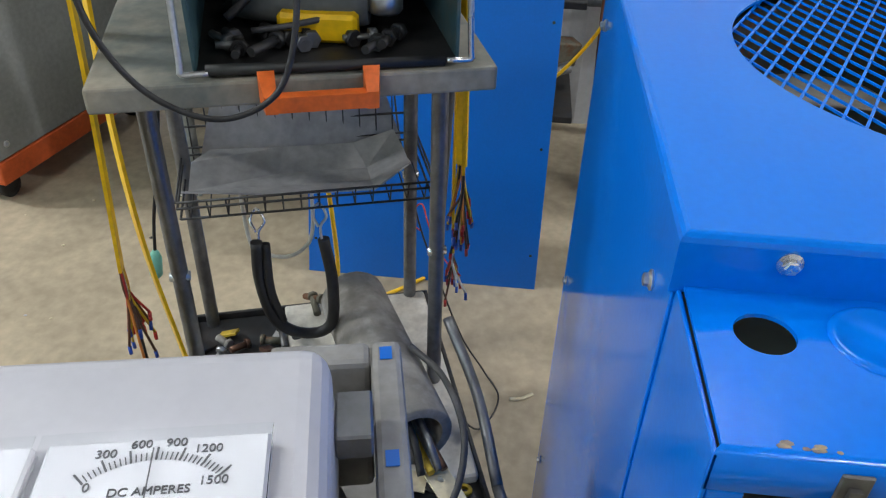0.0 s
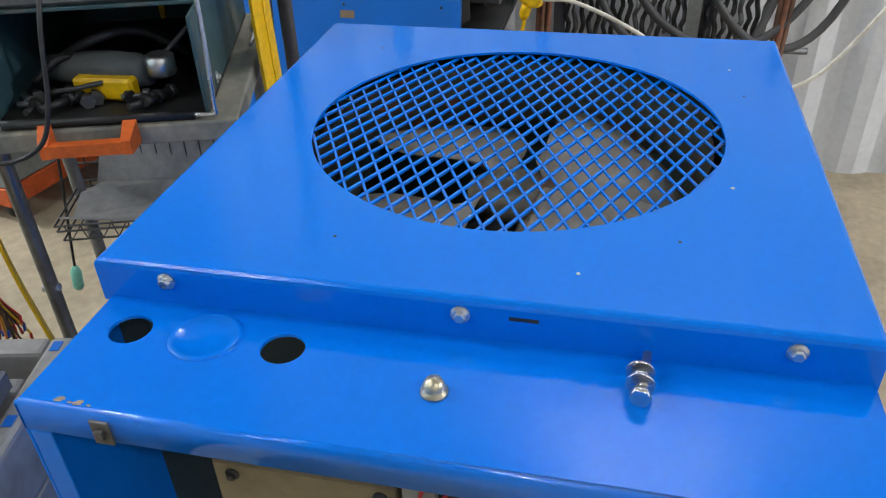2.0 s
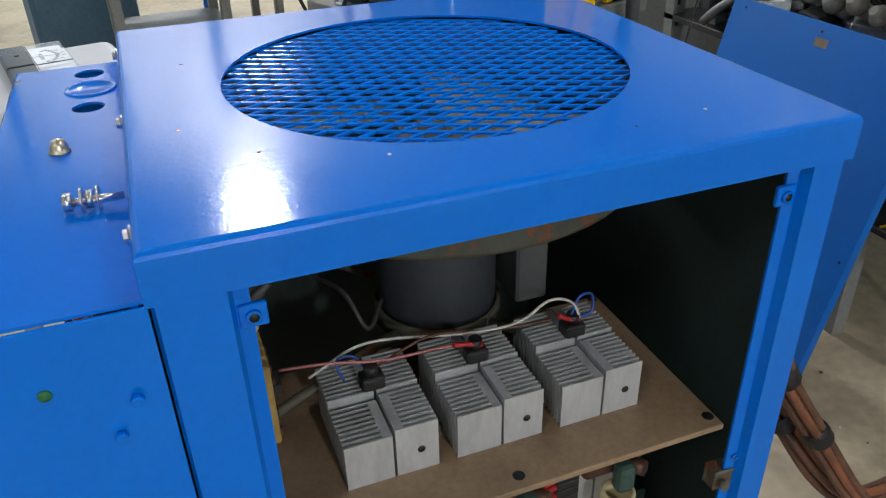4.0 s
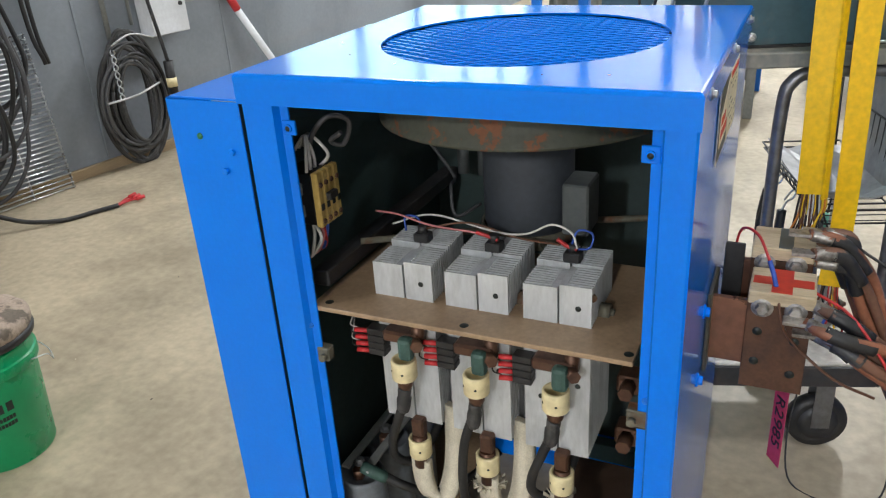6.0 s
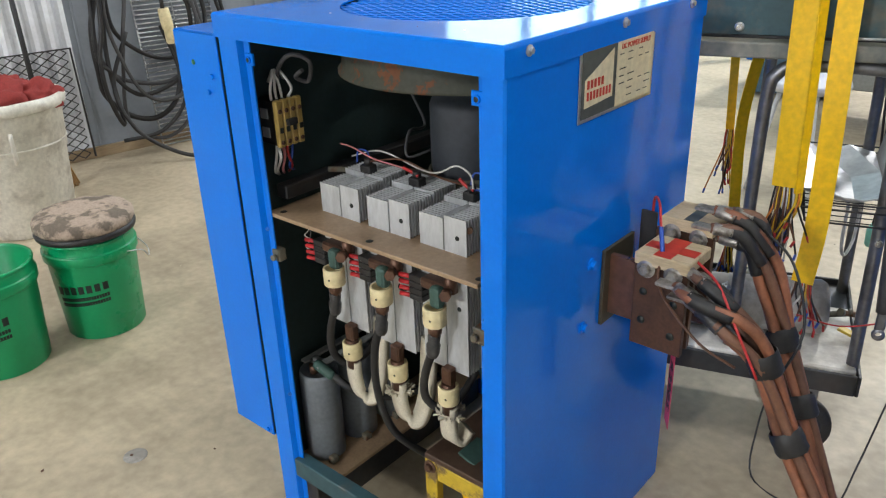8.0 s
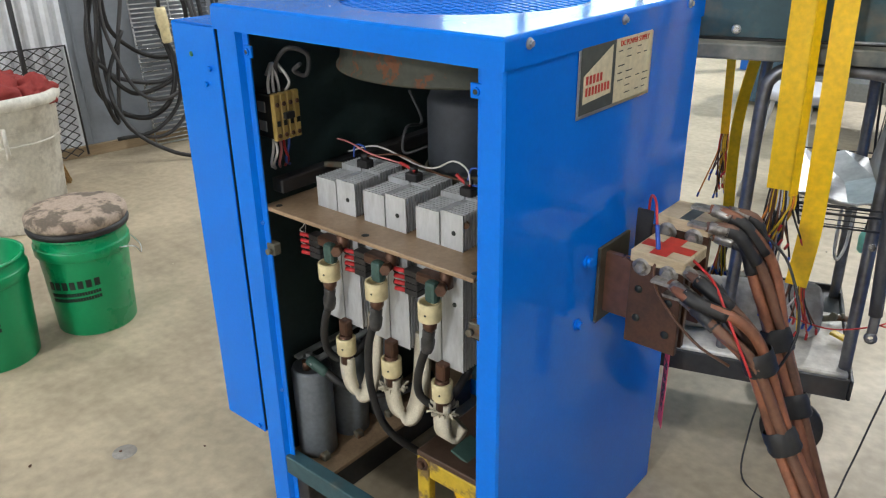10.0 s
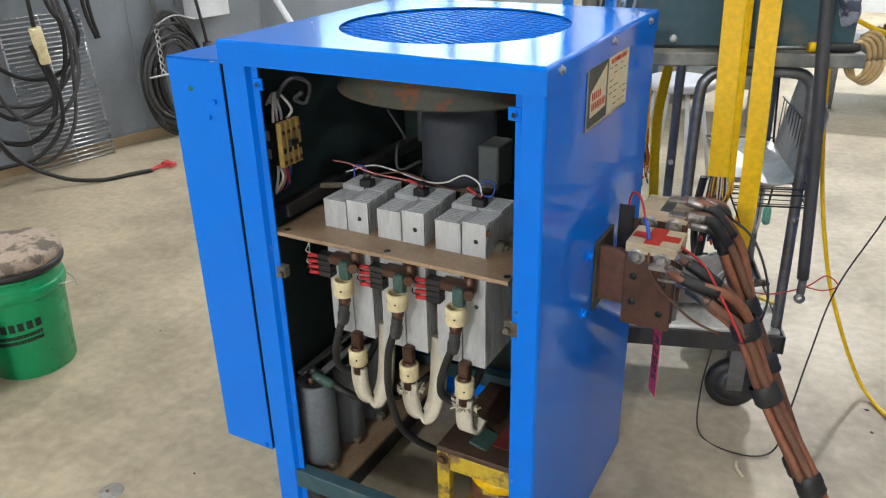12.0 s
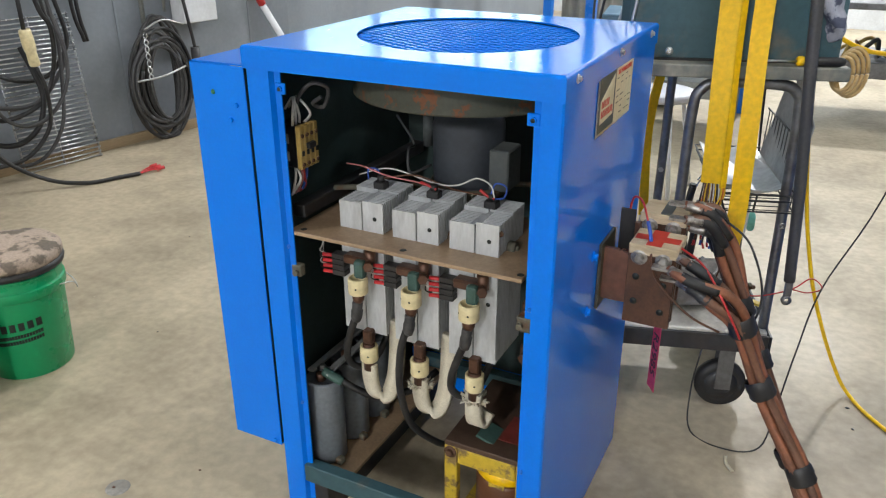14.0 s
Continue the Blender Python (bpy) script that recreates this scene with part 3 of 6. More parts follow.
# ---- inside the cabinet ----
shelf = B()
box(shelf, -0.570, -0.066, 0.022, 0.305, 0.725, 0.733, 0.001)
shelf = part("shelf", shelf, BOARD, cab, "brown phenolic shelf board with holes")
# shelf is uncut: black discs give the shade of its holes
for x, y in ((-0.545, 0.04), (-0.315, 0.04), (-0.075, 0.04), (-0.075, 0.30)):
    bm = B()
    lathe(bm, [(0.0001, 0.0004), (0.006, 0.0006), (0.007, 0.0)], (x, y, 0.733), (0, 0, 1), 14, cap=False)
    part("shelf_hole", bm, INK_AND_HOLE, shelf)


def heat_sink(x0, x1, y0, y1, z0, z1, spine_right):
    """Extruded sink: one comb-shaped section, spine upright, fins parallel to the front."""
    th, n, fin = 0.010, 9, 0.0021
    tip, root = (x0, x1 - th) if spine_right else (x1, x0 + th)
    back = x1 if spine_right else x0
    sec = [(back, y0), (back, y1)]
    for k in reversed(range(n)):
        y = y0 + (y1 - y0 - fin) * k / (n - 1)
        sec += [(root, y + fin), (tip, y + fin), (tip, y), (root, y)] if 0 < k < n - 1 else \
            [(tip, y + fin), (tip, y), (root, y)] if k else [(root, y + fin), (tip, y + fin), (tip, y)]
    bm = B()
    rings(bm, [[(x, y, z) for x, y in sec] for z in (z0, z1)], smooth=False)
    bmesh.ops.recalc_face_normals(bm, faces=bm.faces)
    return bm


for q, x0 in enumerate((-0.488, -0.365, -0.240)):
    st = thing("heat_sink_stack", "grey aluminium finned heat sinks clamping rectifier diodes on the brown shelf", "heat sink", pose(x0, 0.088, 0.5), "rectifier stacks")
    for row, (ya, yb, top) in enumerate(((0.0, 0.060, 0.297), (0.066, 0.126, 0.300))):
        part("heat_sink", heat_sink(0.0, 0.0515, ya, yb, 0.0, top - 0.006 * (row == 0), True), ALU, st)
        part("heat_sink", heat_sink(0.0545, 0.1015, ya, yb, 0.0, top, False), ALU, st)
    # holes drawn as black discs, their inner shade put into the colour
    for x, z in ((0.082, 0.262), (0.026, 0.10), (0.083, 0.13), (0.026, 0.215), (0.083, 0.215)):
        bm = B()
        lathe(bm, [(0.0045, -0.0005), (0.0042, 0.0008), (0.0001, 0.001)], (x, 0.0, z), (0, -1, 0), 12)
        part("drilled_hole", bm, INK_AND_HOLE, st)
    bm = B()
    box(bm, 0.040, 0.066, 0.066, 0.088, 0.297, 0.314, 0.002)
    rod(bm, (0.053, 0.077, 0.314), (0.053, 0.077, 0.326), 0.008, 10)
    part("clamp", bm, BLACK, st)
    bm = B()
    rod(bm, (0.1016, 0.05, 0.235), (0.118, 0.05, 0.235), 0.014, 6)
    rod(bm, (0.118, 0.05, 0.235), (0.123, 0.05, 0.235), 0.006, 8)
    part("side_stud", bm, RUST, st, "rusty clamping stud")
    # terminal block with red crimps, hung on the sink
    for k in range(4):
        bm = B()
        box(bm, -0.012, 0.018, -0.022, -0.0005, 0.130 + k * 0.0125, 0.141 + k * 0.0125, 0.001)
        part("terminal", bm, BLACK, st)
        bm = B()
        rod(bm, (-0.012, -0.018, 0.135 + k * 0.0125), (-0.033, -0.022, 0.135 + k * 0.0125), 0.0042, 8)
        part("red_crimp", bm, RED, st)
        bm = B()
        tube(bm, [(-0.032, -0.014, 0.135 + k * 0.0125), (-0.047, -0.012, 0.138 + k * 0.012), (-0.052, 0.004, 0.150 + k * 0.01), (-0.045, 0.006, 0.21)], 0.0012, 5, 5)
        part("lead", bm, WIRES["white" if k % 2 else "black"], st)
    # upper lug: green crimp, cream ring, cable
    bm = B()
    box(bm, 0.020, 0.085, -0.030, -0.001, 0.165, 0.185, 0.004)
    rod(bm, (0.078, -0.015, 0.168), (0.078, -0.015, 0.200), 0.012, 6)
    rod(bm, (0.074, -0.02, 0.172), (0.09, -0.045, 0.176), 0.010, 6)
    part("bus_link", bm, BROWN, st, "rusty brown bolted link")
    bm = B()
    box(bm, 0.047, 0.071, -0.048, -0.028, 0.146, 0.186, 0.007, seg=2, m=Matrix.Translation((0.008, 0, 0)))
    part("lug_sleeve", bm, GREENLUG, st)
    bm = B()
    lathe(bm, [(0.0195, 0), (0.0205, 0.002), (0.0205, 0.032), (0.0195, 0.034), (0.0155, 0.034), (0.0155, 0)], (0.061, -0.039, 0.112), (0, 0, 1), 24, cap=False)
    ring = part("insulator_ring", bm, CREAM, st, "cream insulating ring")
    # small black discs on the ring for the shade in its holes
    for a in (-0.9, 0.3):
        bm = B()
        d = Vector((math.sin(a), -math.cos(a), 0))
        lathe(bm, [(0.0022, 0.0), (0.0018, 0.0006), (0.0001, 0.0008)], Vector((0.061, -0.039, 0.128)) + d * 0.0204, d, 8)
        part("ring_hole", bm, INK_AND_HOLE, ring)
    bm = B()
    lathe(bm, [(0.013, 0.0), (0.0125, 0.016), (0.009, 0.02), (0.009, 0.024)], (0.061, -0.039, 0.112), (-0.05, 0, -1), 10)
    part("lug_barrel", bm, BROWN, st)
    bm = B()
    lathe(bm, [(0.0105, 0.0), (0.0115, 0.004), (0.0105, 0.018), (0.0125, 0.022), (0.0118, 0.04), (0.0095, 0.048)], (0.0585, -0.039, 0.092), (-0.14, 0.02, -1), 8)
    part("crimp", bm, TAPEGREY, st, "dark taped crimp")
    end = ((0.035, -0.02, -0.05), (0.06, -0.03, -0.09), (0.10, 0.0, -0.06))[q % 3]
    bm = B()
    tube(bm, [(0.052, -0.038, 0.055), (0.036, -0.038, 0.012), (0.020, -0.030, -0.035), (0.016, -0.018, -0.075), (0.034, 0.0, -0.095), (0.058, 0.03, -0.075), (0.07, 0.06, -0.03)] if q != 1 else
         [(0.052, -0.038, 0.065), (0.035, -0.042, 0.0), (0.028, -0.035, -0.10), (0.04, -0.01, -0.20), (0.075, 0.04, -0.27), (0.09, 0.08, -0.30)], 0.0078, 10)
    part("black_cable", bm, BLACK, st)
    # lower lug with its braid
    bm = B()
    box(bm, 0.052, 0.074, -0.02, -0.0005, -0.022, 0.012, 0.003)
    part("copper_tab", bm, BROWN, st)
    bm = B()
    lathe(bm, [(0.0185, 0), (0.0195, 0.002), (0.0195, 0.034), (0.0185, 0.036), (0.0145, 0.036), (0.0145, 0)], (0.063, -0.012, -0.062), (0, 0, 1), 24, cap=False)
    ring = part("insulator_ring", bm, CREAM, st, "cream insulating ring")
    # black discs again for shaded holes in the lower ring
    for a in (-0.9, 0.4):
        bm = B()
        d = Vector((math.sin(a), -math.cos(a), 0))
        lathe(bm, [(0.0022, 0.0), (0.0018, 0.0006), (0.0001, 0.0008)], Vector((0.063, -0.012, -0.045)) + d * 0.0194, d, 8)
        part("ring_hole", bm, INK_AND_HOLE, ring)
    bm = B()
    rod(bm, (0.063, -0.012, -0.085), (0.063, -0.012, -0.02), 0.013, 10)
    part("lug_barrel", bm, BROWN, st)
    bm = B()
    lp = [(0.063, -0.012, -0.072), (0.066, -0.014, -0.11), (0.074, -0.010, -0.145), (0.098, -0.002, -0.150), (0.112, 0.006, -0.11), (0.118, 0.012, -0.05), (0.117, 0.02, 0.03)]
    if q == 2:
        lp = [(0.063, -0.012, -0.072), (0.064, -0.015, -0.11), (0.066, -0.012, -0.14), (0.072, 0.004, -0.152), (0.08, 0.02, -0.13)]
    strap(bm, lp, 0.034, (1, -0.15, 0.1), 0.014, 8)
    part("braid", bm, BRAID, st, "frayed white woven sleeve")
    if q:
        bm = B()
        rr = random.Random(q)
        for k in range(26):
            a = rr.uniform(0, 6.28)
            c = Vector((0.063 + 0.014 * math.cos(a), -0.012 + 0.014 * math.sin(a), -0.09))
            o = Vector((math.cos(a), math.sin(a), 0)) * rr.uniform(0.008, 0.018)
            rings(bm, [[c + Vector((0, 0, dz)) + w for w in (Vector((0.002, 0, 0)), Vector((0, 0.002, 0)), Vector((-0.002, 0, 0)))] for dz in (0.0,)] +
                  [[c + o + Vector((0, 0, rr.uniform(-0.004, 0.016))) + w for w in (Vector((0.0006, 0, 0)), Vector((0, 0.0006, 0)), Vector((-0.0006, 0, 0)))]])
        tagged(part("frayed_end", bm, BRAID, st), kind="stuff")
# thin leads over the sinks
leads = thing("lead_wire_harness", "thin twisted lead wires with crimps over the heat sinks", "wire harness", pose(-0.48, 0.165, 0.803))
for c, pts in (("pink", [(-0.05, 0.02, 0.03), (0.0, 0.005, 0.035), (0.06, 0.0, 0.025), (0.13, 0.0, 0.022), (0.17, -0.005, 0.02)]),
               ("white", [(-0.02, 0.02, 0.01), (0.05, 0.03, 0.03), (0.16, 0.02, 0.018), (0.22, 0.0, 0.03), (0.26, 0.0, 0.05), (0.29, 0.0, 0.04), (0.30, -0.005, 0.018)]),
               ("blue", [(0.015, 0.0, 0.01), (0.01, 0.01, 0.03), (0.03, 0.015, 0.028), (0.045, 0.0, 0.01)]),
               ("brown", [(0.05, 0.0, 0.018), (0.12, 0.015, 0.03), (0.2, 0.02, 0.012), (0.27, 0.01, 0.014)]),
               ("blue", [(0.29, 0.0, 0.02), (0.30, 0.0, 0.045), (0.32, 0.005, 0.04), (0.318, 0.0, 0.02), (0.30, 0.0, 0.015)]),
               ("red", [(0.27, -0.005, 0.03), (0.285, -0.004, 0.02), (0.30, -0.004, 0.016)]),
               ("red", [(0.14, -0.005, 0.025), (0.16, -0.004, 0.02), (0.175, -0.004, 0.015)])):
    bm = B()
    tube(bm, pts, 0.0032 if c == "red" else 0.0017, 6, 6)
    part("lead", bm, WIRES[c], leads)
# contactor on the side wall
con = thing("contactor", "amber and black contactor with wires on the inner wall", "contactor", pose(-0.612, 0.06, 0.855))
bm = B()
box(bm, 0.0, 0.052, -0.002, 0.052, -0.002, 0.084, 0.003)
part("body", bm, BLACK, con)
for k, y in enumerate((-0.006, 0.0095, 0.025, 0.0405)):
    bm = B()
    box(bm, 0.0525, 0.064, y, y + 0.0135, -0.002, 0.086, 0.002)
    pole = part("pole_cover", bm, GOLD, con)
    for z in (0.008, 0.066):
        bm = B()
        lathe(bm, [(0.0042, 0), (0.0042, 0.002), (0.003, 0.003), (0.0001, 0.003)], (0.064, y + 0.0067, z), (1, 0, 0), 10)
        part("terminal_screw", bm, BROWN, pole)
    # black bar in place of the shade inside a slot
    bm = B()
    box(bm, 0.0642, 0.0655, y + 0.003, y + 0.0105, 0.026, 0.036)
    part("slot", bm, INK_AND_HOLE, pole)
bm = B()
box(bm, 0.0642, 0.073, 0.012, 0.034, 0.038, 0.05, 0.001)
part("actuator", bm, BLACK, con)
for z in (0.012, 0.048):
    bm = B()
    box(bm, 0.012, 0.034, -0.0045, -0.0022, z, z + 0.02, 0.001)
    part("side_label", bm, CABGREY, con)
rr = random.Random(8)
for k in range(9):
    up = k < 4
    c = ("white" if up else ["white", "pink", "red", "blue", "white"][k - 4])
    y = 0.004 + (k % 4) * 0.012
    z = 0.08 if up else 0.004
    s = 1 if up else -1
    bm = B()
    tube(bm, [(0.04, y, z), (0.052 + rr.uniform(-0.01, 0.01), y - 0.005, z + s * 0.025), (0.035, y + rr.uniform(-0.015, 0.015), z + s * 0.055), (0.01, y + 0.02, z + s * (0.03 if up else 0.075))], 0.0028, 6, 6)
    part("wire", bm, WIRES[c], con)
bm = B()
tube(bm, [(0.03, 0.03, 0.10), (0.05, 0.02, 0.14), (0.075, 0.03, 0.165), (0.09, 0.06, 0.15), (0.07, 0.07, 0.11), (0.06, 0.05, 0.12), (0.08, 0.05, 0.135)], 0.004, 8)
part("cable", bm, GREYCABLE, con)
# fan with its ring and motor
fan = thing("cooling_fan", "rusty cream fan ring with grey blades and a grey motor beneath", "fan", pose(-0.304, 0.311, 0.79))
bm = B()
lathe(bm, [(0.222, 0.296), (0.226, 0.25), (0.232, 0.212), (0.238, 0.205), (0.238, 0.200), (0.228, 0.204), (0.219, 0.25), (0.214, 0.296)], (0, 0, 0), (0, 0, 1), 56, cap=False)
part("fan_ring", bm, FANRING, fan, "rust-speckled fan ring")
BLADE = mat("dusty_fan_blade", (0.27, 0.25, 0.21), 0.65, col2=(0.12, 0.10, 0.08), big=9, amount=0.7)
for k in range(4):
    a0 = 0.66 + k * math.pi / 2
    bm = B()
    loops = []
    for i in range(9):
        r = 0.045 + 0.155 * i / 8
        half = 0.38 + 0.28 * math.sin(math.pi * min(1, i / 8 * 0.8))
        lp = []
        for s, zz in ((-1, -0.022), (-0.33, -0.006), (0.33, 0.008), (1, 0.026), (1, 0.0235), (0.33, 0.0055), (-0.33, -0.0085), (-1, -0.0245)):
            a = a0 + s * half
            lp.append((r * math.cos(a), r * math.sin(a), 0.222 + zz*0.8))
        loops.append(lp)
    rings(bm, loops)
    bmesh.ops.recalc_face_normals(bm, faces=bm.faces)
    part("fan_blade", bm, BLADE, fan)
bm = B()
lathe(bm, [(0.05, 0.209), (0.052, 0.224), (0.03, 0.230), (0.018, 0.230), (0.018, 0.242), (0.0001, 0.244)], (0, 0, 0), (0, 0, 1), 24)
part("hub", bm, RUST, fan, "rusty hub")
bm = B()
lathe(bm, [(0.05, -0.01), (0.073, 0.0), (0.076, 0.01), (0.076, 0.130), (0.07, 0.145), (0.03, 0.150), (0.012, 0.151), (0.012, 0.212)], (0, 0, 0), (0, 0, 1), 36)
part("motor", bm, MOTORGREY, fan, "dark grey motor can")
bm = B()
lathe(bm, [(0.077, -0.02), (0.082, -0.02), (0.082, 0.004), (0.0775, 0.004)], (0, 0, 0), (0, 0, 1), 36, cap=False)
for a in (0.5, 2.1, 3.7, 5.3):
    rod(bm, (0.08 * math.cos(a), 0.08 * math.sin(a), -0.008), (0.30 * math.cos(a), 0.26 * math.sin(a), -0.012), 0.006, 8)
part("motor_bracket", bm, RUST, fan)
bm = B()
box(bm, 0.078, 0.12, -0.075, -0.005, 0.015, 0.10, 0.003)
part("terminal_cover", bm, DARKGREY, fan)
bm = B()
tube(bm, [(-0.08, -0.02, 0.03), (-0.11, -0.06, 0.02), (-0.13, -0.03, 0.06), (-0.16, 0.05, 0.05), (-0.22, 0.08, 0.10)], 0.003, 6)
part("motor_lead", bm, GREYCABLE, fan)
# bracket with fuses deep inside
fuse = thing("fuse_bracket", "dusty dark bracket with fuses on the back wall", "bracket", pose(-0.55, 0.55, 0.86))
bm = B()
box(bm, 0.0, 0.22, 0.0, 0.05, 0.0, 0.05, 0.002)
part("bracket", bm, DARKSTEEL, fuse)
for k in range(4):
    bm = B()
    rod(bm, (0.03 + k * 0.045, -0.015, -0.08), (0.03 + k * 0.045, -0.015, 0.0), 0.012, 12)
    part("fuse", bm, DARKGREY, fuse)
# rear cross bracket and side rail behind the shelf
bm = B()
box(bm, -0.585, -0.555, 0.06, 0.58, 0.748, 0.775, 0.002, m=Matrix.Identity(4))
part("side_rail", bm, DARKSTEEL, cab, "dark dusty side rail")
bm = B()
box(bm, -0.50, -0.10, 0.535, 0.575, 0.93, 0.985, 0.002)
part("cross_bracket", bm, TEAL, cab, "dusty teal cross bracket")
for x, z in ((-0.115, 0.50), (-0.115, 0.60), (-0.115, 0.69)):
    bm = B()
    box(bm, x, x + 0.045, 0.16, 0.20, z - 0.02, z + 0.012, 0.004)
    rod(bm, (x + 0.02, 0.13, z), (x + 0.02, 0.16, z), 0.012, 6)
    part("bus_clamp", bm, BROWN, cab, "rusty brown bus clamp")
# capacitors
for k in range(3):
    m = pose(-0.561, 0.092 + k * 0.102, 0.128)
    if k == 0:
        ca = cap0 = thing("capacitor_can", "tall grey metal capacitor can with rusty terminal", "capacitor", m, "capacitor bank")
        bm = B()
        lathe(bm, [(0.040, 0), (0.043, 0.003), (0.043, 0.212), (0.040, 0.219), (0.037, 0.219), (0.036, 0.214), (0.0001, 0.214)], (0, 0, 0), (0, 0, 1), 32)
        part("can", bm, CAPGREY, ca)
        bm = B()
        rod(bm, (0.0, -0.012, 0.2145), (0.0, -0.012, 0.234), 0.0105, 6)
        part("terminal", bm, BROWN, ca)
        bm = B()
        box(bm, 0.036, 0.054, -0.03, -0.01, 0.0005, 0.018, 0.003)
        part("foot_clip", bm, RUST, ca)
    else:
        copy_thing(cap0, m)
bm2 = thing("capacitor_link_bars", "worn teal link bars and lugs over the capacitors", "busbar", pose(-0.56, 0.1, 0.36))
for x in (-0.022, 0.018):
    bm = B()
    box(bm, x - 0.008, x + 0.008, -0.03, 0.24, 0.004, 0.010, 0.001)
    part("link_bar", bm, CABGREY, bm2)
bm = B()
lathe(bm, [(0.008, 0.0), (0.0115, 0.005), (0.0115, 0.045), (0.009, 0.052)], (0.008, -0.022, 0.012), (0.85, 0.2, -0.45), 10)
part("green_lug", bm, GREENLUG, bm2)
bm = B()
tube(bm, [(0.045, -0.012, -0.006), (0.085, 0.0, -0.03), (0.12, 0.03, -0.055), (0.17, 0.09, -0.06), (0.21, 0.15, -0.03)], 0.0085, 10)
part("black_cable", bm, BLACK, bm2)
for k in range(3):
    hexbolt("link_bolt", bm2, (0.0, -0.012 + k * 0.102, 0.010), (0, 0, 1), STEEL, 0.008)
# transformer
tr = thing("choke_transformer", "brown and yellow transformer with worn yellow frame in the cabinet bottom", "transformer", pose(-0.245, 0.076, 0.0))
bm = B()
box(bm, 0.0, 0.20, 0.0, 0.26, 0.276, 0.289, 0.002)
part("top_plate", bm, mat("brown_steel", (0.10, 0.06, 0.04), 0.5, 0.3, big=12), tr)
for x in (0.0, 0.165):
    bm = B()
    box(bm, x, x + 0.03, 0.0, 0.02, 0.04, 0.2755, 0.002)
    part("frame_post", bm, YPAINT, tr)
bm = B()
box(bm, 0.031, 0.164, 0.0, 0.018, 0.235, 0.2755, 0.002)
part("frame_head", bm, YPAINT, tr)
bm = B()
box(bm, 0.0, 0.20, -0.004, 0.26, 0.0, 0.0395, 0.002)
part("frame_foot", bm, YPAINT, tr)
bm = B()
lathe(bm, [(0.066, 0.045), (0.070, 0.05), (0.070, 0.19), (0.066, 0.198)], (0.118, 0.08, 0), (0, 0, 1), 36)
part("coil", bm, mat("varnished_coil", (0.13, 0.055, 0.025), 0.35, big=15, fine=60, stretch=(1, 1, 8)), tr, "brown varnished coil")
bm = B()
lathe(bm, [(0.068, 0.20), (0.071, 0.205), (0.071, 0.222), (0.066, 0.226), (0.054, 0.226), (0.05, 0.215), (0.05, 0.20)], (0.118, 0.08, 0), (0, 0, 1), 36)
part("coil_collar", bm, YELLOW, tr, "yellow tape collar")
bm = B()
box(bm, 0.10, 0.135, 0.012, 0.02, 0.19, 0.234, 0.001)
part("spacer", bm, YPAINT, tr)
bm = B()
box(bm, 0.105, 0.165, 0.05, 0.14, 0.2895, 0.291)
part("warning_label", bm, mat("faded_red_print", (0.20, 0.035, 0.025), 0.5, big=30), tr, "faded red label")
for x, z in ((0.015, 0.262), (0.015, 0.06)):
    hexbolt("frame_bolt", tr, (x, 0.0, z), (0, -1, 0), BROWN, 0.009)
bm = B()
box(bm, -0.03, 0.035, 0.03, 0.09, 0.30, 0.306, 0.001, m=Matrix.Rotation(0.3, 4, "Y"))
part("green_tab", bm, GREENLUG, tr)
bm = B()
box(bm, 0.182, 0.212, 0.10, 0.13, 0.292, 0.46, 0.003)
part("green_busbar", bm, GREENLUG, tr)

# ---- output bus and cables on the side ----
out = thing("output_bus_blocks", "bolted copper output bars with wood blocks and a red cross mark", "busbar", pose(0.0, 0.298, 0.55))
bm = B()
box(bm, -0.0025, 0.004, -0.008, 0.098, 0.012, 0.158, 0.001)
part("insulating_frame", bm, mat("dark_insulation", (0.05, 0.045, 0.03), 0.5), out)
bm = B()
box(bm, 0.0, 0.09, 0.012, 0.024, 0.03, 0.145, 0.001)
part("copper_bar", bm, COPPER, out)
bm = B()
box(bm, 0.056, 0.15, 0.0, 0.0115, -0.005, 0.150, 0.001)
plate1 = part("clamp_plate", bm, BROWN, out, "brown drilled clamp plate")
bm = B()
box(bm, 0.056, 0.15, 0.0245, 0.036, 0.0, 0.150, 0.001)
part("clamp_plate", bm, BROWN, out)
# plate is solid; black discs show its holes as shade
for x, z in ((0.075, 0.10), (0.13, 0.09), (0.075, 0.045), (0.13, 0.03)):
    bm = B()
    lathe(bm, [(0.0075, -0.0003), (0.007, 0.0008), (0.0001, 0.001)], (x, 0.0, z), (0, -1, 0), 14)
    part("drilled_hole", bm, INK_AND_HOLE, plate1)
bm = B()
box(bm, 0.056, 0.152, -0.004, 0.085, 0.150, 0.172, 0.002)
wb = part("wood_block", bm, WOODBLK, out, "light wood block marked with a red cross")
bm = B()
box(bm, 0.060, 0.148, 0.026, 0.052, 0.1722, 0.1728)
part("cross_bar", bm, REDINK, wb)
bm = B()
box(bm, 0.088, 0.118, -0.001, 0.082, 0.1724, 0.173)
part("cross_bar", bm, REDINK, wb)
for x in (0.078, 0.126):
    hexbolt("clamp_bolt", out, (x, -0.002, 0.145), (0, -1, 0), LUGGREY, 0.0105)
bm = B()
box(bm, 0.012, 0.09, 0.11, 0.122, 0.06, 0.17, 0.001)
part("copper_bar", bm, COPPER, out)
bm = B()
box(bm, 0.05, 0.145, 0.105, 0.118, 0.01, 0.176, 0.001)
part("clamp_plate", bm, BROWN, out)
bm = B()
box(bm, 0.05, 0.145, 0.102, 0.19, 0.178, 0.200, 0.002)
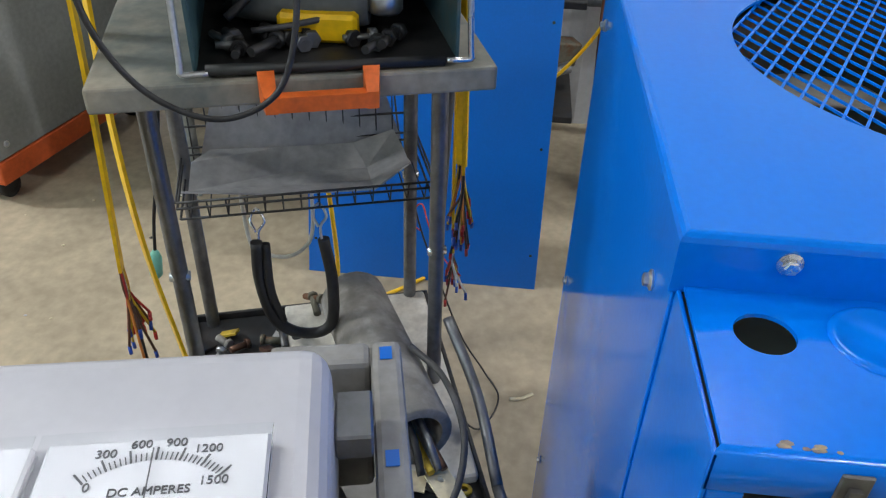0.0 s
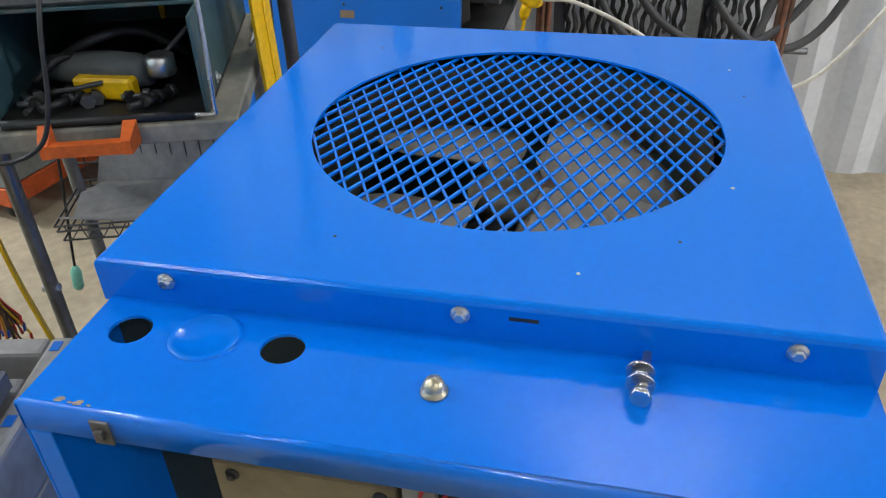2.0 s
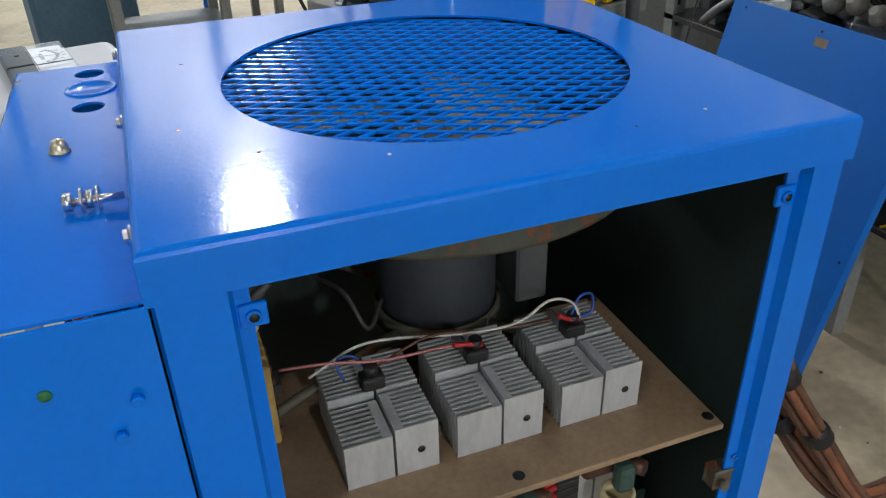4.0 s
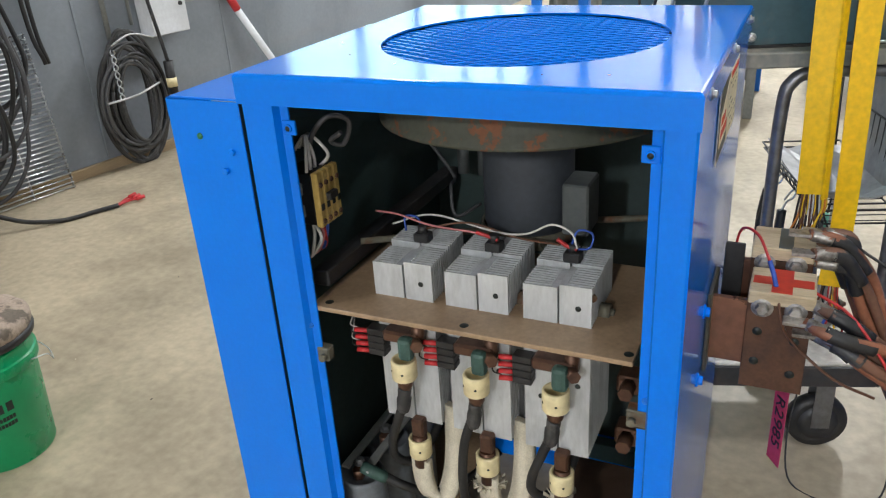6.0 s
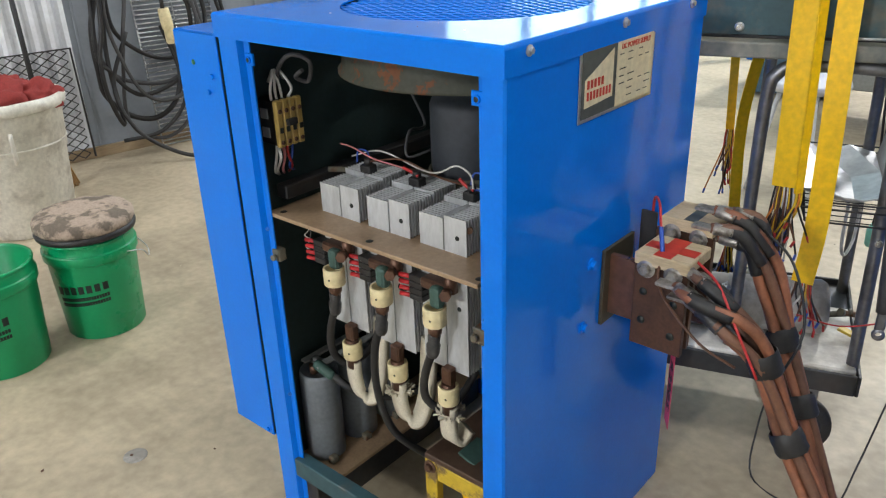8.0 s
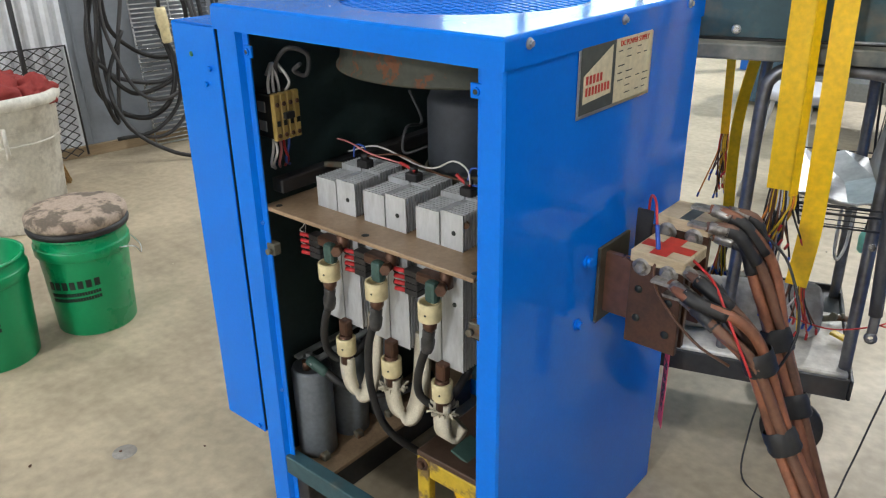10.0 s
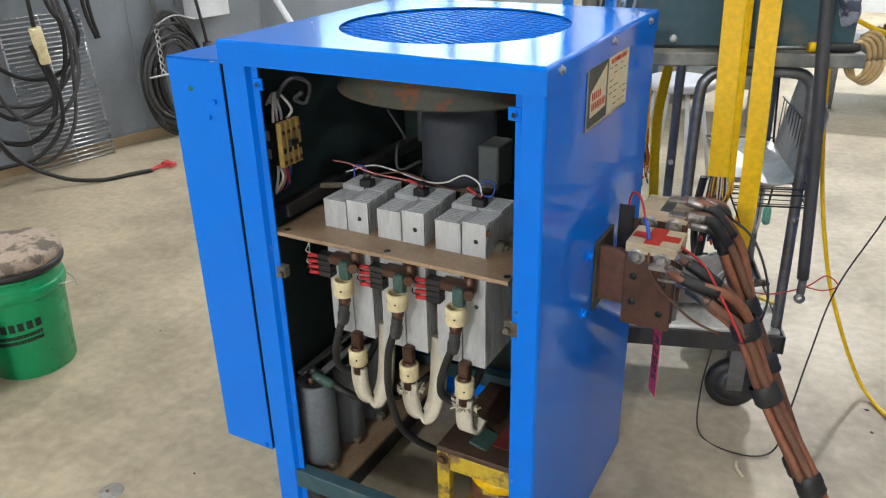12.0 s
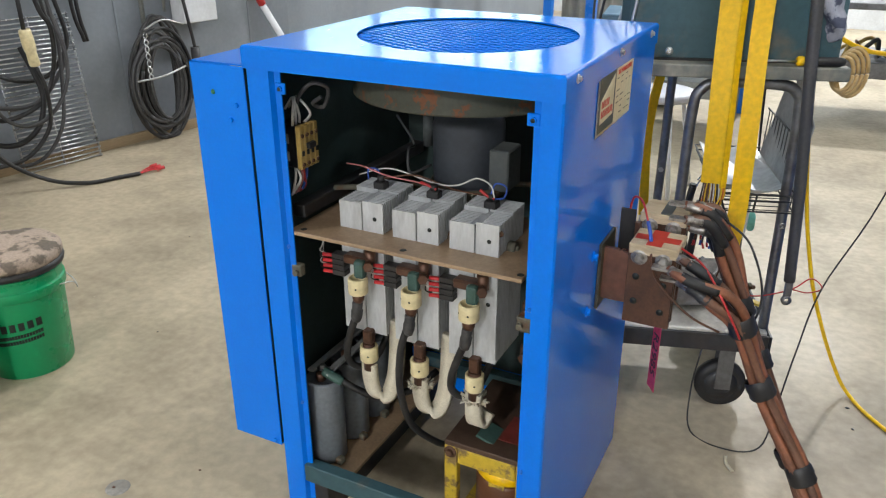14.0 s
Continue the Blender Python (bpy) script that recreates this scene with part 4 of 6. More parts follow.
wb2 = part("wood_block", bm, WOODBLK, out, "light wood block with dark stripe")
bm = B()
box(bm, 0.09, 0.112, 0.104, 0.188, 0.2003, 0.2008)
part("stripe", bm, NPGREY, wb2)
for x in (0.072, 0.12):
    hexbolt("clamp_bolt", out, (x, 0.103, 0.172), (0, -1, 0), LUGGREY, 0.0105)
bm = B()
box(bm, 0.008, 0.04, 0.108, 0.112, 0.03, 0.20, 0.002)
part("black_insulator", bm, BLACK, out)
# cables: two bundles from the blocks to the floor and on to the wall
BUNDLE = [[(0.145, 0.305, 0.682), (0.19, 0.292, 0.672), (0.24, 0.288, 0.642), (0.287, 0.300, 0.59), (0.341, 0.312, 0.455), (0.445, 0.295, 0.29), (0.54, 0.25, 0.13), (0.63, 0.21, 0.035), (0.74, 0.17, 0.03), (0.86, 0.11, 0.03), (1.06, -0.03, 0.04), (1.30, -0.2, 0.22), (1.45, -0.27, 0.42), (1.56, -0.30, 0.72), (1.62, -0.32, 1.8)],
          [(0.140, 0.43, 0.748), (0.187, 0.445, 0.738), (0.225, 0.455, 0.665), (0.272, 0.445, 0.555), (0.325, 0.42, 0.455), (0.42, 0.36, 0.28), (0.52, 0.31, 0.13), (0.63, 0.30, 0.035), (0.75, 0.30, 0.03), (0.88, 0.32, 0.03), (1.06, 0.37, 0.03), (1.25, 0.44, 0.16), (1.38, 0.45, 0.45), (1.44, 0.45, 0.80), (1.46, 0.45, 1.8)]]
rr = random.Random(11)
for q, path in enumerate(BUNDLE):
    bun = thing("cable_bundle", "brown welding cables taped in a bundle hanging from the bus", "cable bundle", pose(*path[0]), "output cable bundles")
    o = Vector(path[0])
    for k in range(5):
        a = k * 2 * math.pi / 5 + q
        pts = []
        for i, p in enumerate(path):
            ang = a + 0.35 * i
            off = Vector((math.cos(ang) * 0.6, math.sin(ang), math.cos(ang) * 0.8)) * (0.020 if i == 2 else 0.0155)
            if i < 2:
                off = Vector((0.012 * math.sin(a * 2), math.sin(a) * 0.030, math.cos(a) * 0.021))
            v = Vector(p) - o + off + Vector((rr.uniform(-1, 1), rr.uniform(-1, 1), rr.uniform(-1, 1) * (i < 8))) * 0.004
            v.z = max(v.z, 0.0115 - o.z)
            pts.append(v)
        bm = B()
        tube(bm, pts, 0.0092, 8, 5)
        part("cable", bm, (CABLE, CABLE, COPPERCABLE, CABLE, COPPERCABLE)[k], bun)
        d = (pts[1] - pts[0]).normalized()
        bm = B()
        box(bm, -0.030, 0.004, -0.011, 0.011, -0.003, 0.003, 0.001, m=Matrix.Translation(pts[0]))
        lathe(bm, [(0.007, 0), (0.0105, 0.004), (0.0105, 0.030), (0.0112, 0.034)], pts[0] + Vector((0.002, 0, 0)), d, 10)
        part("lug", bm, LUGGREY, bun, "dull tinned cable lug")
        a1, a2 = pts[0] * 0.35 + pts[1] * 0.65, pts[1] * 0.25 + pts[2] * 0.75
        bm = B()
        tube(bm, [a1, pts[1] * 0.9 + pts[2] * 0.1, a2], 0.0118, 8, 5)
        part("tape_sleeve", bm, BLACK if q or k % 2 == 0 else TAPEGREY, bun)
    for i in (3, 4, 5, 9):
        p, d = Vector(path[i]) - o, (Vector(path[i + 1]) - Vector(path[i])).normalized()
        bm = B()
        lathe(bm, [(0.0245, -0.020), (0.0265, -0.016), (0.0275, -0.002), (0.0262, 0.003), (0.0275, 0.014), (0.0245, 0.020)], p, d, 12, cap=False)
        part("tape_wrap", bm, BLACK, bun)
for c, pts in (("red", [(0.02, 0.43, 0.70), (0.03, 0.41, 0.772), (0.058, 0.37, 0.784), (0.080, 0.335, 0.757)]),
               ("red", [(0.15, 0.33, 0.715), (0.20, 0.30, 0.70), (0.245, 0.268, 0.655), (0.29, 0.262, 0.58)]),
               ("blue", [(0.080, 0.335, 0.757), (0.088, 0.325, 0.74), (0.094, 0.318, 0.722)]),
               ("brown", [(0.094, 0.318, 0.722), (0.10, 0.302, 0.712), (0.105, 0.285, 0.69), (0.125, 0.284, 0.65), (0.19, 0.275, 0.60), (0.25, 0.28, 0.575)]),
               ("black", [(0.21, 0.46, 0.74), (0.27, 0.44, 0.70), (0.31, 0.41, 0.60), (0.285, 0.36, 0.5)])):
    bm = B()
    tube(bm, pts, 0.0024 if c != "blue" else 0.004, 6, 6)
    single("sense_lead", bm, WIRES[c], "thin %s sense lead on the bus blocks" % c, "wire")
tag = thing("job_tag", "pink card job tag with black handwritten number, hanging from the bus", "tag", pose(0.125, 0.335, 0.375, 0, 0, -56))
bm = B()
box(bm, -0.018, 0.018, -0.0006, 0.0006, 0.0, 0.165)
part("card", bm, PINK, tag)
up = Matrix(((0, 1, 0, 0), (0, 0, -1, 0), (-1, 0, 0, 0), (0, 0, 0, 1)))
lettering("writing", "R2985", 0.034, INK_AND_HOLE, tag, Matrix.Translation((0, -0.0012, 0.085)) @ up, 0.10)
bm = B()
tube(bm, [(0, 0, 0.155), (0.005, 0, 0.185), (-0.002, 0, 0.21)], 0.0008, 5)
part("tie_wire", bm, ZINC, tag)

# ---- cart with board, tool box and straps ----
CM = pose(-0.112, 0.748, 0, 0, 0, 17.9)
cart = thing("tube_frame_cart", "grey tubular steel cart with junk-filled tray on black casters", "cart", CM)
for y in (0.03, 0.45):
    bm = B()
    tube(bm, [(0.185, y, 0.25), (0.188, y, 0.6), (0.19, y, 0.86), (0.205, y, 0.92), (0.25, y, 0.937), (0.38, y, 0.937), (0.425, y, 0.92), (0.44, y, 0.86), (0.446, y, 0.6), (0.452, y, 0.22)], 0.0135, 12, 6)
    part("side_frame", bm, STEEL, cart)
    for x in (0.186, 0.448):
        bm = B()
        rod(bm, (x, y - 0.016, 0.58), (x, y + 0.016, 0.58), 0.008, 8)
        part("rivet", bm, ZINC, cart)
bm = B()
box(bm, -0.20, 0.462, -0.01, 0.49, 0.245, 0.252)
tray = part("tray", bm, DARKSTEEL, cart, "dark steel tray")
for x0, x1, y0, y1 in ((-0.20, 0.462, -0.012, -0.004), (-0.20, 0.462, 0.484, 0.492), (-0.208, -0.2005, -0.012, 0.492), (0.4625, 0.470, -0.012, 0.492)):
    bm = B()
    box(bm, x0, x1, y0, y1, 0.215, 0.268, 0.002)
    part("rim", bm, DARKSTEEL, tray)
bm = B()
box(bm, -0.05, 0.458, -0.002, 0.30, 0.2525, 0.276, 0.004)
part("tray_liner", bm, DIRTYWHITE, cart, "dirty white board in the tray")
bm = B()
tube(bm, [(-0.10, -0.02, 0.30), (-0.19, -0.015, 0.30), (-0.215, 0.04, 0.30), (-0.215, 0.25, 0.30)], 0.010, 10)
tube(bm, [(-0.10, -0.02, 0.30), (0.05, -0.02, 0.36), (0.17, 0.01, 0.44)], 0.010, 10)
part("brace_tube", bm, STEEL, cart)
for x, y in ((0.37, 0.06), (0.37, 0.42), (-0.12, 0.06), (-0.12, 0.42)):
    bm = B()
    lathe(bm, [(0.05, -0.016), (0.070, -0.014), (0.072, 0.0), (0.070, 0.014), (0.05, 0.016)], (x, y, 0.072), (0, 1, 0), 32)
    cs = part("caster_wheel", bm, BLACK, cart, "black rubber caster wheel")
    bm = B()
    lathe(bm, [(0.022, -0.019), (0.047, -0.017), (0.047, 0.017), (0.022, 0.019)], (x, y, 0.072), (0, 1, 0), 24)
    part("hub", bm, DARKSTEEL, cs)
    bm = B()
    for s in (-1, 1):
        box(bm, x - 0.018, x + 0.026, y + s * 0.023 - 0.0015, y + s * 0.023 + 0.0015, 0.06, 0.20, 0.001)
    box(bm, x - 0.018, x + 0.04, y - 0.026, y + 0.026, 0.2005, 0.214, 0.002)
    part("fork", bm, STEEL, cs)
# wire basket
bm = B()
bw = 0.0022
for z, x0 in ((0.615, 0.30), (0.645, 0.285), (0.66, 0.28)):
    for a, b in (((x0, 0.015), (x0, 0.45)), ((x0, 0.45), (0.47, 0.45)), ((x0, 0.015), (0.47, 0.015)), ((0.47, 0.015), (0.47, 0.45))):
        rod(bm, (*a, z), (*b, z), bw, 6)
for k in range(14):
    y = 0.03 + k * 0.031
    rod(bm, (0.282, y, 0.66), (0.30, y, 0.615), 0.0014, 5)
    rod(bm, (0.30, y, 0.615), (0.47, y, 0.615), 0.0014, 5)
    rod(bm, (0.47, y, 0.615), (0.475, y, 0.78), 0.0014, 5)
for z in (0.70, 0.78):
    rod(bm, (0.475, 0.015, z), (0.475, 0.45, z), bw, 6)
tagged(part("wire_basket", bm, DARKSTEEL, cart, "dark wire basket"), kind="stuff")
# board on the cart
bd = single("table_board", box(B(), 0.0, 0.53, 0.0, 0.48, 0.953, 0.985, 0.004, seg=2), TABLEWOOD, "worn painted wooden board on top of the cart", "table top", CM)
hd = thing("orange_handle", "orange plastic pull handle screwed on the board edge", "handle", CM @ pose(0, 0, 0))
bm = B()
rings(bm, [[(x, y, z) for x, z in ((-0.036, 0.958), (-0.020, 0.958), (-0.020, 0.977), (-0.036, 0.977))] for y in (0.166, 0.268)], smooth=False)
part("grip", bm, ORANGE, hd)
for y0, y1 in ((0.146, 0.166), (0.268, 0.288)):
    bm = B()
    a, b = (y0, y1) if y0 < 0.2 else (y1, y0)
    rings(bm, [[(-0.001, a, 0.960), (-0.001, b, 0.960), (-0.001, b, 0.996), (-0.001, a, 0.996)],
               [(-0.036, b - (b - a) * 0.7, 0.957), (-0.036, b, 0.957), (-0.036, b, 0.978), (-0.036, b - (b - a) * 0.7, 0.978)]], smooth=False)
    bmesh.ops.recalc_face_normals(bm, faces=bm.faces)
    part("mount", bm, ORANGE, hd)
tb = thing("tool_box", "dark teal open-fronted steel tool box full of tools on the board", "tool box", CM @ pose(0.02, 0.045, 0.985))
for nm, d in (("floor_sheet", (0.0, 0.49, 0.0, 0.315, 0.0, 0.006)), ("side_sheet", (0.0, 0.49, 0.0, 0.005, 0.0065, 0.15)), ("side_sheet", (0.0, 0.49, 0.31, 0.315, 0.0065, 0.15)),
              ("back_sheet", (0.485, 0.49, 0.0055, 0.3095, 0.0065, 0.15)), ("top_sheet", (0.06, 0.49, 0.0, 0.315, 0.1505, 0.156))):
    bm = B()
    box(bm, *d, 0.001)
    part(nm, bm, TEAL if nm != "floor_sheet" else BLACK, tb)
bm = B()
rod(bm, (-0.008, 0.02, 0.006), (-0.008, 0.30, 0.01), 0.007, 8)
part("hinge_bar", bm, BLACK, tb)
for y in (-0.012, 0.327):
    bm = B()
    tube(bm, [(-0.012, y + (0.03 if y < 0 else -0.03), 0.008), (-0.012, y, 0.008), (-0.01, y, 0.02), (0.01, y, 0.12), (0.02, y, 0.24)], 0.004, 8, 4)
    part("bail_wire", bm, ZINC, tb)
hexbolt("side_screw", tb, (0.10, 0.0, 0.022), (0, -1, 0), ZINC, 0.006)
# instrument on top of the tool box
ins = thing("bench_instrument", "grey instrument with sockets and lamps on the tool box", "instrument", CM @ pose(0.08, 0.05, 1.142))
bm = B()
box(bm, 0.0, 0.30, 0.02, 0.29, 0.0, 0.14, 0.006)
part("case", bm, STEEL, ins)
for k in range(6):
    bm = B()
    lathe(bm, [(0.010, 0), (0.010, 0.008), (0.006, 0.012), (0.0001, 0.012)], (0.0, 0.06 + k * 0.035, 0.03), (-1, 0, 0), 16)
    part("socket", bm, [BLACK, ZINC, ORANGE, WHITE, BLACK, ZINC][k], ins)
# tools
rr = random.Random(5)
T0 = CM @ pose(0.03, 0.05, 0.991)
td = thing("power_tool", "grey angle grinder with yellow switch lying in the tool box", "power tool", T0 @ pose(0.10, 0.16, 0.036, 0, 0, 75))
bm = B()
lathe(bm, [(0.022, -0.07), (0.027, -0.05), (0.030, 0.0), (0.026, 0.06), (0.020, 0.10)], (0, 0, 0), (1, 0, 0), 20)
part("body", bm, DARKGREY, td)
bm = B()
lathe(bm, [(0.020, 0.0), (0.023, 0.004), (0.023, 0.03), (0.016, 0.034)], (-0.09, 0, -0.005), (0, 0, 1), 20)
part("gear_head", bm, ZINC, td)
bm = B()
box(bm, -0.06, 0.04, 0.020, 0.046, -0.034, 0.002, 0.005)
part("switch", bm, YELLOW, td)
for k in range(16):
    bm = B()
    x, y = rr.uniform(0.02, 0.07), rr.uniform(0.03, 0.27)
    a = rr.uniform(0, 3.14)
    L = rr.uniform(0.02, 0.06)
    rod(bm, (0, 0, 0.006), (L * math.cos(a), L * math.sin(a), 0.008), rr.uniform(0.004, 0.007), 8)
    lathe(bm, [(0.011, 0), (0.011, 0.010)], (0, 0, 0.006), (math.cos(a), math.sin(a), 0.0), 6)
    single("loose_bolt", bm, rr.choice([DARKSTEEL, STEEL, DARKSTEEL, BLACK]), "loose steel bolt in the tool box", "bolt", T0 @ pose(x, y, 0.006), "bolts in the tool box")
for k, (c, r, pts) in enumerate(((GREYCABLE, 0.004, [(0.06, 0.24, 0.02), (0.05, 0.18, 0.03), (0.08, 0.10, 0.04), (0.12, 0.03, 0.09), (0.14, 0.01, 0.12)]),
                                 (BLACK, 0.008, [(0.15, 0.27, 0.02), (0.12, 0.2, 0.07), (0.15, 0.12, 0.08), (0.18, 0.05, 0.03)]),
                                 (BLACK, 0.006, [(0.08, 0.27, 0.03), (0.1, 0.22, 0.06), (0.14, 0.18, 0.02)]))):
    bm = B()
    tube(bm, pts, r, 8, 6)
    single("flex_cord", bm, c, "black flexible cord coiled in the tool box", "cord", T0)
# black cord hanging over the board
bm = B()
tube(bm, [(0.06, 0.37, 1.30), (-0.02, 0.44, 1.20), (-0.05, 0.45, 1.10), (-0.055, 0.41, 1.01), (-0.055, 0.34, 0.966), (-0.05, 0.275, 0.982), (-0.045, 0.245, 1.04), (-0.02, 0.23, 1.15), (0.05, 0.22, 1.26)], 0.0036, 8, 8)
single("black_cord", bm, BLACK, "dark cord drooping over the board edge", "cord", CM)


def loom(name, pts, across, width, tail, label, strands):
    t = thing(name, label, "cable loom", CM, "yellow wire looms")
    bm = B()
    strap(bm, pts, width, across, 0.005, 6)
    for f in bm.faces:
        f.smooth = False
    part("sheath", bm, YELLOW, t)
    end = Vector(pts[-1])
    rr = random.Random(name + str(end.x))
    for k in range(strands):
        o = Vector(across).normalized() * rr.uniform(-width / 2, width / 2) * 0.8
        c = rr.choice(["brown", "orange", "black", "red", "yellow", "white", "brown"])
        e = end + o * 2.2 + Vector((rr.uniform(-0.03, 0.03), rr.uniform(-0.02, 0.02), -tail * rr.uniform(0.6, 1.1)))
        bm = B()
        tube(bm, [end + o + Vector((0, 0, 0.01)), end + o * 1.3 + Vector((0, 0, -tail * 0.3)), e], 0.0022, 6, 4)
        w = part("wire", bm, WIRES[c], t)
        bm = B()
        rod(bm, e, e + Vector((rr.uniform(-0.006, 0.006), 0, -0.014)), 0.003, 6)
        part("crimp", bm, WIRES["blue" if k % 2 else "red"], w)
    return t


loom("yellow_loom", [(0.245, 0.15, 1.345), (0.240, 0.03, 1.33), (0.235, -0.018, 1.24), (0.238, -0.018, 1.06), (0.244, -0.022, 0.85), (0.248, -0.026, 0.70)], (1, -0.25, 0), 0.047, 0.15, "wide yellow sheathed wire loom hanging over the tool box", 22)
loom("yellow_loom", [(0.272, 0.15, 1.345), (0.268, 0.03, 1.33), (0.264, -0.022, 1.24), (0.267, -0.022, 1.06), (0.273, -0.026, 0.85), (0.277, -0.030, 0.69)], (1, 0.9, 0), 0.020, 0.10, "yellow folded edge of the wide wire loom", 6)
loom("yellow_loom", [(0.33, 0.15, 1.345), (0.308, 0.03, 1.335), (0.308, -0.022, 1.24), (0.311, -0.022, 1.05), (0.319, -0.026, 0.80), (0.322, -0.028, 0.62), (0.314, -0.030, 0.49)], (1, -0.2, 0), 0.044, 0.10, "yellow sheathed wire loom hanging over the tool box", 12)
loom("yellow_loom", [(0.16, 0.20, 1.33), (0.16, 0.44, 1.32), (0.17, 0.475, 1.2), (0.17, 0.492, 0.95), (0.14, 0.485, 0.7), (0.15, 0.46, 0.42)], (1, 0.4, 0), 0.030, 0.2, "yellow sheathed wire loom hanging beside the cart", 20)
loom("yellow_loom", [(0.10, 0.20, 1.33), (0.10, 0.44, 1.32), (0.10, 0.48, 1.2), (0.10, 0.495, 0.95), (0.11, 0.515, 0.66)], (1, 0, 0), 0.022, 0.16, "narrow yellow wire loom hanging beside the cart", 20)
bm = B()
tube(bm, [(0.36, -0.04, 1.7), (0.40, -0.045, 1.3), (0.425, -0.045, 1.0), (0.455, -0.04, 0.7), (0.475, -0.035, 0.45)], 0.014, 10)
hs = single("hanging_hose", bm, GREYCABLE, "thick dark cable with a ring lug hanging beside the cart", "cable", CM)
bm = B()
box(bm, 0.466, 0.486, -0.039, -0.031, 0.405, 0.45, 0.003)
lathe(bm, [(0.006, -0.004), (0.013, -0.004), (0.013, 0.004), (0.006, 0.004)], (0.476, -0.035, 0.395), (0, 1, 0), 20, cap=False)
part("ring_lug", bm, STEEL, hs)
# scoop in the basket, bungee hooks, roller, tray parts
scoop = thing("sheet_scoop", "bent galvanised sheet scoop in the wire basket", "scoop", CM)


def bent_sheet(name, rows):
    bm = B()
    vt = [[bm.verts.new(p) for p in r] for r in rows]
    for r0, r1 in zip(vt, vt[1:]):
        for j in range(len(r0) - 1):
            bm.faces.new((r0[j], r0[j + 1], r1[j + 1], r1[j]))
    bmesh.ops.recalc_face_normals(bm, faces=bm.faces)
    bmesh.ops.solidify(bm, geom=list(bm.faces), thickness=0.003)
    return part(name, bm, SCOOP, scoop)


bent_sheet("pan", [[(0.29, 0.44, 0.675), (0.29, 0.28, 0.655), (0.29, 0.12, 0.650), (0.33, 0.05, 0.675)],
                   [(0.34, 0.435, 0.645), (0.345, 0.28, 0.640), (0.345, 0.12, 0.635), (0.37, 0.05, 0.662)],
                   [(0.40, 0.43, 0.668), (0.40, 0.28, 0.632), (0.40, 0.12, 0.630), (0.41, 0.05, 0.66)],
                   [(0.455, 0.40, 0.662), (0.458, 0.27, 0.655), (0.46, 0.14, 0.652), (0.465, 0.06, 0.672)]])
bent_sheet("back_sheet", [[(0.463, 0.42, 0.640), (0.465, 0.27, 0.634), (0.467, 0.13, 0.632), (0.471, 0.045, 0.648)],
                          [(0.478, 0.385, 0.76), (0.481, 0.27, 0.755), (0.483, 0.15, 0.755), (0.487, 0.075, 0.75)],
                          [(0.490, 0.36, 0.86), (0.495, 0.26, 0.865), (0.50, 0.16, 0.86), (0.505, 0.10, 0.82)]])
bg = thing("bungee_cord", "black rubber strap hung by wire hooks from the basket", "strap", CM)
bm = B()
tube(bm, [(0.27, 0.33, 0.575), (0.262, 0.332, 0.50), (0.26, 0.315, 0.41), (0.262, 0.27, 0.365), (0.262, 0.215, 0.375), (0.268, 0.205, 0.47), (0.275, 0.215, 0.565)], 0.011, 8)
part("rubber_strap", bm, BLACK, bg)
bm = B()
tube(bm, [(0.27, 0.315, 0.57), (0.255, 0.315, 0.48), (0.262, 0.30, 0.40)], 0.008, 8)
part("rubber_strap", bm, BLACK, bg)
for y in (0.325, 0.218):
    bm = B()
    tube(bm, [(0.275, y, 0.56), (0.285, y, 0.585), (0.295, y - 0.012, 0.60), (0.305, y, 0.62), (0.295, y + 0.012, 0.605), (0.28, y + 0.004, 0.588)], 0.0025, 6)
    part("wire_hook", bm, ZINC, bg)
rl = thing("pipe_roller", "dusty grey thick-walled tube lying in the cart tray", "tube", CM @ pose(-0.01, 0.10, 0.342, 0, 0, 9))
bm = B()
lathe(bm, [(0.048, 0.0), (0.064, 0.0), (0.066, 0.004), (0.066, 0.17), (0.064, 0.172), (0.064, 0.178), (0.066, 0.18), (0.066, 0.39), (0.06, 0.40), (0.0001, 0.40)], (0, 0, 0), (1, 0, 0), 32, cap=False)
lathe(bm, [(0.048, 0.0), (0.046, 0.2), (0.0001, 0.2)], (0, 0, 0), (1, 0, 0), 32, cap=False)
part("shell", bm, GREYDUST, rl)
for k in range(4):
    bm = B()
    a = 1.2 + k * 1.1
    tube(bm, [(0.15, 0.02 * math.cos(a), 0.02 * math.sin(a)), (0.0, 0.022 * math.cos(a), 0.02 * math.sin(a)), (-0.06, 0.03 * math.cos(a), -0.02)], 0.007, 6)
    part("cable_end", bm, [BLACK, STEEL, BROWN, YPAINT][k], rl)
rr = random.Random(21)
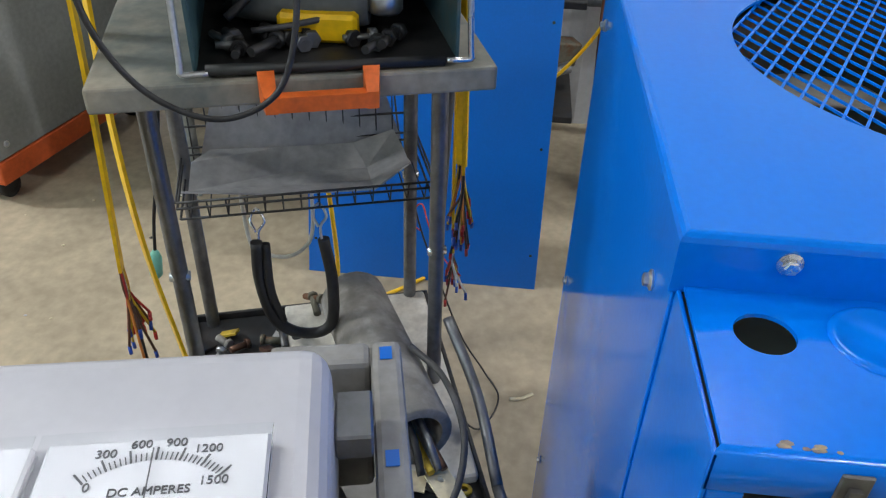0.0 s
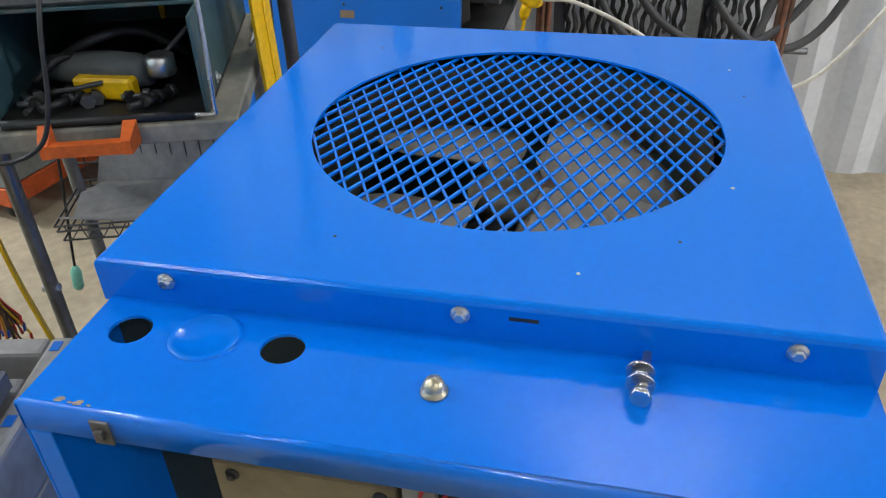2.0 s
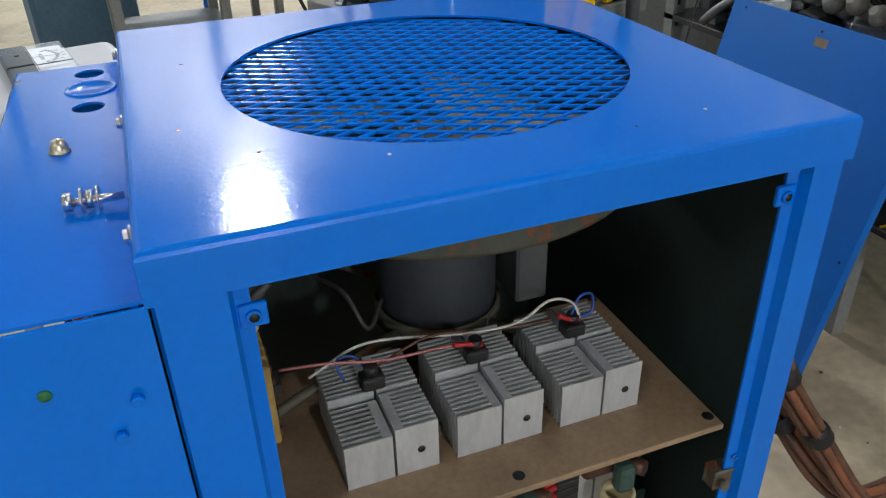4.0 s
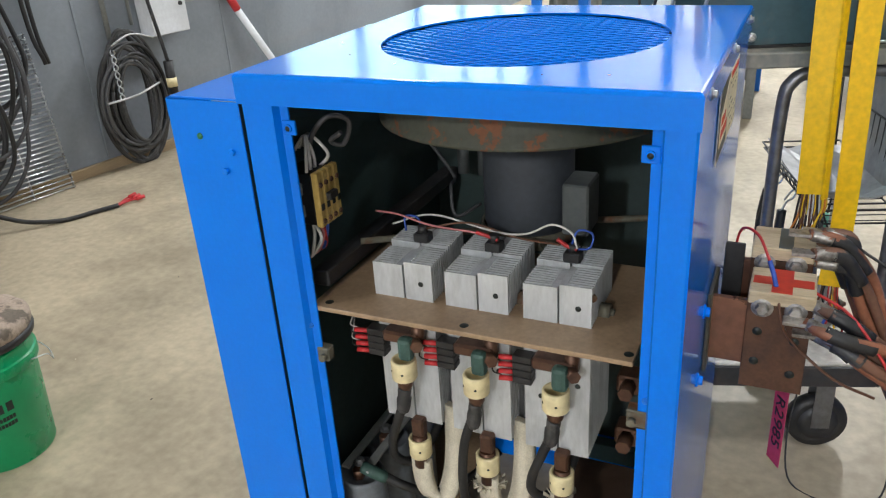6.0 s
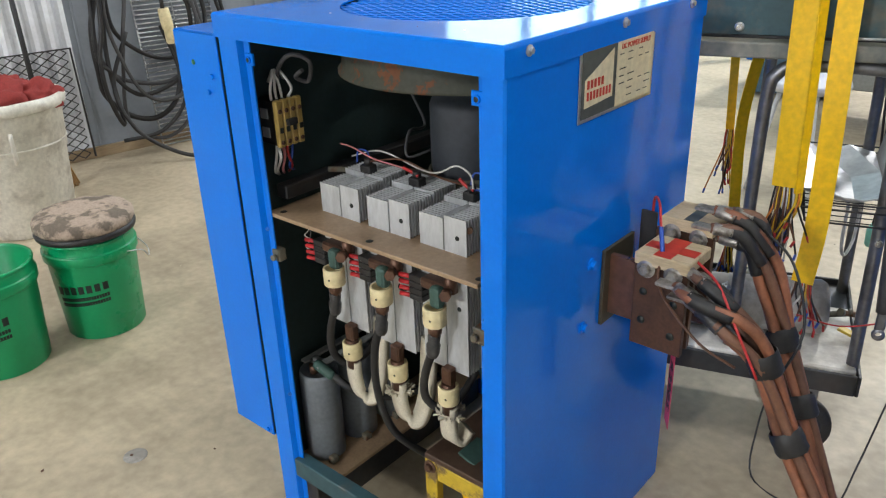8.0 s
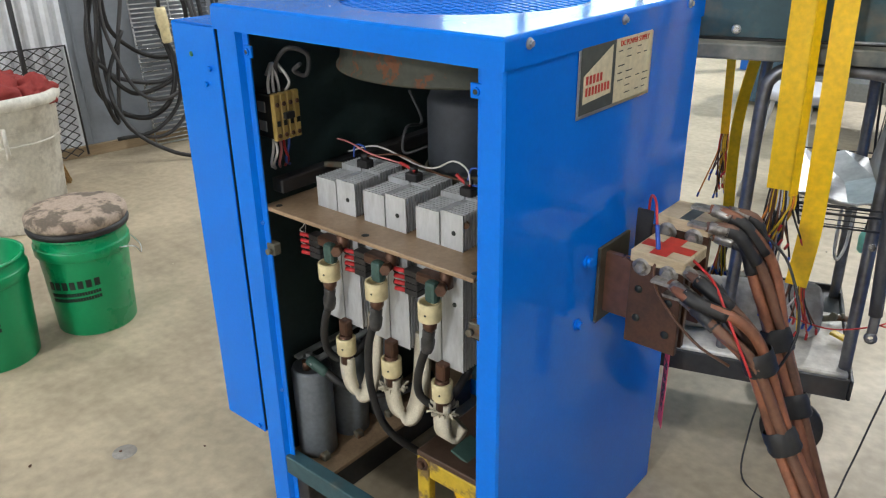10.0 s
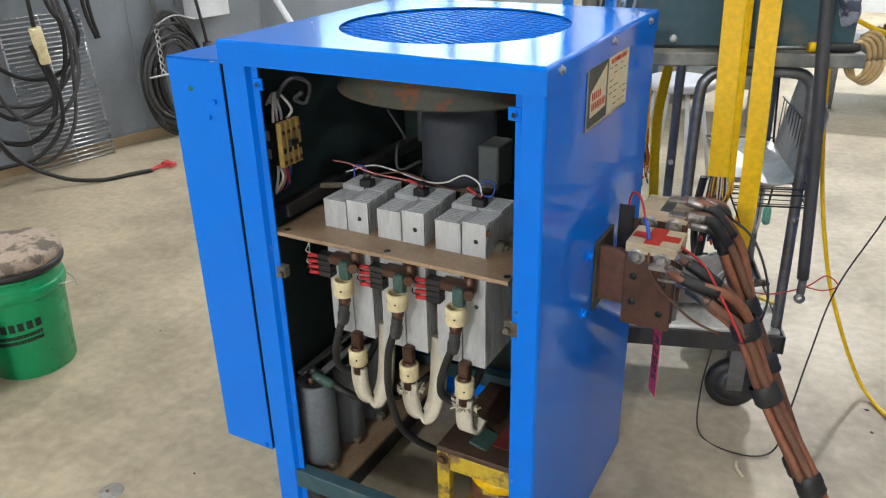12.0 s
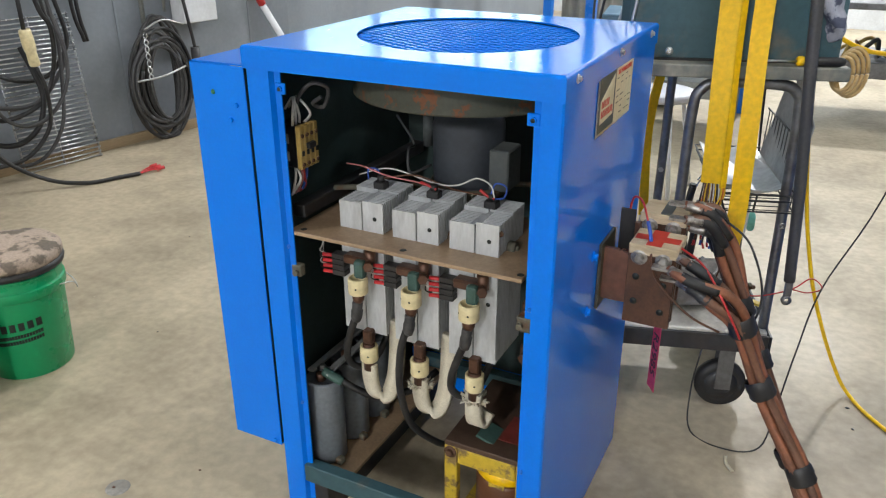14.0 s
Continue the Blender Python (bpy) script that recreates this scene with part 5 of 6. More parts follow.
for k in range(110):
    x, y = rr.uniform(-0.19, 0.45), rr.uniform(0.0, 0.47)
    if x > -0.05 and y < 0.3 and not (x > 0.3 and y > 0.12):
        continue
    lift = 0.024 if x > -0.05 and y < 0.3 else 0.0
    bm = B()
    kind = rr.random()
    if kind < 0.45:
        box(bm, -rr.uniform(0.012, 0.03), rr.uniform(0.012, 0.03), -0.012, 0.012, 0.0, rr.uniform(0.003, 0.012), 0.001)
    elif kind < 0.75:
        rod(bm, (-0.02, 0, 0.008), (rr.uniform(0.01, 0.05), 0, 0.009), rr.uniform(0.004, 0.008), 8)
        lathe(bm, [(0.011, 0), (0.011, 0.008)], (-0.025, 0, 0.009), (1, 0, 0), 6)
    else:
        lathe(bm, [(0.007, 0), (0.014, 0), (0.014, 0.006), (0.007, 0.006)], (0, 0, 0), (0, 0, 1), 14, cap=False)
    single("scrap_part", bm, rr.choice([STEEL, BROWN, DARKSTEEL, RUST, GREYDUST, ZINC, RUST, YPAINT]), "small rusty scrap part in the cart tray", "scrap part",
           CM @ pose(x, y, 0.2525 + lift + rr.uniform(0, 0.02), rr.uniform(-20, 20), rr.uniform(-20, 20), rr.uniform(0, 360)), "scrap in the tray")
for x, y, a in ((-0.10, 0.06, 20), (-0.05, 0.14, 70)):
    bm = B()
    holed(bm, -0.05, 0.05, -0.022, 0.022, 0.004, 0.003, 0.03, 0.0, 0.006, 4)
    single("yellow_tag_plate", bm, PAPER, "yellowed drilled card plate in the tray", "plate", CM @ pose(x, y, 0.30, 10, -8, a))
bm = B()
tube(bm, [(0.15, 0.08, 0.40), (0.05, 0.04, 0.41), (-0.06, 0.03, 0.38), (-0.13, 0.07, 0.31), (-0.12, 0.14, 0.285), (-0.05, 0.18, 0.29)], 0.006, 8)
single("tray_cord", bm, GREYCABLE, "dark cord lying over the tray", "cord", CM)

# ---- meter console on a plastic service cart ----
sc_ = thing("service_cart", "grey moulded plastic service cart with slotted handle end", "service cart", pose(-0.905, 0.775, 0, 0, 0, 12))
bm = B()
box(bm, 0.0, 0.40, 0.02, 0.50, 0.76, 0.80, 0.012, seg=2)
box(bm, 0.0, 0.40, 0.02, 0.50, 0.12, 0.16, 0.012, seg=2)
part("shelf_moulding", bm, CARTGREY, sc_)
for x, y in ((0.02, 0.03), (0.36, 0.03), (0.02, 0.46), (0.36, 0.46)):
    bm = B()
    box(bm, x, x + 0.03, y, y + 0.03, 0.1605, 0.7595, 0.005)
    part("post", bm, CARTGREY, sc_)
    bm = B()
    lathe(bm, [(0.03, -0.012), (0.045, -0.01), (0.045, 0.01), (0.03, 0.012)], (x + 0.015, y + 0.015, 0.05), (0, 1, 0), 20)
    box(bm, x + 0.005, x + 0.025, y + 0.002, y + 0.028, 0.088, 0.119)
    part("caster", bm, BLACK, sc_)
# handle end with slots: rails round the openings
bm = B()
for d in ((0.05, 0.42, -0.05, -0.022), (0.39, 0.42, -0.0215, 0.07), (0.05, 0.3895, 0.045, 0.07), (0.325, 0.35, -0.0215, 0.0445)):
    box(bm, d[0], d[1], d[2], d[3], 0.775, 0.865, 0.006, seg=2)
box(bm, 0.05, 0.42, -0.05, 0.07, 0.66, 0.67, 0.003)
box(bm, 0.05, 0.42, -0.0499, -0.045, 0.6705, 0.774, 0.001)
part("handle_moulding", bm, CARTGREY, sc_, "worn grey slotted handle moulding")
for x, y in ((0.40, -0.035), (0.28, -0.035), (0.20, -0.035)):
    bm = B()
    box(bm, x - 0.007, x + 0.009, y - 0.006, y + 0.005, 0.8655, 0.8663)
    part("blue_tape", bm, BLUE2, sc_)
mc = thing("meter_console", "white plastic enclosure with two analogue panel meters on the cart", "meter box", pose(-0.866, 0.792, 0.822, 0, 0, 12))
bm = B()
box(bm, -0.01, 0.29, 0.0, 0.362, -0.022, 0.128, 0.022, seg=4)
part("enclosure", bm, WHITE, mc)
MM = Matrix(((0, 1, 0, 0), (-1, 0, 0, 0), (0, 0, 1, 0), (0, 0, 0, 1)))


METERBLACK = mat("black_meter_cover", (0.03, 0.03, 0.033), 0.3, fine=60, grain=0.05, bump=0.02)
GREYINK = mat("grey_scale_ink", (0.10, 0.10, 0.11), 0.5)


def meter(y0, title, ticks, needle):
    w, dpt = 0.139, 0.104
    x1 = 0.188
    bm = B()
    box(bm, x1 - dpt, x1, y0, y0 + w, 0.128, 0.140, 0.002)
    p = part("meter_body", bm, WHITE, mc, "white meter face")
    bm = B()
    box(bm, x1 - dpt - 0.002, x1 - dpt + 0.044, y0 - 0.0015, y0 + w + 0.0015, 0.1285, 0.150, 0.003)
    q = part("meter_base", bm, METERBLACK, p, "black lower cover")
    bm = B()
    box(bm, x1 - dpt + 0.045, x1 + 0.002, y0 - 0.002, y0 + w + 0.002, 0.1455, 0.148, 0.001)
    part("meter_window", bm, CLEAR, p, "clear plastic window").visible_shadow = False
    cx, cy = x1 - 0.078, y0 + w / 2
    for k in range(31):
        a = math.radians(-42 + 84 * k / 30)
        big = k % 5 == 0
        r0, r1 = 0.060, 0.070 if big else 0.066
        d = Vector((math.cos(a), -math.sin(a), 0))
        bm = B()
        c0, c1 = Vector((cx, cy, 0.1403)) + d * r0, Vector((cx, cy, 0.1403)) + d * r1
        n = Vector((d.y, -d.x, 0)) * (0.0007 if big else 0.0004)
        rings(bm, [[c0 - n, c0 + n, c0 + n + Vector((0, 0, 0.0004)), c0 - n + Vector((0, 0, 0.0004))], [c1 - n, c1 + n, c1 + n + Vector((0, 0, 0.0004)), c1 - n + Vector((0, 0, 0.0004))]], smooth=False)
        part("scale_mark", bm, GREYINK, p)
    for i, s in enumerate(ticks):
        a = math.radians(-42 + 84 * i / (len(ticks) - 1))
        rr_ = 0.0735 if 0 < i < len(ticks) - 1 else 0.056
        lettering("figure", s, 0.009, GREYINK, p, Matrix.Translation((cx + rr_ * math.cos(a), cy + (-1) * rr_ * -1 * -math.sin(a) * -1 * -1, 0.1404)) @ MM)
    lettering("figure", title, 0.0085, GREYINK, p, Matrix.Translation((x1 - dpt + 0.0625, cy, 0.1404)) @ MM)
    a = math.radians(needle)
    d = Vector((math.cos(a), -math.sin(a), 0))
    bm = B()
    rod(bm, Vector((cx, cy, 0.1425)) - d * 0.02, Vector((cx, cy, 0.1425)) + d * 0.068, 0.0005, 5)
    part("needle", bm, GREYINK, p)
    bm = B()
    lathe(bm, [(0.004, 0), (0.0035, 0.001), (0.0001, 0.0012)], (x1 - dpt + 0.024, cy, 0.150), (0, 0, 1), 12)
    part("zero_screw", bm, DARKSTEEL, q)


meter(0.036, "DC AMPERES", ["0", "300", "600", "900", "1200", "1500"], -2)
meter(0.183, "DC VOLTS", ["0", "2", "4", "6", "8", "10"], 8)
bm = B()
lathe(bm, [(0.018, 0), (0.018, 0.006), (0.013, 0.009), (0.013, 0.024), (0.010, 0.027), (0.0001, 0.027)], (0.03, 0.15, 0.128), (0, 0, 1), 24)
part("knob", bm, BLACK, mc, "black control knob")
bm = B()
lathe(bm, [(0.0001, 0.0005), (0.022, 0.001), (0.022, 0.0)], (0.03, 0.15, 0.128), (0, 0, 1), 24, cap=False)
part("knob_dial", bm, RED, mc)
bm = B()
box(bm, 0.235, 0.285, -0.03, -0.0005, 0.05, 0.075, 0.002)
part("side_latch", bm, STEEL, mc)
bm = B()
box(bm, -0.52, -0.40, 0.0, 0.30, 0.0, 0.012, 0.004)
single("teal_board", bm, mat("teal_plastic", (0.05, 0.30, 0.28), 0.5), "teal plastic board beside the console", "board", pose(-0.14, 1.06, 0.775, 0, 0, 15))
bm = B()
box(bm, 0.0, 0.05, 0.0, 0.02, 0.0, 0.001)
single("paper_slip", bm, WHITE, "white paper slip in the cart handle", "paper", pose(-0.63, 0.83, 0.80, 25, 20, 30))

# ---- blue panel leaning on the rack ----
PM = Matrix.Translation((0.715, 0.62, 0.0)) @ Matrix.Rotation(math.radians(13.5), 4, "Y")
bp_ = thing("leaning_panel", "blue painted steel cabinet panel leaning against the rack", "steel panel", PM)
bm = B()
box(bm, -0.002, 0.0, 0.0, 0.64, 0.0, 0.885, 0.0005)
part("sheet", bm, BLUE2, bp_)
for y0, y1, z0, z1 in ((0.0, 0.64, 0.883, 0.885), (0.0, 0.0025, 0.0, 0.8825), (0.6375, 0.64, 0.0, 0.8825)):
    bm = B()
    box(bm, 0.0003, 0.022, y0, y1, z0, z1)
    part("flange", bm, BLUE2, bp_)
bm = B()
box(bm, -0.003, -0.0022, 0.29, 0.33, 0.83, 0.85)
part("small_plate", bm, BOARD, bp_, "small tarnished brass plate")
# black discs on the sheet stand for shade in screw holes
for y, z in ((0.05, 0.865), (0.32, 0.865), (0.59, 0.865), (0.02, 0.72), (0.02, 0.4), (0.02, 0.1), (0.62, 0.72), (0.62, 0.4), (0.62, 0.1)):
    bm = B()
    lathe(bm, [(0.004, 0), (0.0035, 0.0008), (0.0001, 0.001)], (-0.002, y, z), (-1, 0, 0), 10)
    part("screw_hole", bm, INK_AND_HOLE, bp_)

# ---- storage rack with scrap at the corrugated wall ----
rk = thing("slotted_angle_rack", "grey slotted-angle steel rack loaded with scrap parts", "rack", pose(1.05, -0.05, 0))
for x in (0.0, 0.55):
    for y in (0.0, 0.85, 1.75):
        if x == 0.0 and y == 0.0:
            continue
        bm = B()
        sec = [(0, 0), (0.045, 0), (0.045, 0.003), (0.003, 0.003), (0.003, 0.045), (0, 0.045)]
        rings(bm, [[(x + a, y + b, z) for a, b in sec] for z in (0.0, 1.55)], smooth=False)
        bmesh.ops.recalc_face_normals(bm, faces=bm.faces)
        p = part("upright", bm, CABGREY, rk)
        # upright is not pierced: black bars paint the shade of its slots
        for k in range(12):
            bm = B()
            box(bm, x + 0.012, x + 0.024, y - 0.0012, y - 0.0002, 0.45 + k * 0.07, 0.48 + k * 0.07)
            part("slot", bm, INK_AND_HOLE, p)
for z in (0.35, 0.68, 1.0):
    bm = B()
    y0 = 0.60
    box(bm, 0.0, 0.6, y0, 1.80, z, z + 0.02, 0.002)
    part("shelf", bm, DARKSTEEL, rk)
rr = random.Random(33)
for k in range(250):
    z = rr.choice([0.70, 0.70, 1.02, 0.37])
    x, y = (rr.uniform(0.02, 0.5), rr.uniform(0.66, 1.7))
    bm = B()
    kind = rr.random()
    if kind < 0.4:
        box(bm, -rr.uniform(0.03, 0.09), rr.uniform(0.03, 0.09), -0.03, 0.03, 0.0, rr.uniform(0.02, 0.09), 0.004)
    elif kind < 0.75:
        tube(bm, [(-0.08, 0, 0.02), (-0.02, rr.uniform(-0.05, 0.05), 0.07), (0.05, rr.uniform(-0.05, 0.05), 0.05), (0.1, 0.02, 0.015)], rr.uniform(0.008, 0.016), 8, 5)
    else:
        rod(bm, (-rr.uniform(0.05, 0.15), 0, 0.02), (rr.uniform(0.05, 0.15), 0, 0.025), rr.uniform(0.012, 0.022), 10)
    single("scrap_piece", bm, rr.choice([STEEL, DARKSTEEL, RUST, BLACK, GREYDUST, ZINC, BLACK]), "dark greasy scrap piece on the rack", "scrap part",
           pose(1.05 + x, -0.05 + y, z + 0.002 + rr.uniform(0, 0.05), rr.uniform(-15, 15), rr.uniform(-15, 15), rr.uniform(0, 360)), "scrap on the rack")
for k in range(7):
    bm = B()
    y = 0.86 + k * 0.075
    rod(bm, (0, 0, 0), (-0.05, 0, 0.03), 0.02, 10)
    lathe(bm, [(0.026, 0), (0.028, 0.015), (0.02, 0.03), (0.012, 0.045)], (-0.05, 0, 0.03), (-0.8, 0, 0.5), 14)
    single("pipe_fitting", bm, GREYDUST, "dusty grey threaded pipe fitting on the rack", "pipe fitting", pose(1.14, y - 0.08, 0.825 + 0.012 * (k % 2)), "pipe fittings")
bm = B()
box(bm, 1.10, 1.22, 0.75, 1.42, 0.785, 0.803, 0.002)
single("fitting_rail", bm, DARKSTEEL, "dark steel rail under the pipe fittings", "rail")
for k in range(26):
    bm = B()
    y = -0.26 + k * 0.026
    z = 0.70 + 0.02 * math.sin(k * 1.7)
    tube(bm, [((0.012 if i % 2 else -0.008), 0.006 * math.sin(i * 2.1 + k), z + 0.04 - i * 0.03) for i in range(8 + (k * 7) % 3)], 0.0085, 6, 2)
    single("hanging_chain", bm, rr.choice([DARKSTEEL, STEEL, BLACK]), "dark steel rod hanging from the wall rack", "hanging rod", pose(1.66, y, 0), "rods on the wall rack")
for z in (0.50, 0.735):
    bm = B()
    rod(bm, (1.68, -0.42, z), (1.68, 0.60, z), 0.012, 8)
    single("rack_bar", bm, STEEL, "steel bar across the wall rack", "bar", group="bars of the wall rack")
for y in (0.42, -0.08):
    bm = B()
    box(bm, 1.69, 1.72, y - 0.02, y + 0.02, 0.3, 1.5, 0.002)
    single("wall_strut", bm, STEEL, "grey steel strut on the corrugated wall", "strut", group="wall struts")
for k, (r, pts) in enumerate(((0.014, [(1.60, 0.30, 1.5), (1.55, 0.26, 1.0), (1.50, 0.12, 0.68), (1.50, -0.12, 0.56), (1.56, -0.33, 0.66), (1.66, -0.5, 1.0), (1.68, -0.55, 1.6)]),
                              (0.014, [(1.58, 0.02, 1.5), (1.52, 0.0, 1.0), (1.50, -0.08, 0.72), (1.52, -0.26, 0.56), (1.60, -0.45, 0.64), (1.68, -0.62, 1.1)]),
                              (0.013, [(1.55, 0.36, 1.4), (1.48, 0.30, 0.8), (1.46, 0.16, 0.58), (1.48, -0.05, 0.50), (1.52, -0.2, 0.56), (1.6, -0.3, 0.8)]))):
    bm = B()
    tube(bm, pts, r, 10, 7)
    single("wall_cable", bm, GREYCABLE, "thick grey cable looped on the wall rack", "cable", group="cables on the wall rack")
pg = thing("yellow_tap_connector", "yellow three-way extension connector hanging on its cord", "connector", pose(1.05, 0.45, 0.868, 0, -14, 65))
bm = B()
fan_pts = [(-0.012, 0.052), (0.012, 0.052), (0.022, 0.03), (0.058, -0.018), (0.054, -0.036), (0.030, -0.036), (0.018, -0.050), (-0.004, -0.046), (-0.018, -0.054), (-0.040, -0.044), (-0.044, -0.018), (-0.022, 0.03)]
rings(bm, [[(x * f, y, z * f) for x, z in fan_pts] for y, f in ((-0.016, 0.86), (-0.011, 1.0), (0.011, 1.0), (0.016, 0.86))], smooth=False)
bmesh.ops.recalc_face_normals(bm, faces=bm.faces)
part("body", bm, YELLOW, pg)
bm = B()
tube(bm, [(0, 0, 0.05), (-0.02, 0.01, 0.15), (-0.06, 0.05, 0.35), (-0.06, 0.1, 0.8)], 0.006, 8)
part("cord", bm, YELLOW, pg)
bm = B()
tube(bm, [(0, 0, -0.06), (-0.005, 0, -0.14), (0.0, 0.02, -0.26), (0.06, 0.05, -0.42), (0.15, 0.12, -0.55)], 0.005, 8)
part("cord", bm, YELLOW, pg)
bm = B()
lathe(bm, [(0.012, 0.0), (0.015, 0.006), (0.015, 0.03), (0.009, 0.045)], (0.0, 0, -0.052), (0, 0, -1), 14)
part("plug", bm, YELLOW, pg)
bm = B()
tube(bm, [(-0.045, 0, -0.02), (-0.14, 0.0, 0.01), (-0.3, -0.1, -0.04), (-0.5, -0.25, -0.16), (-0.7, -0.4, -0.10), (-0.8, -0.5, 0.2)], 0.006, 8)
part("white_cord", bm, DIRTYWHITE, pg)
# dolly with drilled plates
dl = thing("wooden_dolly", "low brown wooden dolly carrying drilled copper and steel plates", "dolly", pose(1.05, -0.42, 0, 0, 0, 4))
bm = B()
box(bm, 0.0, 0.42, 0.0, 0.68, 0.075, 0.11, 0.003)
part("deck", bm, mat("dirty_plank", (0.16, 0.115, 0.075), 0.7, big=8, stretch=(1, 8, 1)), dl)
for x, y in ((0.06, 0.06), (0.36, 0.06), (0.06, 0.62), (0.36, 0.62)):
    bm = B()
    lathe(bm, [(0.02, -0.012), (0.037, -0.01), (0.037, 0.01), (0.02, 0.012)], (x, y, 0.037), (0, 1, 0), 20)
    box(bm, x - 0.015, x + 0.015, y - 0.015, y + 0.015, 0.066, 0.0745)
    part("caster", bm, BLACK, dl)
for k in range(64):
    bm = B()
    w, h = rr.uniform(0.03, 0.075), rr.uniform(0.025, 0.055)
    holed(bm, -w, 0.0, -h, h, 0.006, 0.005, -w / 2, h * 0.3, 0.007, 3)
    box(bm, 0.0005, w * 0.6, -h, h, 0.001, 0.006)
    single("drilled_plate", bm, rr.choice([COPPER, COPPERCABLE, LUGGREY, ZINC, GREENLUG, RUST, BOARD]), "drilled metal connector plate on the dolly", "metal plate",
           pose(1.08 + rr.uniform(0.02, 0.36), -0.38 + rr.uniform(0.03, 0.60), 0.112 + 0.006 * (k % 9), rr.uniform(-8, 8), rr.uniform(-8, 8), rr.uniform(0, 360)), "drilled plates")
# ---- grey machine with orange base ----
gm = thing("grey_machine_cabinet", "grey steel machine cabinet on an orange base with casters", "machine cabinet", pose(0.90, 2.25, 0, 0, 0, -12))
bm = B()
box(bm, 0.0, 0.75, 0.0, 0.9, 0.155, 1.15, 0.006)
part("body", bm, CABGREY, gm)
bm = B()
box(bm, -0.004, 0.754, -0.004, 0.904, 0.08, 0.1545, 0.003)
part("base", bm, ORANGEPAINT, gm)
for x, y in ((0.06, 0.06), (0.69, 0.06), (0.06, 0.84), (0.69, 0.84)):
    bm = B()
    lathe(bm, [(0.02, -0.014), (0.04, -0.012), (0.04, 0.012), (0.02, 0.014)], (x, y, 0.04), (0, 1, 0), 18)
    part("caster", bm, BLACK, gm)
for z in (0.2, 0.45, 0.7):
    hexbolt("panel_screw", gm, (0.0, 0.03, z), (-1, 0, 0), ZINC, 0.007)
    hexbolt("panel_screw", gm, (0.05, 0.0, z), (0, -1, 0), ZINC, 0.007)
bm = B()
tube(bm, [(0.15, 1.65, 1.05), (0.5, 1.95, 0.86), (0.75, 2.3, 1.0), (0.8, 2.7, 1.16), (0.9, 2.9, 1.16)], 0.008, 8)
single("yellow_air_hose", bm, YELLOW, "yellow hose running over to the grey machine", "hose")

# ---- buckets, can and broom ----
bk = thing("green_bucket", "green plastic pail with camouflage padded seat lid", "bucket", pose(-1.765, 0.185, 0) @ Matrix.Scale(0.92, 4), "green pails")
bkp = [(0.128, 0.0), (0.131, 0.004), (0.1455, 0.278), (0.146, 0.284), (0.146, 0.2845), (0.1535, 0.2855), (0.1545, 0.287), (0.1555, 0.316), (0.1545, 0.3185), (0.1500, 0.3195), (0.149, 0.321), (0.150, 0.348), (0.1505, 0.350), (0.153, 0.352), (0.153, 0.36), (0.147, 0.362), (0.144, 0.355), (0.126, 0.008), (0.0001, 0.006)]


def pail(t, bail=True):
    bm = B()
    lathe(bm, bkp, (0, 0, 0), (0, 0, 1), 48, cap=False)
    part("pail", bm, GREEN, t)
    if bail:
        bm = B()
        tube(bm, [(0.148, 0.055, 0.30), (0.135, 0.115, 0.280), (0.100, 0.152, 0.235), (0.045, 0.178, 0.25), (-0.03, 0.155, 0.30)], 0.002, 6)
        part("bail_handle", bm, ZINC, t)
    for s, txt in ((0.19, True), (0.155, False), (0.135, False)):
        r = 0.1305 + 0.0155 * s / 0.285
        for k in range(20):
            a = math.radians(-84 + k * 3.6)
            if txt and k % 3 == 2:
                continue
            bm = B()
            h = 0.014 if txt else 0.006
            pts = [(r + 0.0012, a), (r + 0.0012, a + math.radians(3.0 if not txt else 3.6))]
            lo, hi = s - h + 0.0008 * k, s + h + 0.0008 * k
            rings(bm, [[(q * math.cos(b_), q * math.sin(b_), z) for q, z in ((r0_ - 0.0015, lo), (r0_ + 0.0004, lo), (r0_ + 0.0012, hi), (r0_ - 0.0007, hi))] for r0_, b_ in pts], smooth=False)
            part("print_bar", bm, INK_AND_HOLE, t)


pail(bk)
bm = B()
lathe(bm, [(0.15, 0.362), (0.162, 0.366), (0.165, 0.378), (0.160, 0.388), (0.15, 0.39)], (0, 0, 0), (0, 0, 1), 40)
part("lid_rim", bm, BLACK, bk)
bm = B()
lathe(bm, [(0.158, 0.388), (0.164, 0.398), (0.163, 0.416), (0.150, 0.430), (0.11, 0.437), (0.05, 0.440), (0.0001, 0.440)], (0, 0, 0), (0, 0, 1), 48)
for v in bm.verts:
    v.co.z += 0.006 * noise.noise(v.co * 25)
part("padded_seat", bm, CAMO, bk, "camouflage cloth cushion")
bk2 = thing("green_bucket", "green plastic open pail beside the padded pail", "bucket", pose(-1.785, -0.13, 0, 0, 0, 8) @ Matrix.Scale(0.92, 4), "green pails")
pail(bk2, False)
cn = thing("trash_can", "dirty white plastic can with red rags on top", "trash can", pose(-2.84, 0.42, 0) @ Matrix.Scale(0.93, 4))
bm = B()
lathe(bm, [(0.19, 0.0), (0.20, 0.01), (0.222, 0.36), (0.228, 0.365), (0.242, 0.56), (0.252, 0.565), (0.258, 0.60), (0.25, 0.61), (0.238, 0.60), (0.20, 0.05), (0.0001, 0.04)], (0, 0, 0), (0, 0, 1), 48, cap=False)
part("can", bm, DIRTYWHITE, cn)
bm = B()
lathe(bm, [(0.250, 0.558), (0.262, 0.566), (0.266, 0.590), (0.262, 0.608), (0.252, 0.614), (0.246, 0.606)], (0, 0, 0), (0, 0, 1), 48, cap=False)
for v in bm.verts:
    v.co *= 1 + 0.008 * noise.noise(v.co * 14)
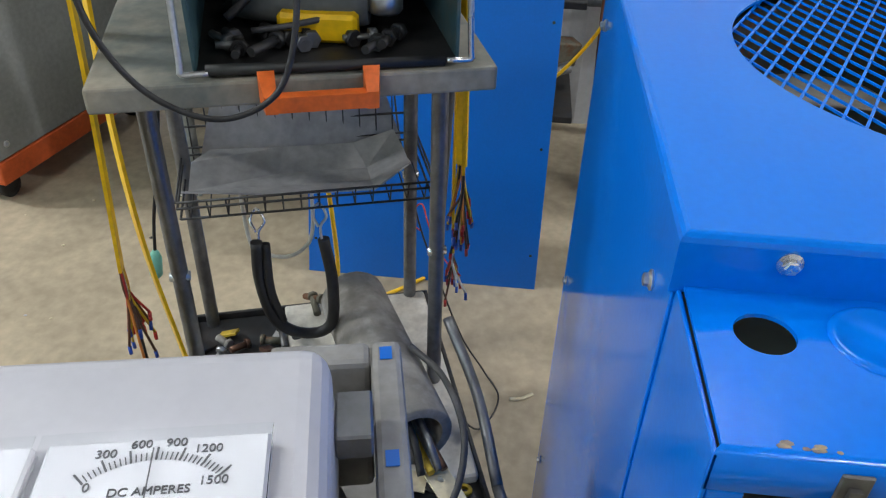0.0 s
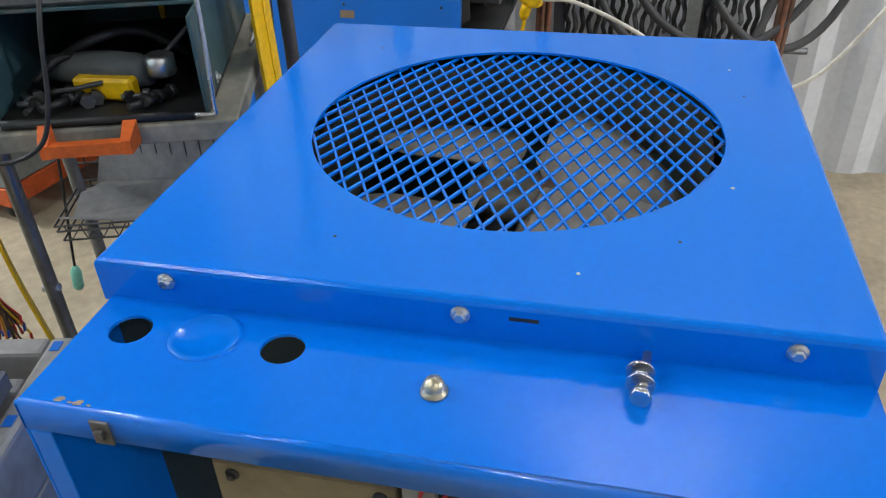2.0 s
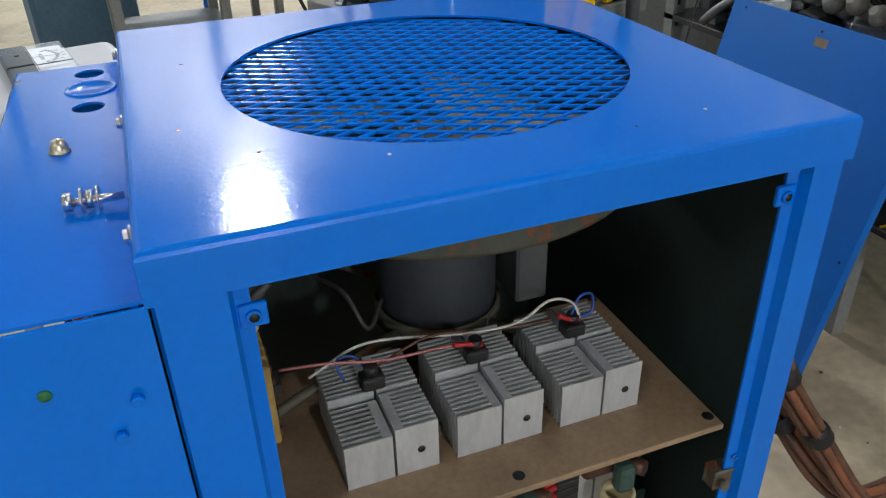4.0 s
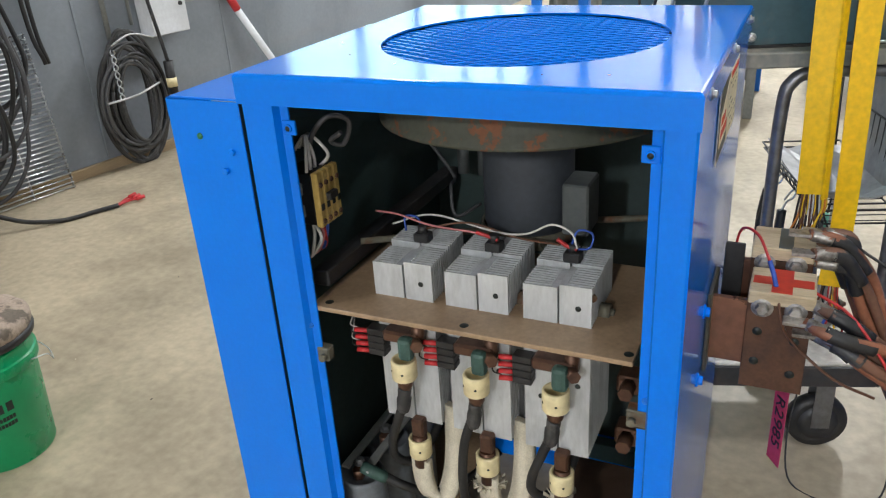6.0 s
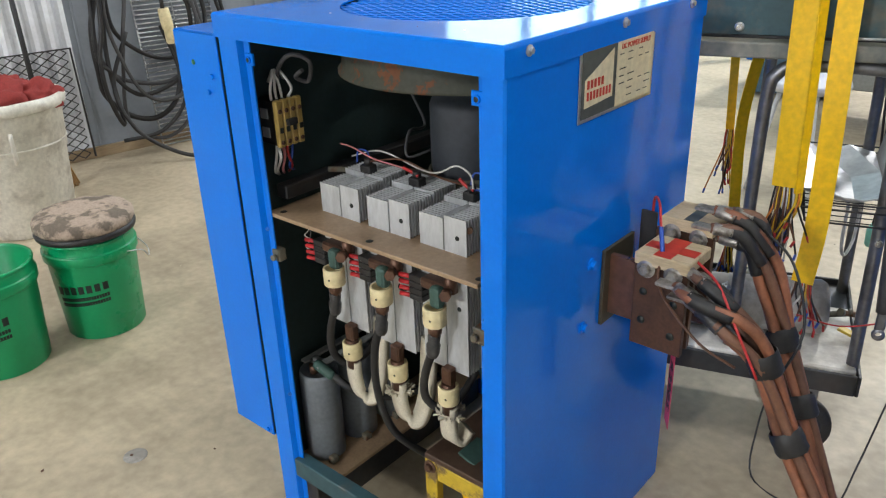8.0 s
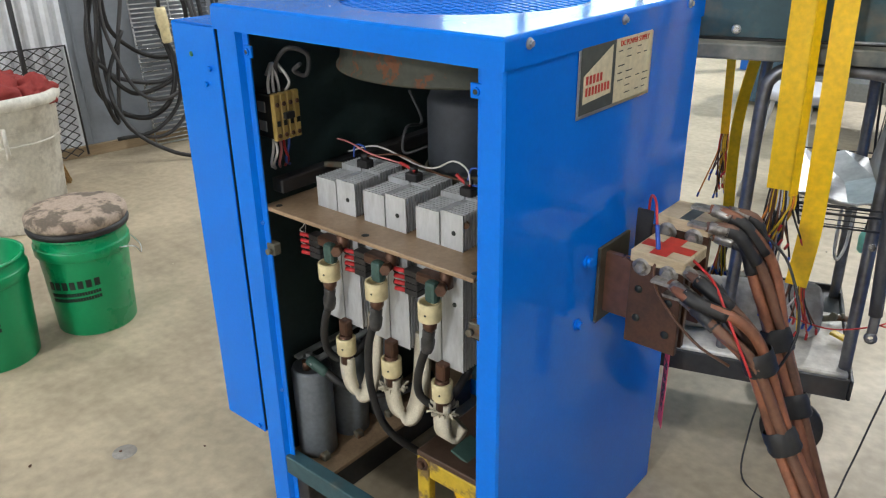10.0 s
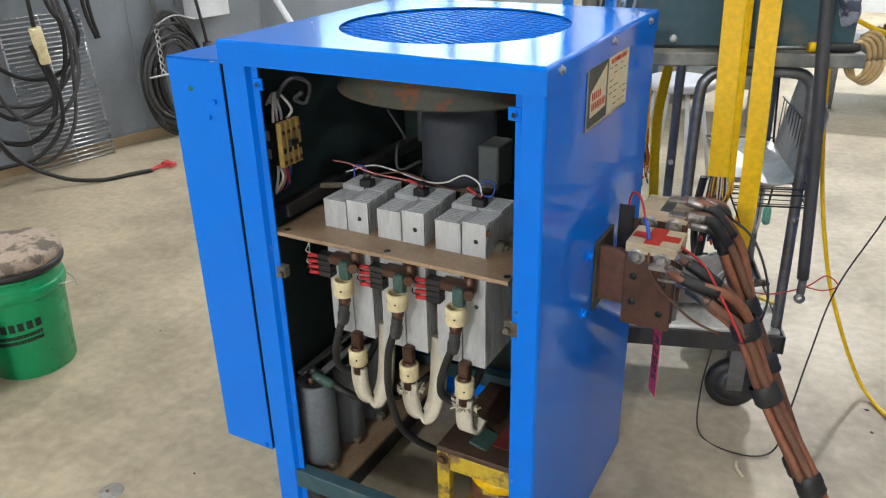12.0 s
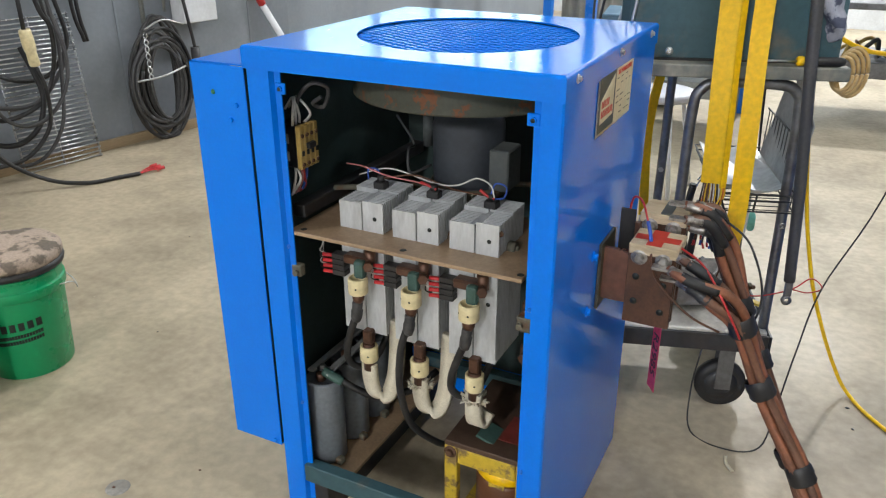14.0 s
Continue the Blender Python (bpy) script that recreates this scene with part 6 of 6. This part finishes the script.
part("rim", bm, DIRTYWHITE, cn)
for z in (0.40, 0.46):
    bm = B()
    lathe(bm, [(0.226, z), (0.236, z + 0.006), (0.228, z + 0.014)], (0, 0, 0), (0, 0, 1), 48, cap=False)
    part("rib", bm, DIRTYWHITE, cn)
bm = B()
tube(bm, [(0.215, -0.075, 0.36), (0.245, -0.085, 0.39), (0.250, -0.088, 0.43), (0.245, -0.085, 0.47), (0.228, -0.078, 0.49)], 0.009, 8)
part("handle_loop", bm, DIRTYWHITE, cn)
for k, (x, y, r, mm) in enumerate(((0.05, -0.02, 0.13, REDRAG), (-0.08, 0.06, 0.11, REDRAG), (-0.02, -0.11, 0.10, BOARD), (0.10, 0.10, 0.10, REDRAG))):
    bm = B()
    bmesh.ops.create_icosphere(bm, subdivisions=4, radius=r)
    for v in bm.verts:
        q = v.co * 11 + Vector((k * 3.1, 0, 0))
        v.co += v.normal * r * (0.7 * abs(noise.noise(q)) - 0.25 + 0.25 * noise.noise(q * 3))
        v.co.z *= 0.75
    for f in bm.faces:
        f.smooth = True
    single("shop_rag", bm, mm, "crumpled red shop rag in the can" if mm is REDRAG else "crumpled brown paper in the can", "rag", pose(-2.84 + x, 0.42 + y, 0.555), "rags in the can")
br = thing("broom", "straw broom with dark handle leaning against the wall", "broom", pose(-3.20, 0.72, 0))
bm = B()
rod(bm, (-0.02, 0.0, 0.26), (-0.34, 0.12, 1.35), 0.012, 10)
part("handle", bm, BLACK, br)
for k in range(60):
    bm = B()
    a = rr.uniform(0, 6.28)
    q = rr.uniform(0.2, 1)
    rod(bm, (-0.02 + 0.02 * math.cos(a) * q, 0.02 * math.sin(a) * q, 0.28), (0.02 + 0.05 * math.cos(a) * q, 0.09 * math.sin(a) * q, 0.003), 0.0045, 5)
    if k == 0:
        sm = bm
    else:
        tmp = bpy.data.meshes.new("tmp")
        bm.to_mesh(tmp)
        bm.free()
        sm.from_mesh(tmp)
        bpy.data.meshes.remove(tmp)
tagged(part("straw", sm, STRAW, br, "yellow straw bristles"), kind="stuff")

# ---- things on the grey wall; local x runs along it ----
WM = Matrix.Translation((-3.70, 0.2, 0)) @ Matrix.Rotation(math.atan2(3.2, 0.58), 4, "Z")
bm = B()
box(bm, 0.0, 3.25, -0.03, -0.001, 0.0, 0.055, 0.002)
single("baseboard", bm, mat("bare_timber", (0.33, 0.24, 0.14), 0.7, big=6, stretch=(0.3, 4, 4)), "bare timber sole plate along the wall", "baseboard", WM, kind="structure")
for x in (0.93, 1.95, 2.9):
    bm = B()
    box(bm, x, x + 0.012, -0.006, -0.0005, 0.06, 3.0, 0.001)
    single("wall_seam", bm, WALLGREY, "grey cover strip over a wall seam", "trim", WM, kind="structure")
LM = WM @ pose(1.235, -0.10, 0.0) @ Matrix.Rotation(math.radians(-7), 4, "X")
lv = thing("wire_grate", "bright wire grate panel leaning against the grey wall", "grate", LM)
for k in range(34):
    bm = B()
    z = 0.01 + k * 0.0235
    rod(bm, (0.0, 0, z), (0.44, 0, z), 0.004, 6)
    part("bar", bm, ZINC, lv)
for x in (0.005, 0.22, 0.435):
    bm = B()
    rod(bm, (x, 0.008, 0.0), (x, 0.008, 0.80), 0.005, 6)
    part("upright", bm, ZINC, lv)
em = thing("expanded_metal_sheet", "dark expanded metal sheet leaning on the wall", "metal sheet", WM @ pose(0.40, -0.06, 0.02) @ Matrix.Rotation(math.radians(-4), 4, "X"))
bm = B()
for i in range(0, 14):
    for j in range(0, 26):
        if (i + j) % 2 == 0:
            for s in (-1, 1):
                a = Vector((0.03 + i * 0.033, 0, j * 0.022))
                b_ = a + Vector((s * 0.033, 0, 0.022))
                if 0 <= b_.x <= 0.48:
                    rings(bm, [[p + Vector((0, -0.002, -0.003)), p + Vector((0, 0.002, -0.003)), p + Vector((0, 0.002, 0.003)), p + Vector((0, -0.002, 0.003))] for p in (a, b_)], smooth=False)
tagged(part("mesh", bm, DARKSTEEL, em), kind="stuff")
bm = B()
tube(bm, [(0.0, 0, 0.0), (0.0, 0, 0.57), (0.48, 0, 0.57), (0.48, 0, 0.0)], 0.006, 6, 1)
part("frame", bm, DARKSTEEL, em)
# hanging cables
hk = [([(1.14, 1.9), (1.10, 0.98), (1.07, 0.83), (1.09, 0.66), (1.2, 0.54), (1.33, 0.48), (1.46, 0.49), (1.54, 0.58), (1.58, 0.67), (1.57, 0.82), (1.50, 1.2), (1.40, 1.9)], 0.0115),
      ([(1.12, 1.9), (1.05, 0.98), (0.98, 0.73), (0.99, 0.54), (1.07, 0.42), (1.23, 0.36), (1.37, 0.37), (1.47, 0.47), (1.54, 0.59), (1.53, 0.77), (1.48, 0.94), (1.36, 1.9)], 0.0115),
      ([(1.08, 1.9), (1.03, 0.99), (0.96, 0.68), (0.96, 0.46), (0.98, 0.34), (1.08, 0.22), (1.21, 0.18), (1.32, 0.25), (1.37, 0.38), (1.37, 0.49), (1.33, 0.66)], 0.014),
      ([(1.20, 1.9), (1.16, 0.97), (1.10, 0.63), (1.07, 0.41), (1.06, 0.24), (1.11, 0.12), (1.22, 0.07), (1.33, 0.11), (1.43, 0.24), (1.48, 0.42), (1.52, 0.71), (1.48, 0.86), (1.38, 1.9)], 0.010),
      ([(1.32, 1.9), (1.40, 0.95), (1.46, 0.75), (1.45, 0.55), (1.37, 0.38), (1.19, 0.32), (1.09, 0.36), (1.00, 0.48), (0.95, 0.57), (0.98, 0.9), (1.06, 1.9)], 0.0115),
      ([(1.16, 1.9), (1.05, 1.0), (1.02, 0.75), (1.06, 0.55), (1.14, 0.36), (1.24, 0.28), (1.36, 0.30), (1.46, 0.42), (1.50, 0.60), (1.46, 0.9), (1.34, 1.9)], 0.010),
      ([(1.06, 1.9), (1.00, 0.84), (0.95, 0.55), (0.96, 0.36), (1.02, 0.2), (1.0, 0.55), (1.04, 1.0), (1.10, 1.9)], 0.0115)]
for k, (pts, r) in enumerate(hk):
    bm = B()
    tube(bm, [(x, -0.10 - 0.022 * k - 0.03 * math.sin(i), z) for i, (x, z) in enumerate(pts)], r, 8, 7)
    single("hanging_cable", bm, GREYCABLE if k % 2 else BLACK, "heavy dark cable looped on the grey wall", "cable", WM, "cables hanging on the grey wall")
bm = B()
tube(bm, [(1.12, -0.2, 0.66), (1.0, -0.22, 0.4), (1.05, -0.3, 0.18), (1.2, -0.4, 0.05), (1.35, -0.5, 0.012), (1.5, -0.55, 0.012), (1.60, -0.58, 0.012)], 0.011, 8, 7)
fc = single("floor_cable", bm, BLACK, "black cable trailing on the floor with red end caps", "cable", WM)
for k in range(3):
    bm = B()
    tube(bm, [(1.59, -0.58, 0.012), (1.66, -0.585 + 0.02 * k, 0.015), (1.69, -0.60 + 0.03 * k, 0.016)], 0.004, 6)
    rod(bm, (1.69, -0.60 + 0.03 * k, 0.016), (1.73, -0.605 + 0.035 * k, 0.018), 0.010, 8)
    part("red_end_cap", bm, RED, fc)
cp = thing("cable_plug", "yellowed cable plug hanging on a dark cable", "plug", WM @ pose(1.31, -0.25, 0))
bm = B()
tube(bm, [(0, 0, 1.9), (0, 0, 1.3), (0.0, 0, 0.76)], 0.011, 8)
tube(bm, [(0.02, 0, 0.58), (0.05, 0, 0.45), (0.05, 0.05, 0.25), (-0.1, 0.05, 0.12), (-0.3, 0.08, 0.1)], 0.011, 8)
part("cable", bm, BLACK, cp)
bm = B()
lathe(bm, [(0.022, 0), (0.027, 0.01), (0.025, 0.07), (0.029, 0.08), (0.031, 0.11), (0.029, 0.17), (0.026, 0.18)], (0.02, 0, 0.58), (-0.1, 0, 1), 16)
part("plug_body", bm, CREAM, cp)
for k in range(2):
    bm = B()
    tube(bm, [(1.70 + 0.03 * k, -0.05, 1.9), (1.68 + 0.03 * k, -0.05, 0.9), (1.715 + 0.015 * k, -0.06, 0.63)], 0.011, 8)
    single("hanging_cable", bm, BLACK, "heavy dark cable looped on the grey wall", "cable", WM, "cables hanging on the grey wall")
# coil with mesh grip
co = thing("cable_coil", "coiled black cable with wire grip hung on the wall", "cable coil", WM @ pose(2.13, -0.08, 0.37))
for k in range(16):
    a, b_ = 0.10 + 0.016 * (k % 7), 0.355 - 0.034 * (k % 5)
    sx, sz = 0.030 * math.sin(k * 2.7), -0.035 * abs(math.sin(k * 1.3))
    bm = B()
    n = 40
    loops = []
    tube(bm, [(a * math.cos(2 * math.pi * i / n + k) + sx, -0.01 - 0.012 * (k % 5), b_ * math.sin(2 * math.pi * i / n + k) + sz) for i in range(n + 1)], 0.011, 8, 1)
    part("turn", bm, (BLACK, GREYCABLE, TAPEGREY)[k % 3], co)
bm = B()
for k in range(2):
    tube(bm, [(-0.12 + 0.012 * math.sin(i * 1.6 + k * 3.1), -0.10 - 0.012 * math.cos(i * 1.6 + k * 3.1), 0.28 - i * 0.02) for i in range(14)], 0.004, 6, 3)
tube(bm, [(-0.12, -0.1, 0.3), (0.0, -0.11, 0.34), (0.14, -0.1, 0.30)], 0.005, 6)
tube(bm, [(-0.21, -0.1, 0.02), (-0.05, -0.12, 0.03), (0.12, -0.1, 0.06)], 0.006, 6)
part("wire_grip", bm, ZINC, co)
bm = B()
rod(bm, (0.2, -0.1, -0.02), (0.2, -0.1, 0.16), 0.026, 14)
cpl = part("connector", bm, BLACK, co)
bm = B()
lathe(bm, [(0.029, 0), (0.029, 0.05)], (0.2, -0.1, 0.02), (0, 0, 1), 16)
part("band", bm, CREAM, cpl)
bm = B()
tube(bm, [(0.2, -0.1, 0.16), (0.19, -0.09, 0.28), (0.15, -0.05, 0.7)], 0.010, 8)
part("cable_tail", bm, BLACK, co)
bx = thing("switch_box", "light grey wall switch box with conduits", "switch box", WM @ pose(2.32, -0.13, 0.66))
bm = B()
box(bm, 0.0, 0.24, 0.0, 0.125, 0.0, 0.40, 0.004)
part("box", bm, WALLWHITE, bx)
bm = B()
lathe(bm, [(0.012, 0), (0.012, 0.008)], (0.20, 0.0, 0.15), (0, -1, 0), 14)
part("knob", bm, BLACK, bx)
for x in (0.02, 0.2):
    bm = B()
    rod(bm, (x, 0.09, 0.4), (x, 0.09, 2.2), 0.014, 10)
    part("conduit", bm, CABGREY, bx)
bx2 = thing("switch_box", "light grey wall switch box with conduits", "switch box", WM @ pose(1.86, -0.08, 0.78))
bm = B()
rod(bm, (0.25, 0.05, -0.15), (0.25, 0.05, 1.4), 0.014, 10)
rod(bm, (0.40, 0.05, -0.05), (0.40, 0.05, 1.4), 0.010, 10)
part("conduit", bm, CABGREY, bx2)
bm = B()
box(bm, 0.70, 0.80, 0.0, 0.07, 0.02, 0.2, 0.004)
part("box", bm, CABGREY, bx2)
pp = thing("red_white_pole", "white pole with red collar leaning on the wall", "pole", WM @ pose(2.98, -0.12, 0))
bm = B()
rod(bm, (0.40, -0.02, 0.0), (0.02, 0.08, 0.70), 0.022, 12)
part("pole", bm, WALLWHITE, pp)
bm = B()
rod(bm, (0.02, 0.08, 0.70), (-0.03, 0.09, 0.80), 0.025, 12)
part("collar", bm, RED, pp)
bm = B()
rod(bm, (-0.03, 0.09, 0.80), (-0.18, 0.1, 1.1), 0.024, 12)
part("grip", bm, BLACK, pp)

# ---- far end of the shop ----
sl = thing("round_stool", "white round stool on thin legs", "stool", pose(-0.38, 2.72, 0))
bm = B()
lathe(bm, [(0.14, 0.455), (0.168, 0.46), (0.172, 0.475), (0.168, 0.49), (0.15, 0.497), (0.0001, 0.5)], (0, 0, 0), (0, 0, 1), 40)
part("seat", bm, WHITE, sl)
for k in range(4):
    a = 0.6 + k * math.pi / 2
    bm = B()
    rod(bm, (0.11 * math.cos(a), 0.11 * math.sin(a), 0.456), (0.2 * math.cos(a), 0.2 * math.sin(a), 0.0), 0.011, 8)
    part("leg", bm, WALLWHITE, sl)


def bench(name, x, y, rz, w, d, h, top, label, shelf_z=0.22):
    t = thing(name, label, "bench", pose(x, y, 0, 0, 0, rz))
    bm = B()
    box(bm, 0, w, 0, d, h - 0.04, h, 0.004)
    part("top", bm, top, t)
    bm = B()
    box(bm, 0.03, w - 0.03, 0.03, d - 0.03, shelf_z, shelf_z + 0.1, 0.004)
    part("lower_shelf", bm, top, t)
    for a, b_ in ((0.02, 0.02), (w - 0.07, 0.02), (0.02, d - 0.07), (w - 0.07, d - 0.07)):
        bm = B()
        box(bm, a, a + 0.05, b_, b_ + 0.05, 0.0, h - 0.041, 0.003)
        part("leg", bm, top, t)
    return t


bench("steel_bench", 0.16, 4.42, 6, 1.6, 0.7, 0.76, STEEL, "grey steel work bench with a lower shelf", 0.30)
bench("scrap_bench", -0.75, 3.75, 4, 0.62, 0.5, 0.62, CABGREY, "grey bench loaded with brown scrap")
for k in range(70):
    bm = B()
    tube(bm, [(-0.1, 0, 0), (0, rr.uniform(-0.08, 0.08), rr.uniform(0.04, 0.1)), (0.1, rr.uniform(-0.05, 0.05), 0.0)], rr.uniform(0.006, 0.016), 6, 4)
    x, y, z = (rr.uniform(0.35, 1.5), rr.uniform(4.6, 5.0), 0.775) if k < 14 else (rr.uniform(-0.62, -0.3), rr.uniform(3.9, 4.15), 0.64) if k < 40 else (rr.uniform(0.3, 1.4), rr.uniform(4.56, 4.9), 0.415)
    single("bench_scrap", bm, rr.choice([RUST, BLACK, COPPER, STEEL, GOLD, BLUE2]), "piece of wiring scrap on the bench", "scrap part", pose(x, y, z, 0, 0, rr.uniform(0, 360)), "scrap on the benches")
for x, y, h in ((-1.55, 5.4, 3.0), (-0.85, 5.2, 3.0), (-0.20, 4.5, 2.6), (-2.2, 6.2, 3.0)):
    bm = B()
    box(bm, -0.04, 0.04, -0.04, 0.04, 0.0, h, 0.004)
    single("blue_post", bm, BLUE2, "blue painted steel upright post", "post", pose(x, y, 0), "blue posts")
bc = thing("blue_grey_locker", "blue-grey steel locker standing on the floor", "locker", pose(-1.15, 4.3, 0, 0, 0, 10))
bm = B()
box(bm, 0, 0.55, 0, 0.5, 0.02, 0.62, 0.006)
part("body", bm, mat("blue_grey_paint", (0.06, 0.13, 0.20), 0.45, big=3), bc)
bm = B()
box(bm, 0.02, 0.53, -0.012, -0.0005, 0.04, 0.60, 0.004)
part("door", bm, mat("blue_grey_door", (0.06, 0.13, 0.20), 0.45, big=3), bc)
wc = thing("white_drawer_cabinet", "white drawer cabinet with red trim", "drawer cabinet", pose(-1.45, 7.2, 0))
bm = B()
box(bm, 0, 1.0, 0, 0.5, 0.0, 1.5, 0.006)
part("body", bm, WALLWHITE, wc)
for k in range(6):
    bm = B()
    box(bm, 0.55, 0.97, -0.014, -0.0005, 0.06 + k * 0.235, 0.27 + k * 0.235, 0.004)
    dr = part("drawer", bm, WALLWHITE, wc)
    bm = B()
    box(bm, 0.68, 0.84, -0.03, -0.0145, 0.16 + k * 0.235, 0.18 + k * 0.235, 0.003)
    part("pull", bm, STEEL, dr)
bm = B()
box(bm, 0.50, 0.54, -0.02, -0.0005, 0.0, 1.5, 0.003)
part("red_trim", bm, RED, wc)
sh = thing("plastic_curtain", "pale grey draped sheet hanging from a rail", "curtain", pose(-2.3, 6.9, 0))
bm = B()
loops = []
for i in range(41):
    x = i * 0.016
    y = 0.025 * math.sin(i * 0.9)
    loops.append([(x, y, 0.0), (x, y, 2.0), (x, y + 0.004, 2.0), (x, y + 0.004, 0.0)])
rings(bm, loops)
part("sheet", bm, CEIL, sh)

# ---- cords and litter on the floor, things on the board ----
bm = B()
tube(bm, [(0.29, 1.10, 1.5), (0.31, 1.10, 0.95), (0.345, 1.10, 0.63), (0.40, 1.10, 0.38), (0.455, 1.11, 0.22), (0.51, 1.13, 0.09), (0.56, 1.12, 0.015), (0.64, 1.01, 0.006), (0.80, 0.85, 0.006)], 0.0055, 8)
single("extension_lead", bm, YELLOW, "yellow extension cord hanging to the concrete floor", "cord")
bm = B()
tube(bm, [(0.62, 1.0, 1.1), (0.52, 0.98, 0.66), (0.43, 0.92, 0.42), (0.40, 0.86, 0.25), (0.38, 0.80, 0.10), (0.36, 0.74, 0.012), (0.28, 0.70, 0.006), (0.18, 0.74, 0.006), (0.16, 0.80, 0.1), (0.17, 0.82, 0.22)], 0.0022, 6)
single("thin_black_wire", bm, BLACK, "thin black wire looping down to the floor", "wire")
bm = B()
tube(bm, [(0.20, 0.80, 0.42), (0.28, 0.84, 0.40), (0.36, 0.88, 0.42), (0.40, 0.90, 0.45), (0.43, 0.92, 0.42), (0.40, 0.92, 0.40), (0.36, 0.9, 0.41)], 0.0018, 6)
single("thin_red_wire", bm, WIRES["red"], "thin red wire looping beside the cart", "wire")
gl = thing("cloth_glove", "patterned cloth work glove lying on the board end", "glove", CM @ pose(0.485, 0.06, 1.095) @ Matrix.Scale(0.75, 4))
bm = B()
bmesh.ops.create_icosphere(bm, subdivisions=4, radius=0.06)
for v in bm.verts:
    v.co = Vector((v.co.x * 0.7, v.co.y * 0.8, v.co.z * 1.2)) + v.normal * 0.03 * noise.noise(v.co * 22)
for f in bm.faces:
    f.smooth = True
part("cloth", bm, mat("patterned_cloth", (0.30, 0.31, 0.36), 0.8, col2=(0.07, 0.08, 0.12), big=24, amount=1.0, edge=(0.5, 0.55)), gl)
sd = thing("screwdriver", "screwdriver with black and yellow grip on the board", "screwdriver", CM @ pose(0.36, 0.012, 0.996))
bm = B()
rod(bm, (-0.06, 0, 0), (0.05, 0, 0), 0.003, 8)
part("blade", bm, ZINC, sd)
bm = B()
lathe(bm, [(0.008, 0), (0.011, 0.01), (0.011, 0.08), (0.008, 0.09)], (0.065, 0, 0.001), (1, 0, 0), 12)
gp = part("grip", bm, BLACK, sd)
bm = B()
lathe(bm, [(0.009, 0), (0.0115, 0.004), (0.0115, 0.015)], (0.048, 0, 0.001), (1, 0, 0), 12)
part("collar", bm, YELLOW, gp)
yc = thing("tan_cord_coil", "tan cord coiled over the board end", "cord coil", CM @ pose(0.53, 0.06, 0.97))
for k in range(4):
    bm = B()
    r = 0.04 + 0.006 * k
    tube(bm, [(0.01 * k + r * 0.6 * math.cos(i * 0.52), 0.008 * k, -0.01 + r * math.sin(i * 0.52)) for i in range(13)], 0.005, 8, 2)
    part("turn", bm, mat("tan_cord", (0.50, 0.34, 0.14), 0.5), yc)
rr = random.Random(77)
for k in range(46):
    bm = B()
    s = rr.uniform(0.002, 0.006)
    bmesh.ops.create_icosphere(bm, subdivisions=1, radius=s)
    for v in bm.verts:
        v.co = Vector((v.co.x * rr.uniform(0.6, 2.2), v.co.y, v.co.z * 0.5 + s * 0.4))
    single("floor_chip", bm, rr.choice([PAPER, WHITE, BROWN, DARKSTEEL]), "small chip of litter on the concrete", "litter",
           pose(rr.uniform(-2.4, 1.0), rr.uniform(-0.6, 2.6), 0.0005, 0, 0, rr.uniform(0, 360)), "floor litter")
bm = B()
strap(bm, [(0, 0, 0.003), (0.03, 0.01, 0.004), (0.06, 0.005, 0.003)], 0.008, (0, 1, 0), 0.003)
single("paper_scrap", bm, PAPER, "torn paper scrap on the concrete", "litter", pose(0.31, 0.62, 0.0, 0, 0, 110))
bm = B()
lathe(bm, [(0.030, 0.0002), (0.027, 0.0016), (0.018, 0.0008), (0.012, 0.002), (0.0001, 0.0012)], (0, 0, 0), (0, 0, 1), 24, cap=False)
single("floor_anchor", bm, GREYDUST, "brown plugged anchor hole in the concrete", "anchor", pose(-1.055, -0.128, 0.0))
bm = B()
tube(bm, [(0.20, 1.225, 0.60), (0.20, 1.22, 0.47), (0.20, 1.20, 0.437), (0.20, 1.15, 0.43), (0.20, 1.11, 0.455), (0.20, 1.09, 0.50), (0.20, 1.085, 0.60)], 0.004, 8)
single("looped_extension_cord", bm, DIRTYWHITE, "dirty white cord looped under the wire basket", "cord")
mp_ = thing("mint_connector", "pale mint cable connector hanging beside the cart post", "connector", pose(0.20, 1.43, 0.35, 8, 0, 0))
bm = B()
lathe(bm, [(0.008, 0.0), (0.013, 0.008), (0.013, 0.05), (0.009, 0.062), (0.004, 0.07)], (0, 0, 0), (0, 0, 1), 14)
part("body", bm, WIRES["mint"], mp_)
bm = B()
tube(bm, [(0, 0, 0.068), (0.005, 0.0, 0.15), (-0.01, -0.02, 0.30), (-0.02, -0.04, 0.58)], 0.0035, 6)
part("cable", bm, BLACK, mp_)
